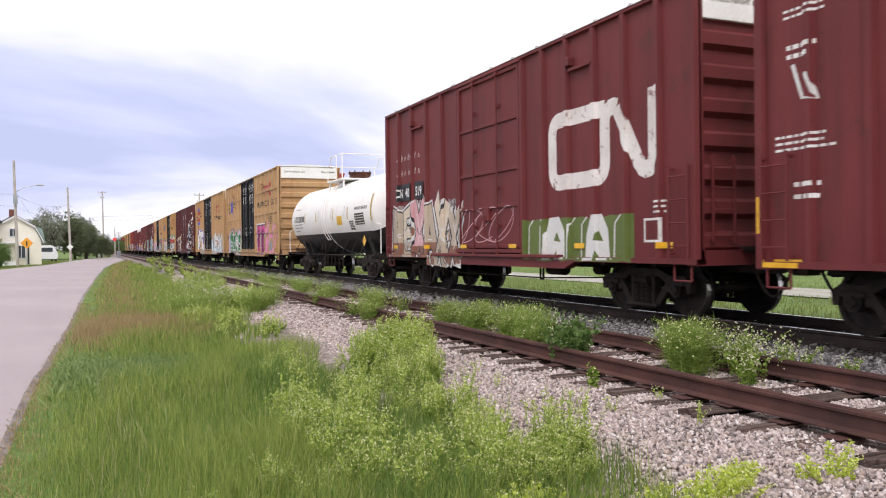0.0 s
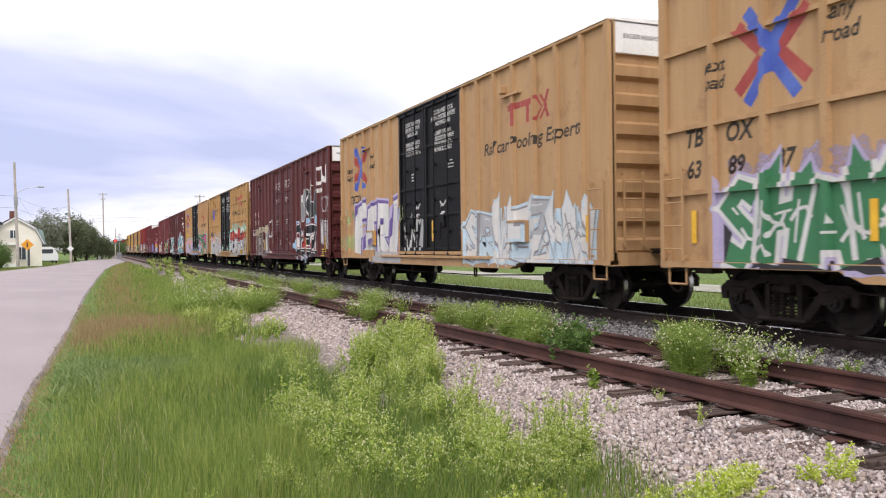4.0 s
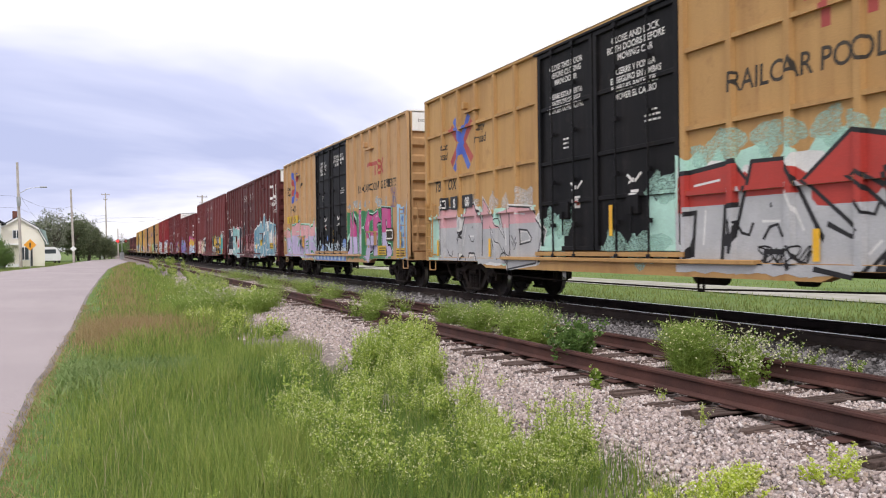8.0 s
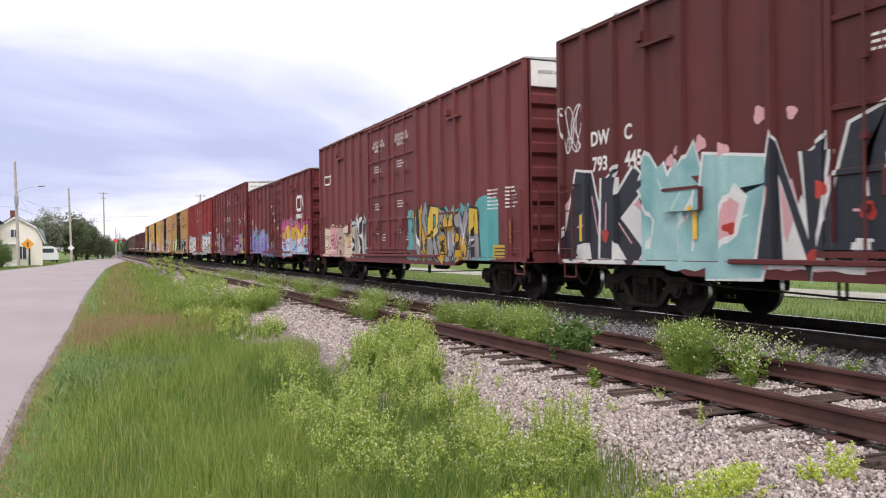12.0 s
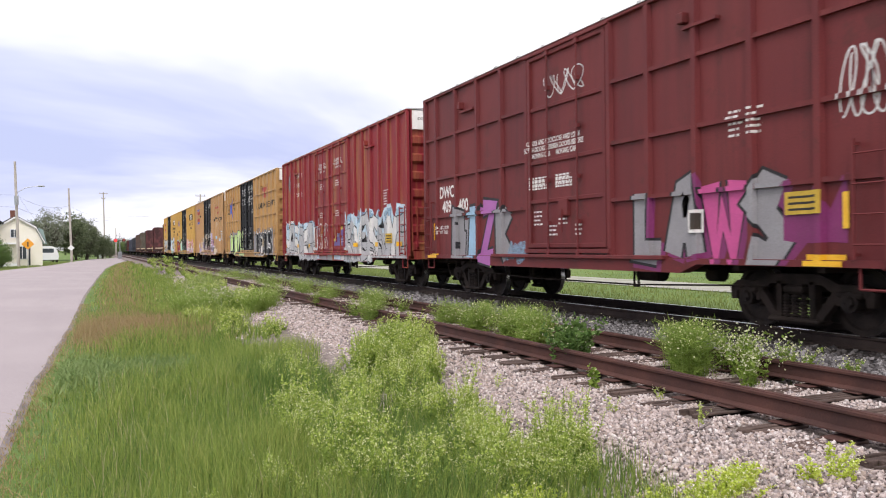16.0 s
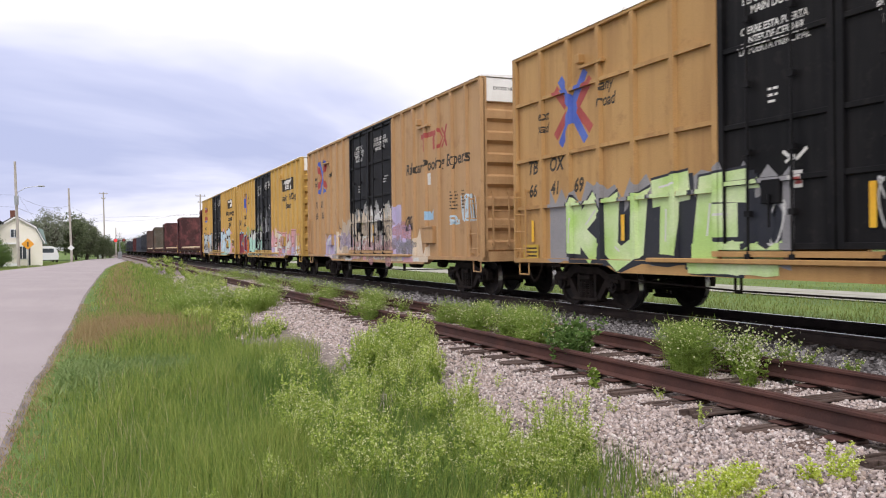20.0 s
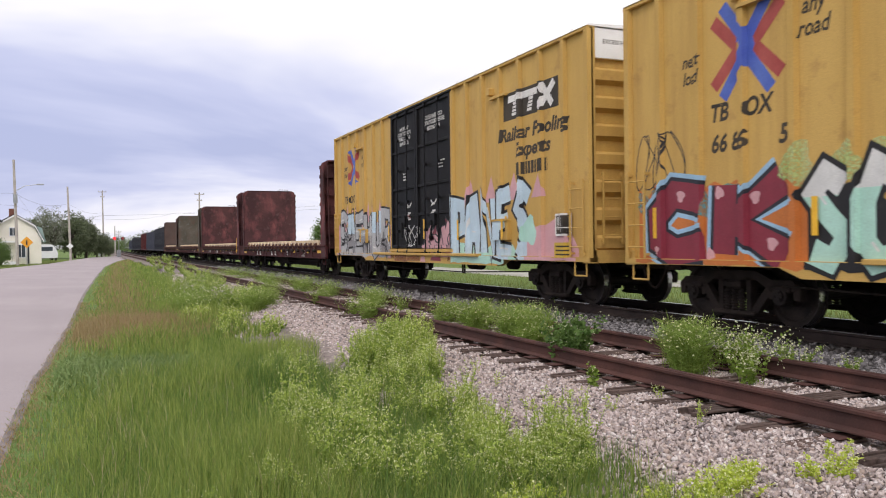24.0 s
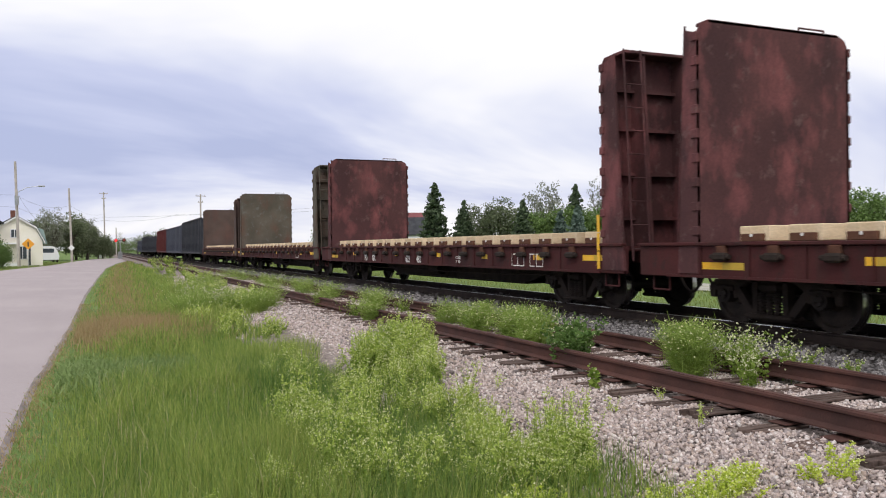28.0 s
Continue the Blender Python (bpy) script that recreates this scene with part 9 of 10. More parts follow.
def marks_brown_a(s, length, d0, d1):
    rng = random.Random(104)
    ribbon_logo(s, 15.0, 3.88, 0.60, 0.23, 1.9)
    data_bars(s, 14.95, 3.50, 1, 1.6, LETTER_WHITE, tall=0.17)
    number(s, "DW", "C", 1.35, 3.02, LETTER_WHITE, 0.34, 0.75, 0)
    number(s, "793", "333", 1.35, 2.58, LETTER_WHITE, 0.34, 0.95, 0)
    dark_door_notes(s, d0, d1)
    paint(s, "beige, grey and cream angular letters")
    cloud(s, rng, 1.75, 4.9, 0.8, 1.9, "taupe", 0.4)
    block_word(s, "HESAT", 1.75, 5.0, 0.78, 2.5, ("sand",), "cream", rng, 0.30, 0.022, "dark", 0.04, ("taupe", "grey", "taupe"), 0.70, 1.2, 0.10, 0.05, None, "cream", 0.18, 0.15, 1.3)
    paint(s, "white outlined face with a hat")
    arc = lambda cu, cz, ru, rz, a0, a1: [(cu + ru * math.cos(radians(a)), cz + rz * math.sin(radians(a))) for a in np.linspace(a0, a1, 12)]
    s.stroke(arc(5.72, 1.85, 0.42, 0.85, 165, -30), 0.055, SP["white"])
    s.stroke(arc(5.72, 1.5, 0.40, 0.50, 0, -130), 0.055, SP["white"])
    s.stroke([(5.36, 2.35), (5.30, 2.1), (5.36, 1.85), (5.85, 1.86)], 0.05, SP["white"])
    s.stroke([(5.30, 1.5), (5.50, 1.15), (5.62, 1.02)], 0.05, SP["white"])
    for u in (5.55, 5.80):
        s.stroke(arc(u, 2.12, 0.10, 0.22, 180, 360), 0.045, SP["white"])
    tag(s, 6.1, 6.32, 1.1, 2.75, "white", rng, 0.035, 3)
    tag(s, 4.95, 5.2, 2.0, 2.3, "white", rng, 0.025, 3)
    tag(s, 0.75, 1.25, 2.0, 2.3, "white", rng, 0.025, 3)
    paint(s, "dark bubble letters with white outlines")
    oval = lambda u, z, a, c: [(u + a * math.cos(2 * math.pi * k / 18), z + c * math.sin(2 * math.pi * k / 18)) for k in range(18)]
    for u, z, a, c in ((12.43, 3.25, 0.20, 0.42), (12.72, 2.88, 0.24, 0.46), (12.92, 3.42, 0.25, 0.36), (13.25, 3.05, 0.27, 0.58), (13.38, 3.55, 0.24, 0.28), (13.78, 3.08, 0.24, 0.62), (14.16, 3.62, 0.20, 0.30), (14.20, 3.25, 0.20, 0.30), (14.36, 2.85, 0.28, 0.34), (14.86, 2.92, 0.32, 0.72)):
        s.shape(oval(u, z, a + 0.035, c + 0.035), SP["white"])
        s.shape(oval(u, z, a, c), SP["grey" if u < 13 else "dark"])
    s.shape([(14.0, 3.7), (14.5, 3.85), (14.05, 4.15)], SP["white"])
    s.shape([(14.05, 3.74), (14.38, 3.84), (14.09, 4.05)], SP["dark"])
    paint(s, "red, black and blue spiky letters", True)
    for u, z, r in ((11.2, 1.4, 0.3), (11.75, 2.25, 0.26), (12.7, 1.0, 0.32), (13.4, 0.95, 0.34), (13.7, 2.25, 0.28), (14.3, 0.95, 0.34), (14.9, 2.3, 0.3), (11.7, 0.95, 0.24)):
        blob(s, u, z, r, "sky", rng, 0.95)
    cloud(s, rng, 11.6, 14.8, 0.95, 2.05, "white", 0.3)
    cloud(s, rng, 12.3, 14.6, 1.0, 1.9, "red", 0.4)
    block_word(s, "OLEZ", 11.35, 15.0, 0.85, 2.35, ("black",), "white", rng, 0.27, 0.045, "crimson", 0.04, None, 0.5, 1.4, 0.10, 0.12, None, "white", 0.2, 0.16, 1.2)
    paint(s, "grey white smeared letters")
    tag(s, 15.8, 17.0, 2.7, 3.3, "silver", rng, 0.035, 6)
    cloud(s, rng, 15.6, 17.0, 1.35, 2.5, "silver", 0.35)
    cloud(s, rng, 16.35, 16.95, 1.15, 2.45, "white", 0.1)
    s.bar(15.7, 16.0, 1.5, 2.1, SP["white"])
    reflectors(s, length, 1.2, 0.5, 6, 0.10)
    plates(s, 15.9, 0.92)


def marks_grid_b(s, length, d0, d1):
    rng = random.Random(105)
    slogan_cross(s, 2.28, 3.84, 1.12)
    number(s, "TB", "OX", 0.72, 2.72, None, 0.38, 0.93)
    s.begin("lettering", "white numerals on black patches")
    for k, q in enumerate(("63", "81", "00")):
        s.bar(0.9 + 0.72 * k, 1.5 + 0.72 * k, 2.2, 2.52, SP["black"], 0.034)
        s.words(q, 1.2 + 0.72 * k, 2.24, 0.32, LETTER_WHITE, 0.006, 0, 0.8, lift=0.036)
    red_logo(s, 12.97, 3.95, 0.66)
    s.begin("lettering", "black slogan lettering")
    s.words("RAILCAR POOLING EXPERTS", 14.0, 3.42, 0.42, LETTER_BLACK, 0.006, 0.05, 0.92, fit=4.75)
    door_notes(s, d0, d1, True)
    paint(s, "mint green and silver graffiti ground")
    cloud(s, rng, 0.2, 6.2, 0.78, 2.3, "mint", 0.35)
    halo(s, rng, 2.4, 6.0, 2.3, 0.2, "white", 6)
    piece(s, rng, 0.9, 6.2, 0.8, 2.3, ("rose",), "dark", "white", ("silver",), 0.62, 5, 0.25, 0.05, "white", 0.06, 1, "BAND", "silver", 0.12)
    paint(s, "mint drips over the doors")
    cloud(s, rng, 6.25, 7.1, 0.95, 1.9, "mint", 0.5)
    halo(s, rng, 6.3, 7.3, 1.7, 0.25, "mint", 4)
    cloud(s, rng, 9.75, 10.58, 1.1, 2.2, "mint", 0.3)
    halo(s, rng, 8.4, 10.3, 1.2, 0.25, "mint", 6)
    halo(s, rng, 9.8, 10.5, 2.2, 0.2, "mint", 3)
    paint(s, "red and silver block letters")
    cloud(s, rng, 10.5, 16.9, 1.1, 2.68, "mint", 0.2)
    halo(s, rng, 10.6, 16.7, 2.62, 0.22, "mint", 14)
    cloud(s, rng, 10.55, 16.85, 1.0, 2.5, "white", 0.25)
    cloud(s, rng, 10.55, 16.85, 1.3, 2.3, "red", 0.2)
    cloud(s, rng, 10.5, 16.9, 0.78, 1.72, "silver", 0.03)
    piece(s, rng, 10.5, 16.9, 0.78, 2.5, ("red",), "black", None, ("silver",), 0.60, 6, 0.22, 0.075, "white", 0.07, 2, "TASKS", "silver", 0.2)
    tag(s, 12.2, 13.0, 0.95, 1.2, "black", rng, 0.03, 5)
    reflectors(s, length, 1.0, 0.42, 6, 0.11)
    plates(s, 14.6, 0.92)


def marks_pink(s, length, d0, d1):
    rng = random.Random(106)
    slogan_cross(s, 2.2, 4.05, 1.15)
    number(s, "TB", "OX", 1.35, 2.92, None, 0.40, 0.72)
    s.begin("lettering", "black numerals on yellow patches")
    for k, q in enumerate(("6", "68", "13", "5")):
        s.bar(0.85 + 0.5 * k, 1.3 + 0.5 * k, 2.42, 2.75, STENCIL, 0.034)
        s.words(q, 1.08 + 0.5 * k, 2.46, 0.34, LETTER_BLACK, 0.006, 0, 0.8, lift=0.036)
    red_logo(s, 13.0, 3.62, 0.54)
    s.begin("lettering", "black slogan lettering")
    s.words("RAILCAR POOLING EXPERTS", 13.9, 3.14, 0.36, LETTER_BLACK, 0.006, 0.05, 0.92, fit=3.95)
    door_notes(s, d0, d1, False)
    paint(s, "pink, lilac and mint tangled letters")
    cloud(s, rng, 0.2, 1.0, 0.8, 2.2, "sky", 0.4)
    piece(s, rng, 0.3, 6.2, 0.8, 2.4, ("rose",), "green", "mint", ("lilac",), 0.6, 5, 0.15, 0.055, "mint", 0.08, 1, "WERK", "lilac", 0.1)
    paint(s, "blue band with pale spots along the sill")
    s.bar(6.2, 10.6, 0.76, 1.12, SP["blue"])
    for k in range(8):
        blob(s, 6.5 + 0.53 * k, 0.95, 0.15, "pale_blue", rng, 1.1)
    for k in range(22):
        u = 6.4 + 4.1 * rng.random()
        z = 1.14 + 0.5 * rng.random() ** 1.8
        blob(s, u, z, 0.06 + 0.09 * rng.random(), ("blue", "pale_blue", "silver", "navy")[k % 4], rng, 1.3)
    tag(s, 6.4, 10.4, 1.14, 1.4, "pale_blue", rng, 0.03, 6)
    paint(s, "pink and lilac letters with a green rim")
    cloud(s, rng, 10.75, 15.5, 0.78, 2.55, "green", 0.06)
    halo(s, rng, 10.9, 15.6, 2.75, 0.13, "pale_blue", 9)
    block_word(s, "MISFR", 10.85, 15.4, 0.84, 2.5, ("hot_pink",), "black", rng, 0.34, 0.05, "mint", 0.03, ("lilac",), 0.48, 1.1, 0.03, 0.0, None, "white", 0.0, 0.05, 1.1)
    cloud(s, rng, 16.1, 16.95, 0.8, 2.7, "sky", 0.4)
    for k in range(6):
        blob(s, 16.25 + 0.12 * (k % 3), 1.1 + 0.25 * k, 0.09, "blue", rng)
    tag(s, 15.4, 15.9, 2.5, 3.1, "purple", rng, 0.025, 3)
    s.begin("plate", "black data plate")
    s.bar(15.1, 15.6, 1.45, 1.85, LETTER_BLACK, 0.034)
    s.bar(15.15, 15.55, 1.5, 1.8, LETTER_WHITE, 0.036)
    s.bar(15.2, 15.5, 1.54, 1.76, LETTER_BLACK, 0.038)
    reflectors(s, length, 1.25, 0.45, 6, 0.11)
    plates(s, 14.3, 1.0)
    plates(s, 16.05, 0.92)


def marks_brown_b(s, length, d0, d1):
    rng = random.Random(107)
    ribbon_logo(s, 15.0, 3.88, 0.60, 0.23, 1.9)
    data_bars(s, 14.95, 3.46, 1, 1.6, LETTER_WHITE, tall=0.2)
    number(s, "DW", "C", 1.35, 3.05, LETTER_WHITE, 0.36, 0.85, 0)
    number(s, "793", "445", 1.35, 2.58, LETTER_WHITE, 0.36, 1.0, 0)
    dark_door_notes(s, d0, d1)
    paint(s, "white scrawled tag")
    tag(s, 0.1, 0.8, 3.0, 3.9, "white", rng, 0.03, 4)
    tag(s, 16.1, 17.0, 3.1, 3.9, "white", rng, 0.035, 4)
    paint(s, "white and navy angular letters")
    cloud(s, rng, 0.15, 2.7, 0.82, 2.2, "rose", 0.35)
    cloud(s, rng, 0.2, 2.6, 0.84, 1.9, "white", 0.4)
    block_word(s, "AK", 0.15, 2.6, 0.82, 2.6, ("navy",), "white", rng, 0.26, 0.05, None, 0.05, None, 0.5, 1.3, 0.08, 0.0, None, "rose", 0.2, 0.1, 1.15)
    paint(s, "teal angular letters", True)
    cloud(s, rng, 2.55, 5.35, 0.8, 2.0, "aqua", 0.3)
    block_word(s, "YB", 2.45, 5.45, 0.78, 2.75, ("aqua",), "white", rng, 0.36, 0.045, None, 0.05, None, 0.5, 1.25, 0.06, 0.05, None, "mint", 0.5, 0.15, 1.1)
    s.shape([(4.35, 1.1), (4.75, 1.35), (4.95, 1.9), (4.7, 2.1), (4.45, 1.8)], SP["white"])
    s.shape([(4.42, 1.25), (4.68, 1.4), (4.80, 1.8), (4.6, 1.9), (4.48, 1.7)], SP["rose"])
    blob(s, 4.62, 1.45, 0.09, "red", rng)
    for u, z, r in ((3.3, 2.55, 0.1), (3.45, 2.7, 0.07), (4.0, 2.75, 0.12), (5.2, 3.0, 0.12), (5.75, 2.95, 0.09), (4.5, 2.6, 0.1)):
        blob(s, u, z, r, "rose", rng)
    paint(s, "navy and rose letters by the doors", True)
    cloud(s, rng, 5.3, 7.3, 0.84, 2.1, "rose", 0.4)
    cloud(s, rng, 5.4, 6.9, 0.84, 1.9, "white", 0.5)
    block_word(s, "NA", 5.2, 7.4, 0.80, 2.75, ("navy",), "white", rng, 0.30, 0.045, None, 0.05, None, 0.5, 1.3, 0.08, 0.1, None, "rose", 0.3, 0.1, 1.15)
    for u, z in ((6.25, 1.9), (6.1, 1.05), (6.9, 1.6), (1.5, 1.4)):
        blob(s, u, z, 0.11, "red", rng)
    paint(s, "pink smears over the doors", True)
    halo(s, rng, 7.4, 10.3, 1.3, 0.35, "rose", 10)
    block_word(s, "KASE", 7.5, 10.3, 0.9, 2.2, ("crimson",), "rose", rng, 0.2, 0.03, None, 0.05, ("rust", "rose"), 0.5, 1.2, 0.1)
    paint(s, "steel blue spiky letters across the side", True)
    cloud(s, rng, 10.5, 16.5, 0.82, 2.25, "white", 0.45, 0.3)
    cloud(s, rng, 10.55, 16.4, 0.82, 1.6, "steel", 0.5, 0.3)
    block_word(s, "SEXAZK", 10.45, 16.55, 0.82, 2.7, ("steel",), "white", rng, 0.29, 0.065, None, 0.05, None, 0.5, 1.6, 0.16, 0.15, None, "cream", 0.7, 0.22, 1.3)
    for u, z in ((11.4, 1.1), (12.4, 1.6), (13.6, 1.2), (14.2, 1.9), (15.2, 1.3)):
        s.shape([(u, z), (u + 0.10, z - 0.03), (u + 0.42, z + 0.55), (u + 0.2, z + 0.3)], SP["white"])
    for u in (10.9, 13.0, 15.0):
        s.shape([(u, 0.9), (u + 0.35, 0.84), (u - 0.05, 1.5)], SP["white"])
    s.stroke([(14.0, 2.3), (14.3, 2.65), (14.7, 2.7), (14.6, 2.4), (14.2, 2.3)], 0.09, SP["white"])
    blob(s, 15.9, 1.7, 0.24, "rose", rng, 1.5)
    blob(s, 16.8, 1.5, 0.27, "rose", rng, 1.9)
    for u in (11.0, 12.6, 13.2):
        blob(s, u, 1.4 + 0.2 * (u > 12), 0.16, "yellow", rng)
    blob(s, 16.8, 1.35, 0.16, "red", rng)
    reflectors(s, length, 1.3, 0.5, 6, 0.10)
    plates(s, 15.2, 1.25)


def marks_maroon(s, length, d0, d1):
    rng = random.Random(108)
    ribbon_logo(s, 0.85, 3.70, 0.30, 0.22, 2.4)
    dark_door_notes(s, d0, d1, 4.55)
    paint(s, "beige and rose flaking letters")
    cloud(s, rng, 0.5, 5.9, 0.85, 2.15, "beige", 0.4)
    piece(s, rng, 0.5, 4.3, 0.85, 2.2, ("cream", "rose", "beige"), "crimson", None, None, 0.4, 4, 0.3, 0.06)
    wildstyle(s, 4.2, 6.1, 0.85, 2.4, ("white", "silver"), "dark", rng, 6, 0.15, ("white",))
    paint(s, "yellow and grey letters on teal")
    cloud(s, rng, 9.9, 15.6, 0.8, 2.35, "teal", 0.15)
    blob(s, 15.0, 1.9, 0.5, "teal", rng, 1.2)
    piece(s, rng, 10.3, 14.6, 0.82, 2.4, ("gold", "grey", "yellow", "grey"), "dark", None, ("grey", "gold"), 0.45, 7, 0.3, 0.07, "white", 0.08, 3)
    reflectors(s, length, 1.3, 0.5, 6, 0.09)
    plates(s, 15.4, 0.95)
    data_bars(s, 15.2, 2.5, 6, 0.5, LETTER_WHITE, 2, 0.9)


def marks_low(s, length, d0, d1):
    rng = random.Random(109)
    ribbon_logo(s, 11.65, 2.93, 0.58, 0.23, 1.95)
    data_bars(s, 11.45, 2.55, 1, 1.9, LETTER_WHITE, tall=0.2)
    number(s, "CNA", "", 0.68, 2.58, LETTER_WHITE, 0.36, 0.9, 0)
    number(s, "412", "625", 0.66, 2.18, LETTER_WHITE, 0.36, 0.92, 0)
    paint(s, "purple shaded letters with teal mist")
    halo(s, rng, 0.3, 5.0, 1.9, 0.25, "teal", 10)
    piece(s, rng, 0.1, 5.2, 0.85, 2.15, ("violet",), "purple", "teal", None, 0.4, 5, 0.35, 0.05, "lilac", 0.07, 2, "KZASA", "violet", 0.55)
    piece(s, rng, 5.2, 6.6, 0.8, 1.6, ("purple",), "navy", "teal", None, 0.4, 2, 0.5, 0.05)
    paint(s, "gold, pink and pale blue letters")
    cloud(s, rng, 8.6, 14.1, 0.86, 2.75, "hot_pink", 0.3)
    halo(s, rng, 9.6, 11.6, 2.45, 0.16, "grey", 7)
    piece(s, rng, 8.8, 14.0, 0.82, 2.3, ("gold", "yellow"), "plum", "hot_pink", ("sky", "pale_blue"), 0.55, 6, 0.2, 0.07, "white", 0.1, 1, "SNOKE", "pale_blue", 0.15)
    s.begin("door_label", "small white door labels")
    for k in range(6):
        u, z = d0 + 0.4 + 0.5 * (k % 5), 3.3 - 0.38 * k
        s.bar(u, u + 0.2, z, z + 0.14, LETTER_WHITE)
    for u in (2.0, 9.6, 11.2, 13.0):
        s.begin("panel", "small riveted patch panel")
        s.bar(u, u + 0.9, 3.75, 4.2, OXIDE, 0.02)
    reflectors(s, length, 1.4, 0.55, 4, 0.10)


def marks_gridred(s, length, d0, d1):
    rng = random.Random(110)
    number(s, "DWC", "", 1.40, 2.50, LETTER_WHITE, 0.42, 0.95, 0)
    number(s, "409", "400", 1.40, 2.12, LETTER_WHITE, 0.42, 1.02, 0)
    s.begin("stencil", "white weight figures")
    s.words("LD LMT 213000\nLT WT  73000", 1.12, 1.68, 0.13, LETTER_WHITE, 0.002, 0, 0.85)
    paint(s, "blue, grey and pink letters")
    cloud(s, rng, 1.8, 2.9, 0.9, 2.0, "grey", 0.3)
    block_word(s, "BIZK", 1.72, 5.0, 0.82, 2.3, ("grey", "sky", "orchid", "grey"), "black", rng, 0.36, 0.06, None, 0.05, None, 0.5, 1.2, 0.05, 0.05, None, None, 0.08, 0.12, 1.15)
    halo(s, rng, 4.9, 5.75, 1.1, 0.2, "sky", 5)
    paint(s, "white scrawled tags")
    tag(s, 6.5, 7.8, 4.2, 4.65, "white", rng, 0.03, 5)
    tag(s, 13.55, 14.15, 2.75, 3.6, "white", rng, 0.035, 4)
    paint(s, "grey and pink block letters")
    letters(s, "LAWS", 9.35, 12.75, 0.88, 2.25, ("grey", "grey", "hot_pink", "grey"), "black", rng, 0.22, 0.06, 0.0, 4, "plum")
    cloud(s, rng, 12.6, 13.6, 1.2, 2.1, "plum", 0.4)
    s.begin("plate", "white framed data plate")
    s.bar(10.75, 11.1, 1.4, 1.75, LETTER_WHITE, 0.034)
    s.bar(10.8, 11.05, 1.45, 1.7, LETTER_BLACK, 0.036)
    plates(s, 12.65, 1.6)
    s.begin("reflector", "yellow reflector strip")
    s.bar(13.0, 13.6, 0.92, 1.08, REFLECTOR, 0.034)
    s.bar(0.3, 0.9, 0.92, 1.04, REFLECTOR, 0.034)
    reflectors(s, length, 1.4, 0.45, 2, 0.09)
    data_bars(s, 11.6, 3.1, 5, 0.3, LETTER_WHITE, 2, 0.4)
    dark_door_notes(s, d0, d0 + 2.0, 3.3)


def marks_peeling(s, length, d0, d1):
    rng = random.Random(111)
    s.begin("logo", "dark oval shield emblem")
    blob(s, 1.45, 4.2, 0.36, "dark", rng, 1.5)
    blob(s, 1.45, 4.2, 0.26, "grey", rng, 1.5)
    s.begin("lettering", "white bars of an owner's name")
    for k in range(3):
        a = 2.28
        for j in range(7 - k % 2):
            s.bar(a + 0.23 * j, a + 0.23 * j + 0.06 + 0.03 * (j % 2), 4.36 - 0.42 * k, 4.55 - 0.42 * k, LETTER_WHITE)
    number(s, "216", "297", 1.0, 2.25, LETTER_WHITE, 0.3, 0.8, 0)
    dark_door_notes(s, d0, d1, 4.5)
    paint(s, "teal and blue mist behind letters")
    cloud(s, rng, 0.4, 6.6, 0.8, 2.5, "pale_blue", 0.3, 0.25)
    halo(s, rng, 0.6, 6.4, 2.15, 0.16, "sky", 9)
    paint(s, "silver letters with black outlines", True)
    piece(s, rng, 0.6, 6.5, 0.68, 2.3, ("white", "silver"), "black", None, None, 0.5, 7, 0.2, 0.04, None, 0.05, 1, "MASCKRA", "silver", 0.12)
    paint(s, "yellow and purple drips on the doors")
    s.shape([(8.85, 1.3), (10.1, 1.3), (10.15, 1.98), (9.3, 1.9)], SP["purple"])
    s.stroke([(8.85, 1.5), (9.15, 1.55), (9.2, 1.95), (9.6, 1.9), (10.1, 1.98)], 0.12, SP["yellow"])
    s.stroke([(9.7, 1.9), (9.85, 1.3)], 0.07, SP["yellow"])
    tag(s, 6.5, 8.0, 1.2, 2.2, "white", rng, 0.05, 4)
    paint(s, "blue edge behind silver letters")
    cloud(s, rng, 10.4, 16.9, 0.7, 2.6, "pale_blue", 0.25, 0.3)
    halo(s, rng, 10.8, 16.7, 2.3, 0.18, "sky", 11)
    paint(s, "silver tangled letters with black outlines", True)
    piece(s, rng, 10.5, 16.9, 0.68, 2.4, ("silver", "white"), "black", None, None, 0.5, 6, 0.2, 0.04, "white", 0.05, 1, "KMOSNYE", "silver", 0.15)
    sill_paint(s, rng, 3.4, 13.6, 0.75, 0.97, ("silver", "white", "pale_blue", "grey"), "silver and pale blue paint along the sill")
    plates(s, 14.9, 1.35)
    data_bars(s, 14.7, 3.0, 6, 0.6, LETTER_WHITE)
    reflectors(s, length, 1.25, 0.14, 8, 0.3)


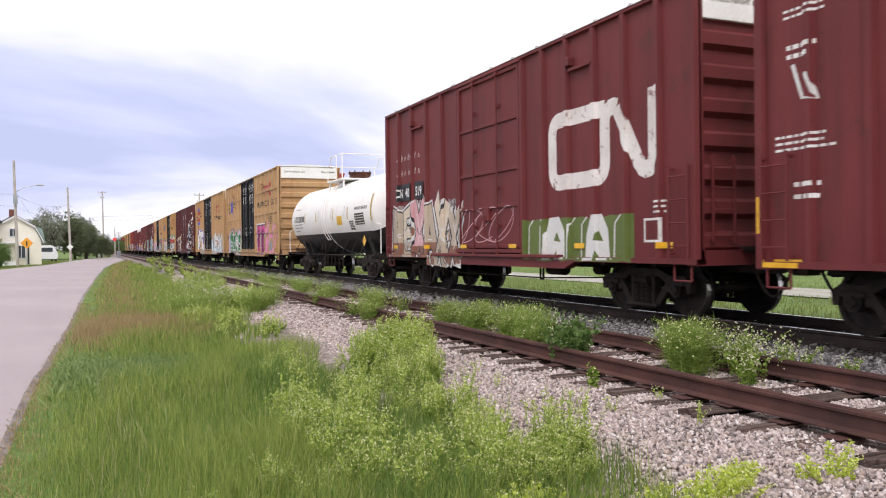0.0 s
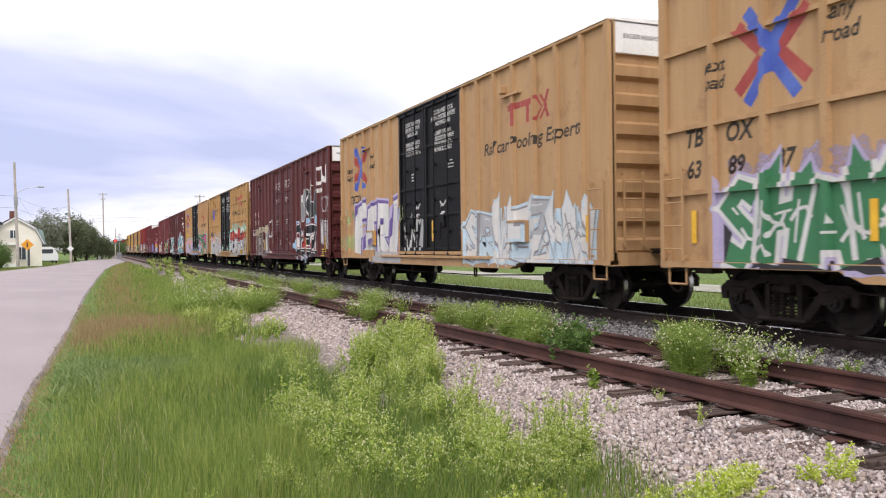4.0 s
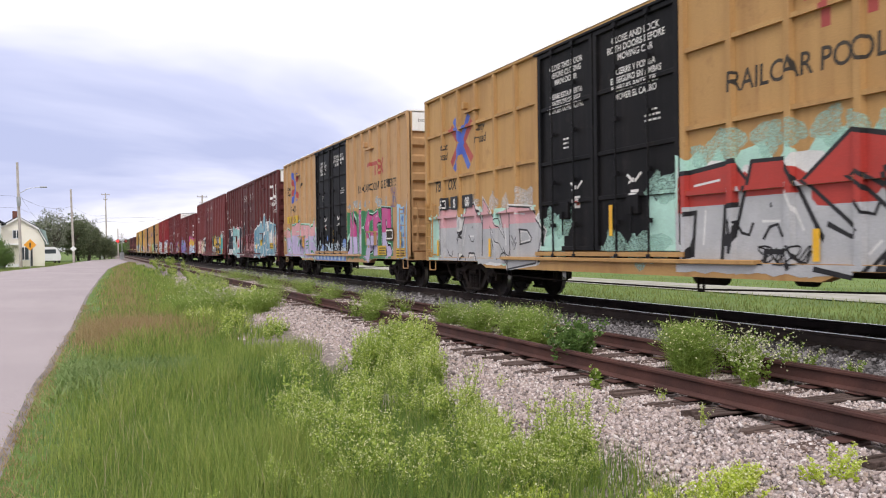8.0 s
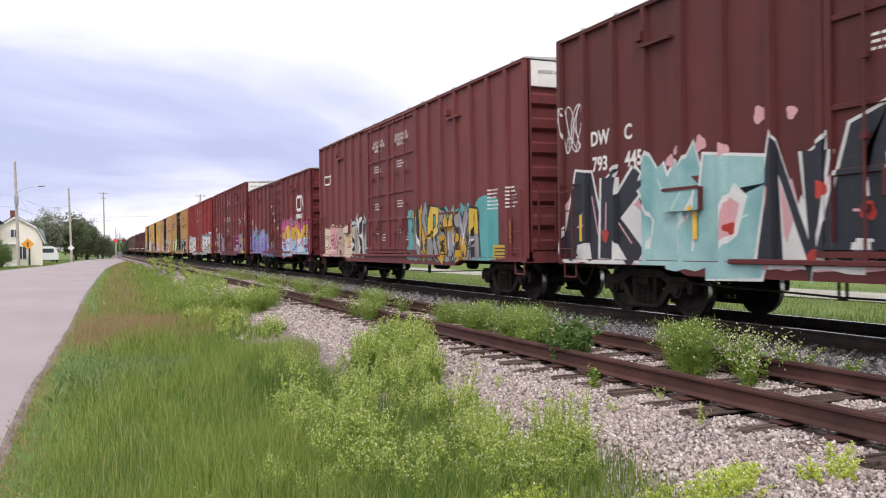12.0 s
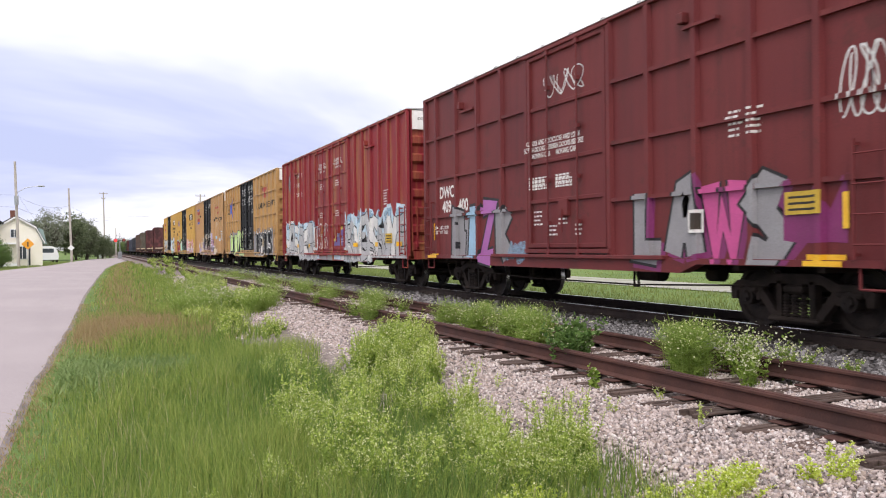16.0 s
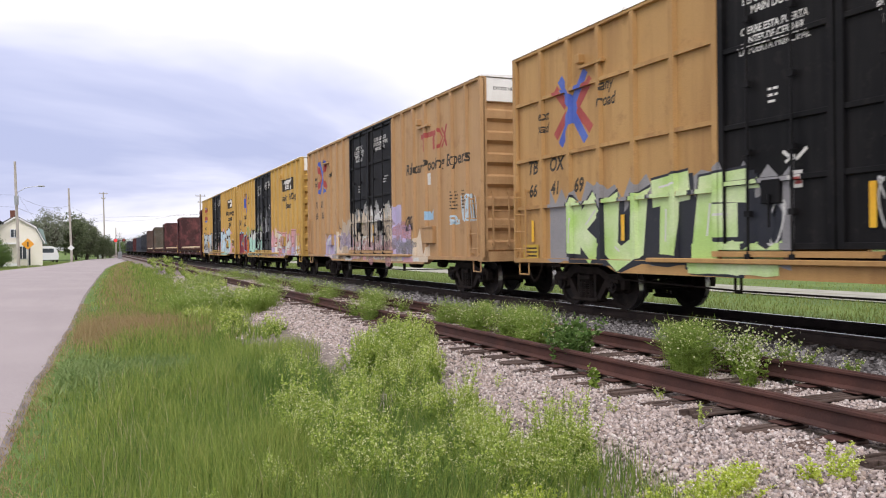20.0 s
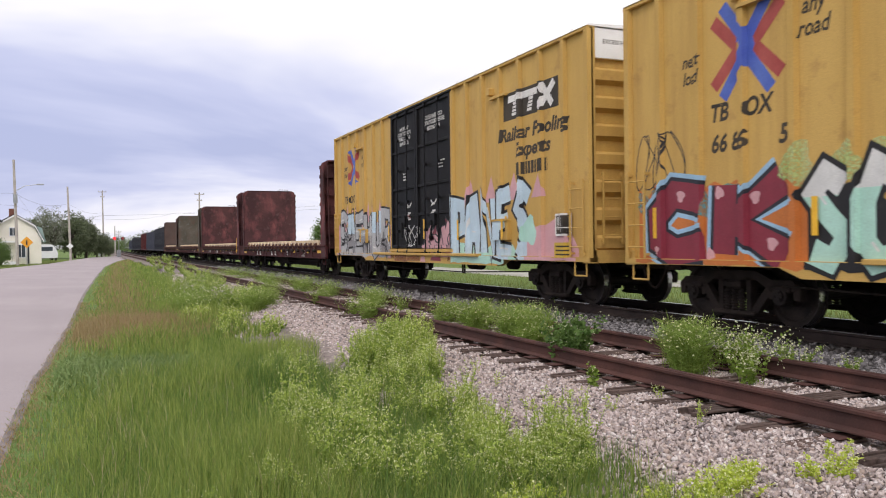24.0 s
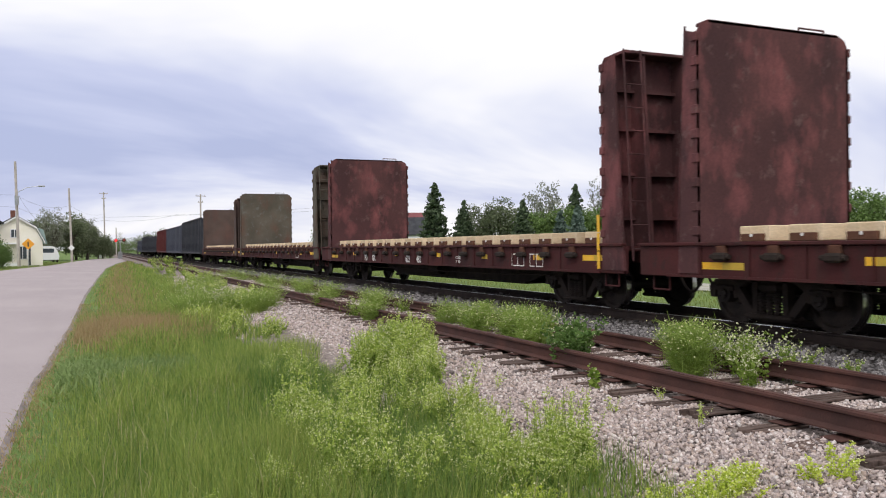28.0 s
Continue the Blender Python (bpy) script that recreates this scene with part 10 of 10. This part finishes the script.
def marks_lime(s, length, d0, d1):
    rng = random.Random(112)
    slogan_cross(s, 2.28, 3.84, 1.12)
    number(s, "TB", "OX", 0.72, 2.72, None, 0.38, 0.93)
    number(s, "66", "41", 0.72, 2.25, None, 0.36, 0.88)
    number(s, "69", "", 2.45, 2.25, None, 0.36)
    red_logo(s, 12.97, 3.95, 0.66)
    s.begin("lettering", "black slogan lettering")
    s.words("RAILCAR POOLING EXPERTS", 14.0, 3.42, 0.42, LETTER_BLACK, 0.006, 0.05, 0.92, fit=4.75)
    door_notes(s, d0, d1, True)
    paint(s, "grey cloud and navy shade behind letters")
    cloud(s, rng, 1.4, 7.6, 0.85, 2.45, "grey", 0.25)
    cloud(s, rng, 2.2, 7.4, 0.82, 2.0, "navy", 0.25)
    paint(s, "lime green sharp letters", True)
    block_word(s, "KUTE", 2.05, 6.9, 0.84, 2.3, ("lime",), "navy", rng, 0.30, 0.035, None, 0.05, None, 0.5, 1.2, 0.07, 0.05, "navy", "white", 0.1, 0.15, 1.1)
    cloud(s, rng, 5.6, 7.4, 0.76, 1.3, "lime", 0.3)
    blob(s, 7.0, 1.55, 0.3, "navy", rng)
    paint(s, "white scrawls on the doors")
    tag(s, 6.9, 7.4, 1.2, 1.8, "white", rng, 0.035, 3)
    tag(s, 8.9, 9.6, 1.2, 2.0, "white", rng, 0.035, 4)
    paint(s, "black letters rimmed in white")
    cloud(s, rng, 10.8, 16.2, 0.82, 2.3, "grey", 0.2)
    halo(s, rng, 10.9, 16.0, 2.1, 0.2, "grey", 12)
    block_word(s, "DOGUS", 11.1, 15.7, 0.83, 2.2, ("black",), "white", rng, 0.30, 0.05, None, 0.05, None, 0.5, 1.35, 0.07, 0.05, None, None, 0.15, 0.15, 1.1)
    reflectors(s, length, 1.3, 0.45, 6, 0.10)
    plates(s, 0.35, 0.95)


def marks_cream(s, length, d0, d1):
    rng = random.Random(113)
    slogan_cross(s, 2.25, 4.05, 1.1)
    number(s, "71", "01", 1.25, 2.85, None, 0.36, 0.8)
    number(s, "66", "36", 1.25, 2.40, None, 0.36, 0.9)
    red_logo(s, 12.9, 3.85, 0.60)
    s.begin("lettering", "black slogan lettering")
    s.words("Railcar Pooling Experts", 13.9, 3.32, 0.44, LETTER_BLACK, 0.01, 0.12, 0.92, fit=4.4)
    door_notes(s, d0, d1, False)
    paint(s, "cream, rose and mauve ragged shapes over side and doors")
    for u0, u1, top, colour, rag in ((2.7, 4.1, 1.75, "lilac", 0.25), (3.9, 4.8, 1.3, "grey", 0.5), (4.4, 5.4, 1.95, "cream", 0.25), (5.2, 6.25, 2.35, "beige", 0.2), (6.2, 7.1, 2.45, "cream", 0.15), (7.0, 8.5, 2.6, "cream", 0.2), (8.4, 9.7, 2.75, "white", 0.25), (9.6, 10.7, 2.6, "cream", 0.2), (10.6, 11.3, 2.55, "lilac", 0.12), (11.2, 12.0, 2.0, "lilac", 0.25), (11.9, 12.6, 1.45, "lilac", 0.3)):
        cloud(s, rng, u0, u1, 0.79, top, colour, rag, 0.3)
    s.shape([(12.3, 0.8), (13.5, 0.8), (13.45, 1.35), (13.15, 1.0), (12.95, 1.05), (12.75, 1.75), (12.55, 1.5), (12.3, 1.45)], SP["cream"])
    halo(s, rng, 6.3, 10.6, 1.2, 0.34, "rose", 10)
    halo(s, rng, 6.3, 10.6, 1.8, 0.30, "beige", 8)
    halo(s, rng, 4.6, 6.2, 1.5, 0.28, "lilac", 5)
    halo(s, rng, 10.7, 12.4, 1.2, 0.26, "grey", 6)
    halo(s, rng, 10.8, 12.0, 1.7, 0.22, "rose", 4)
    halo(s, rng, 6.3, 10.6, 2.45, 0.2, "white", 8)
    for k in range(16):
        u, z = 6.4 + 4.1 * k / 15, 1.2 + 1.3 * rng.random()
        s.stroke([(u, z), (u + rng.uniform(-0.05, 0.05), z - 0.2), (u + rng.uniform(-0.1, 0.1), z - rng.uniform(0.3, 0.6))], rng.uniform(0.02, 0.06), SP[("white", "beige", "taupe")[k % 3]])
    s.stroke([(3.1, 1.0), (3.4, 1.5), (3.8, 1.6), (4.0, 1.1)], 0.12, SP["white"])
    s.stroke([(4.5, 2.2), (4.62, 1.95), (4.95, 1.9), (5.1, 1.2), (5.3, 0.95)], 0.035, SP["dark"])
    tag(s, 6.6, 7.9, 0.98, 1.6, "white", rng, 0.05, 3)
    tag(s, 11.7, 12.3, 1.7, 2.1, "navy", rng, 0.045, 3)
    tag(s, 9.3, 10.2, 1.1, 1.9, "dark", rng, 0.04, 3)
    paint(s, "white paper patch")
    s.bar(13.36, 13.58, 2.92, 3.24, SP["white"])
    cloud(s, rng, 13.25, 13.75, 1.95, 2.25, "sky", 0.4)
    tag(s, 15.6, 16.4, 1.85, 2.5, "pale_blue", rng, 0.05, 6)
    tag(s, 14.9, 15.4, 1.8, 2.0, "pale_blue", rng, 0.06, 3)
    data_bars(s, 15.0, 2.6, 6, 0.4, LETTER_BLACK, 2, 0.6)
    sill_paint(s, rng, 3.0, 12.9, 0.76, 0.98, ("cream", "white", "rose", "beige"), "cream and rose paint along the sill")
    reflectors(s, length, 1.25, 0.4, 5, 0.09)


def marks_mint(s, length, d0, d1):
    rng = random.Random(114)
    slogan_cross(s, 2.75, 3.98, 1.15)
    number(s, "TB", "OX", 2.2, 3.0, None, 0.36, 0.75)
    number(s, "66 86", "5", 2.4, 2.55, None, 0.36, 1.0)
    black_logo(s, 13.5, 3.95, 0.75)
    s.begin("lettering", "black slanted slogan")
    s.words("Railcar Pooling\nExperts", 14.7, 3.5, 0.40, LETTER_BLACK, 0.014, 0.2, 0.95, fit=2.8)
    door_notes(s, d0, d1, False)
    paint(s, "black scrawl")
    tag(s, 0.3, 1.4, 2.1, 3.0, "dark", rng, 0.025, 5)
    paint(s, "crimson letters on orange and teal")
    cloud(s, rng, 0.3, 3.9, 0.82, 2.2, "orange", 0.15)
    halo(s, rng, 0.4, 3.4, 1.9, 0.24, "teal", 8)
    block_word(s, "CK", 0.55, 3.6, 0.86, 2.25, ("crimson",), "navy", rng, 0.33, 0.06, "sky", 0.07, None, 0.5, 1.05, 0.03)
    for u, z in ((1.35, 1.95), (0.8, 1.1), (2.0, 1.05), (2.2, 1.95), (2.9, 1.85), (3.2, 1.2)):
        blob(s, u, z, 0.09, "rose", rng)
    paint(s, "pale mint letters with black outlines and lime mist", True)
    halo(s, rng, 3.5, 8.4, 2.15, 0.24, "lime", 12)
    cloud(s, rng, 3.8, 8.3, 0.82, 1.95, "black", 0.2)
    block_word(s, "SCADER", 3.75, 8.3, 0.84, 2.2, ("white",), "black", rng, 0.33, 0.07, None, 0.05, ("mint",), 0.7, 1.1, 0.04, 0.0, None, "white", 0.0, 0.08, 1.1)
    paint(s, "grey letter shapes across the doors")
    cloud(s, rng, 6.5, 10.7, 1.1, 3.2, "dark", 0.6, 0.7)
    wildstyle(s, 6.6, 10.7, 1.9, 3.3, ("grey", "grey", "silver"), "black", rng, 7, 0.3)
    paint(s, "rose and white drips")
    cloud(s, rng, 10.8, 16.8, 0.8, 2.0, "rose", 0.7, 0.4)
    piece(s, rng, 10.9, 16.8, 0.82, 1.95, ("rose", "cream", "white"), "rust", "rose", ("lilac", "white", "rose"), 0.4, 8, 0.35, 0.04)
    sill_paint(s, rng, 8.9, 13.0, 0.76, 0.96, ("rose", "crimson", "cream"), "red and pink paint along the sill")
    reflectors(s, length, 1.3, 0.5, 6, 0.10)


def marks_silver(s, length, d0, d1):
    rng = random.Random(115)
    slogan_cross(s, 2.3, 4.0, 1.05)
    number(s, "TB", "OX", 1.3, 2.75, None, 0.36, 0.75)
    number(s, "66", "02 39", 1.3, 2.3, None, 0.36, 0.95)
    black_logo(s, 13.6, 3.95, 0.8)
    s.begin("lettering", "black slanted slogan")
    s.words("Railcar Pooling\nExperts", 14.85, 3.5, 0.40, LETTER_BLACK, 0.014, 0.2, 0.95, fit=2.85)
    data_bars(s, 14.15, 2.72, 1, 1.4, LETTER_BLACK, tall=0.26)
    door_notes(s, d0, d1, False)
    paint(s, "silver grey letters with pink tips")
    cloud(s, rng, 0.3, 6.25, 0.8, 2.15, "rose", 0.35)
    for k in range(9):
        s.shape([(0.6 + 0.6 * k, 2.0), (1.0 + 0.6 * k, 2.0), (0.85 + 0.6 * k, 2.55 + 0.15 * (k % 2))], SP["rose"])
    piece(s, rng, 0.5, 6.2, 0.82, 2.45, ("silver", "pale_blue", "silver"), "dark", None, ("silver", "grey"), 0.45, 6, 0.15, 0.075, "white", 0.06, 1, "SAEHUR", "silver", 0.05)
    paint(s, "pink letters over the doors")
    cloud(s, rng, 9.2, 10.8, 0.9, 1.8, "rose", 0.5)
    wildstyle(s, 8.6, 10.7, 0.95, 1.9, ("rose", "rose", "crimson"), "dark", rng, 5, 0.25)
    tag(s, 7.4, 8.4, 1.2, 1.8, "white", rng, 0.04, 3)
    paint(s, "pale blue block letters with dark rims")
    for k in range(4):
        s.shape([(11.5 + 1.1 * k, 2.2), (12.1 + 1.1 * k, 2.2), (11.85 + 1.1 * k, 2.8)], SP["rose"])
    cloud(s, rng, 10.75, 15.0, 0.76, 1.3, "mint", 0.3)
    block_word(s, "PANES", 10.75, 14.85, 0.84, 2.55, ("pale_blue",), "black", rng, 0.36, 0.065, None, 0.05, None, 0.5, 1.05, 0.03, 0.0, None, "white", 0.0, 0.1, 1.12)
    cloud(s, rng, 14.6, 16.6, 0.85, 1.8, "rose", 0.8, 0.35)
    blob(s, 14.7, 1.5, 0.3, "mint", rng)
    s.begin("plate", "black and white data plate")
    s.bar(15.8, 16.4, 1.38, 1.82, LETTER_WHITE, 0.034)
    s.bar(15.84, 16.36, 1.42, 1.78, LETTER_BLACK, 0.036)
    s.bar(15.9, 15.93, 1.5, 1.76, LETTER_WHITE, 0.038)
    s.bar(16.1, 16.12, 1.46, 1.76, LETTER_WHITE, 0.038)
    s.bar(15.86, 16.34, 1.53, 1.55, LETTER_WHITE, 0.038)
    plates(s, 15.75, 0.95)
    sill_paint(s, rng, 6.0, 10.7, 0.76, 0.96, ("crimson", "rose", "rust"), "rust and pink paint along the sill")
    reflectors(s, length, 1.35, 0.5, 7, 0.10)


# ---- the cars in their order, from the one that leaves the view first; near and far ends at the start ----
def make_train():
    cars = []
    ttx = dict(style="posts", double=True, door_paint=BLACK_PAINT)
    cars.append(boxcar("oxide red boxcar with faded white stencils on its end", -8.6, 8.5, OXIDE, "posts", (6.2, 10.6), top=5.25, marks=marks_first))
    cars.append(boxcar("oxide red boxcar with a weathered white logo and graffiti", 9.7, 23.8, OXIDE, "posts", (5.4, 8.6), double=False, top=5.245, bottom=0.78, posts_left=5, posts_right=6, marks=marks_red, band=WHITE_PAINT, roof=GALV))
    cars.append(tank_car("white tank car with a black lower half and top platform", 24.9, 38.3))
    cars.append(boxcar("yellow ribbed boxcar with black doors and pink and green graffiti", 39.9, 56.9, YELLOW_TAN, "grid", (6.2, 10.55), door_paint=BLACK_PAINT, posts_left=6, posts_right=6, marks=marks_grid_a, first=1.16, top=5.25, tail="TBOX 638987", roof=WHITE_PAINT))
    cars.append(boxcar("yellow boxcar with black doors and white bubble graffiti", 58.3, 75.2, YELLOW_TAN, "posts", (6.2, 10.6), door_paint=BLACK_PAINT, marks=marks_white, boards=((3.05, 3.8, 1.32, 1.78), (13.15, 13.9, 1.32, 1.78)), roof=WHITE_PAINT))
    cars.append(boxcar("brown boxcar with red, white and blue graffiti letters", 76.9, 94.0, BROWN, "posts", (6.4, 10.8), marks=marks_brown_a, boards=((3.25, 4.05, 1.74, 2.10), (12.5, 13.3, 1.74, 2.10)), top=5.21))
    cars.append(boxcar("yellow ribbed boxcar with black doors and red silver graffiti", 95.3, 112.3, YELLOW, "grid", (6.2, 10.6), door_paint=BLACK_PAINT, posts_left=6, posts_right=6, marks=marks_grid_b, first=1.16, roof=WHITE_PAINT))
    cars.append(boxcar("faded yellow boxcar with black doors and pink graffiti letters", 113.7, 130.7, YELLOW_TAN, "posts", (6.2, 10.7), door_paint=BLACK_PAINT, marks=marks_pink, boards=((3.05, 3.8, 1.32, 1.78), (13.15, 13.9, 1.32, 1.78)), roof=WHITE_PAINT))
    cars.append(boxcar("brown boxcar with pale blue graffiti along its lower side", 132.2, 149.4, BROWN, "posts", (6.3, 10.7), marks=marks_brown_b, boards=((3.25, 4.05, 1.74, 2.10), (12.5, 13.3, 1.74, 2.10)), top=5.21))
    cars.append(boxcar("maroon boxcar with yellow and teal graffiti", 150.7, 167.7, MAROON, "posts", (6.2, 10.6), marks=marks_maroon, boards=((3.25, 4.05, 1.74, 2.10), (12.5, 13.3, 1.74, 2.10)), top=5.2))
    cars.append(boxcar("low brown boxcar with purple and gold graffiti", 169.35, 183.7, OXIDE, "posts", (5.55, 8.85), top=4.60, bottom=0.82, posts_left=5, posts_right=5, first=1.12, marks=marks_low, band=None))
    cars.append(boxcar("oxide red ribbed boxcar with grey and pink graffiti", 185.15, 199.5, OXIDE, "grid", (5.8, 8.65), double=False, top=5.24, bottom=0.80, posts_left=5, posts_right=5, marks=marks_gridred, first=0.82))
    cars.append(boxcar("bright red boxcar with peeling paint and silver graffiti", 200.8, 217.8, RED, "posts", (6.15, 10.85), top=5.245, marks=marks_peeling))
    cars.append(boxcar("yellow ribbed boxcar with black doors and lime graffiti", 219.25, 236.4, YELLOW, "grid", (6.25, 10.7), door_paint=BLACK_PAINT, posts_left=6, posts_right=6, marks=marks_lime, first=1.16, roof=WHITE_PAINT))
    cars.append(boxcar("faded yellow boxcar with cream graffiti over its black doors", 238.0, 254.85, YELLOW_TAN, "posts", (6.15, 10.6), door_paint=BLACK_PAINT, marks=marks_cream, boards=((3.05, 3.8, 1.32, 1.78), (13.15, 13.9, 1.32, 1.78)), roof=WHITE_PAINT))
    cars.append(boxcar("yellow boxcar with black doors and mint graffiti letters", 256.1, 273.5, YELLOW_FRESH, "posts", (6.3, 10.8), door_paint=BLACK_PAINT, marks=marks_mint, boards=((13.15, 13.9, 1.32, 1.78),), roof=WHITE_PAINT))
    cars.append(boxcar("bright yellow boxcar with black doors and silver blue graffiti", 274.6, 291.65, YELLOW_FRESH, "posts", (6.3, 10.8), door_paint=BLACK_PAINT, marks=marks_silver, boards=((3.05, 3.8, 1.32, 1.78), (13.15, 13.9, 1.32, 1.78)), roof=WHITE_PAINT))
    cars.append(flat_car("empty rust-brown bulkhead flatcar with pale timber risers", 293.15, 313.35, BULK, BULK, 4.64, ("PO", "GX", "622", "282")))
    cars.append(flat_car("empty rust-brown bulkhead flatcar with one dark bulkhead", 313.82, 334.05, BULK, BULK, 4.66, ("PO", "GX", "622", "482"), True, (16.15, 16.95)))
    cars.append(flat_car("empty bulkhead flatcar with olive bulkheads and timber risers", 334.75, 355.0, BULK_GREEN, BULK_GREEN, 4.65))
    cars.append(flat_car("empty brown bulkhead flatcar far down the train", 355.6, 373.9, BULK_GREY, BULK_GREY, 4.5))
    cars.append(gondola("dark blue black open hopper car", 374.9, 391.0, GONDOLA_BLACK, 3.9, "hopper_car"))
    cars.append(gondola("dull blue grey open hopper car", 391.9, 411.5, GONDOLA_BLUE, 3.7, "hopper_car", 12))
    cars.append(gondola("red brown open gondola", 412.6, 429.0, BROWN, 3.8))
    cars.append(gondola("low black open gondola near the end of the train", 432.4, 450.6, GONDOLA_BLACK, 3.2))
    cars.append(gondola("low black open gondola near the end of the train", 451.7, 470.0, GONDOLA_BLACK, 3.5))
    cars.append(gondola("last dark gondola of the train with a blue patch", 471.1, 489.2, GONDOLA_BLUE, 3.0))
    return cars


# ---- what moves ----
def motions():
    times = [k * 1.0 for k in range(29)]
    for car in CARS:
        at = car.matrix_basis.translation.copy()
        walk(car, [(t, pose(at.x, at.y - travelled(t), at.z)) for t in times])
    step = 0.055
    for wheel, y, car, pin in AXLES:
        first = car.matrix_basis.translation.y if not car.animation_data else START[car.name]
        # the wheels turn while their bogie is near; far off they are too small to be seen turning
        seen = [t for t in [k * step for k in range(int(28 / step) + 1)] if -6 < first + pin - travelled(t) < 42]
        base = lambda t: pose(0, y, WHEEL_R, math.degrees(travelled(t) / WHEEL_R), 0, 0)
        if len(seen) < 2:
            continue
        rows = [(t, base(t)) for t in seen]
        if seen[0] > 0.2:
            rows.insert(0, (0.0, base(seen[0])))
        if seen[-1] < 27.8:
            rows.append((28.0, base(seen[-1])))
        walk(wheel, rows)


CARS = make_train()
START = {car.name: car.matrix_basis.translation.y for car in CARS}
ground_sheet()
road_surface()
lay_lane()
ballast_bed()
plant_trees()
gambrel_house()
far_houses()
street_things()
grow_weeds()
sow_grass()
track("siding", "rusty disused siding track with weathered ties", SIDING_X, RUST_RAIL, RUST_RAIL, OLD_TIE, 0.56, 46, -7.96, 0.06)
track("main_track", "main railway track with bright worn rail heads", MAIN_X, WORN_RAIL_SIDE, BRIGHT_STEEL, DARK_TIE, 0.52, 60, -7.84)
lay_gravel()

motions()
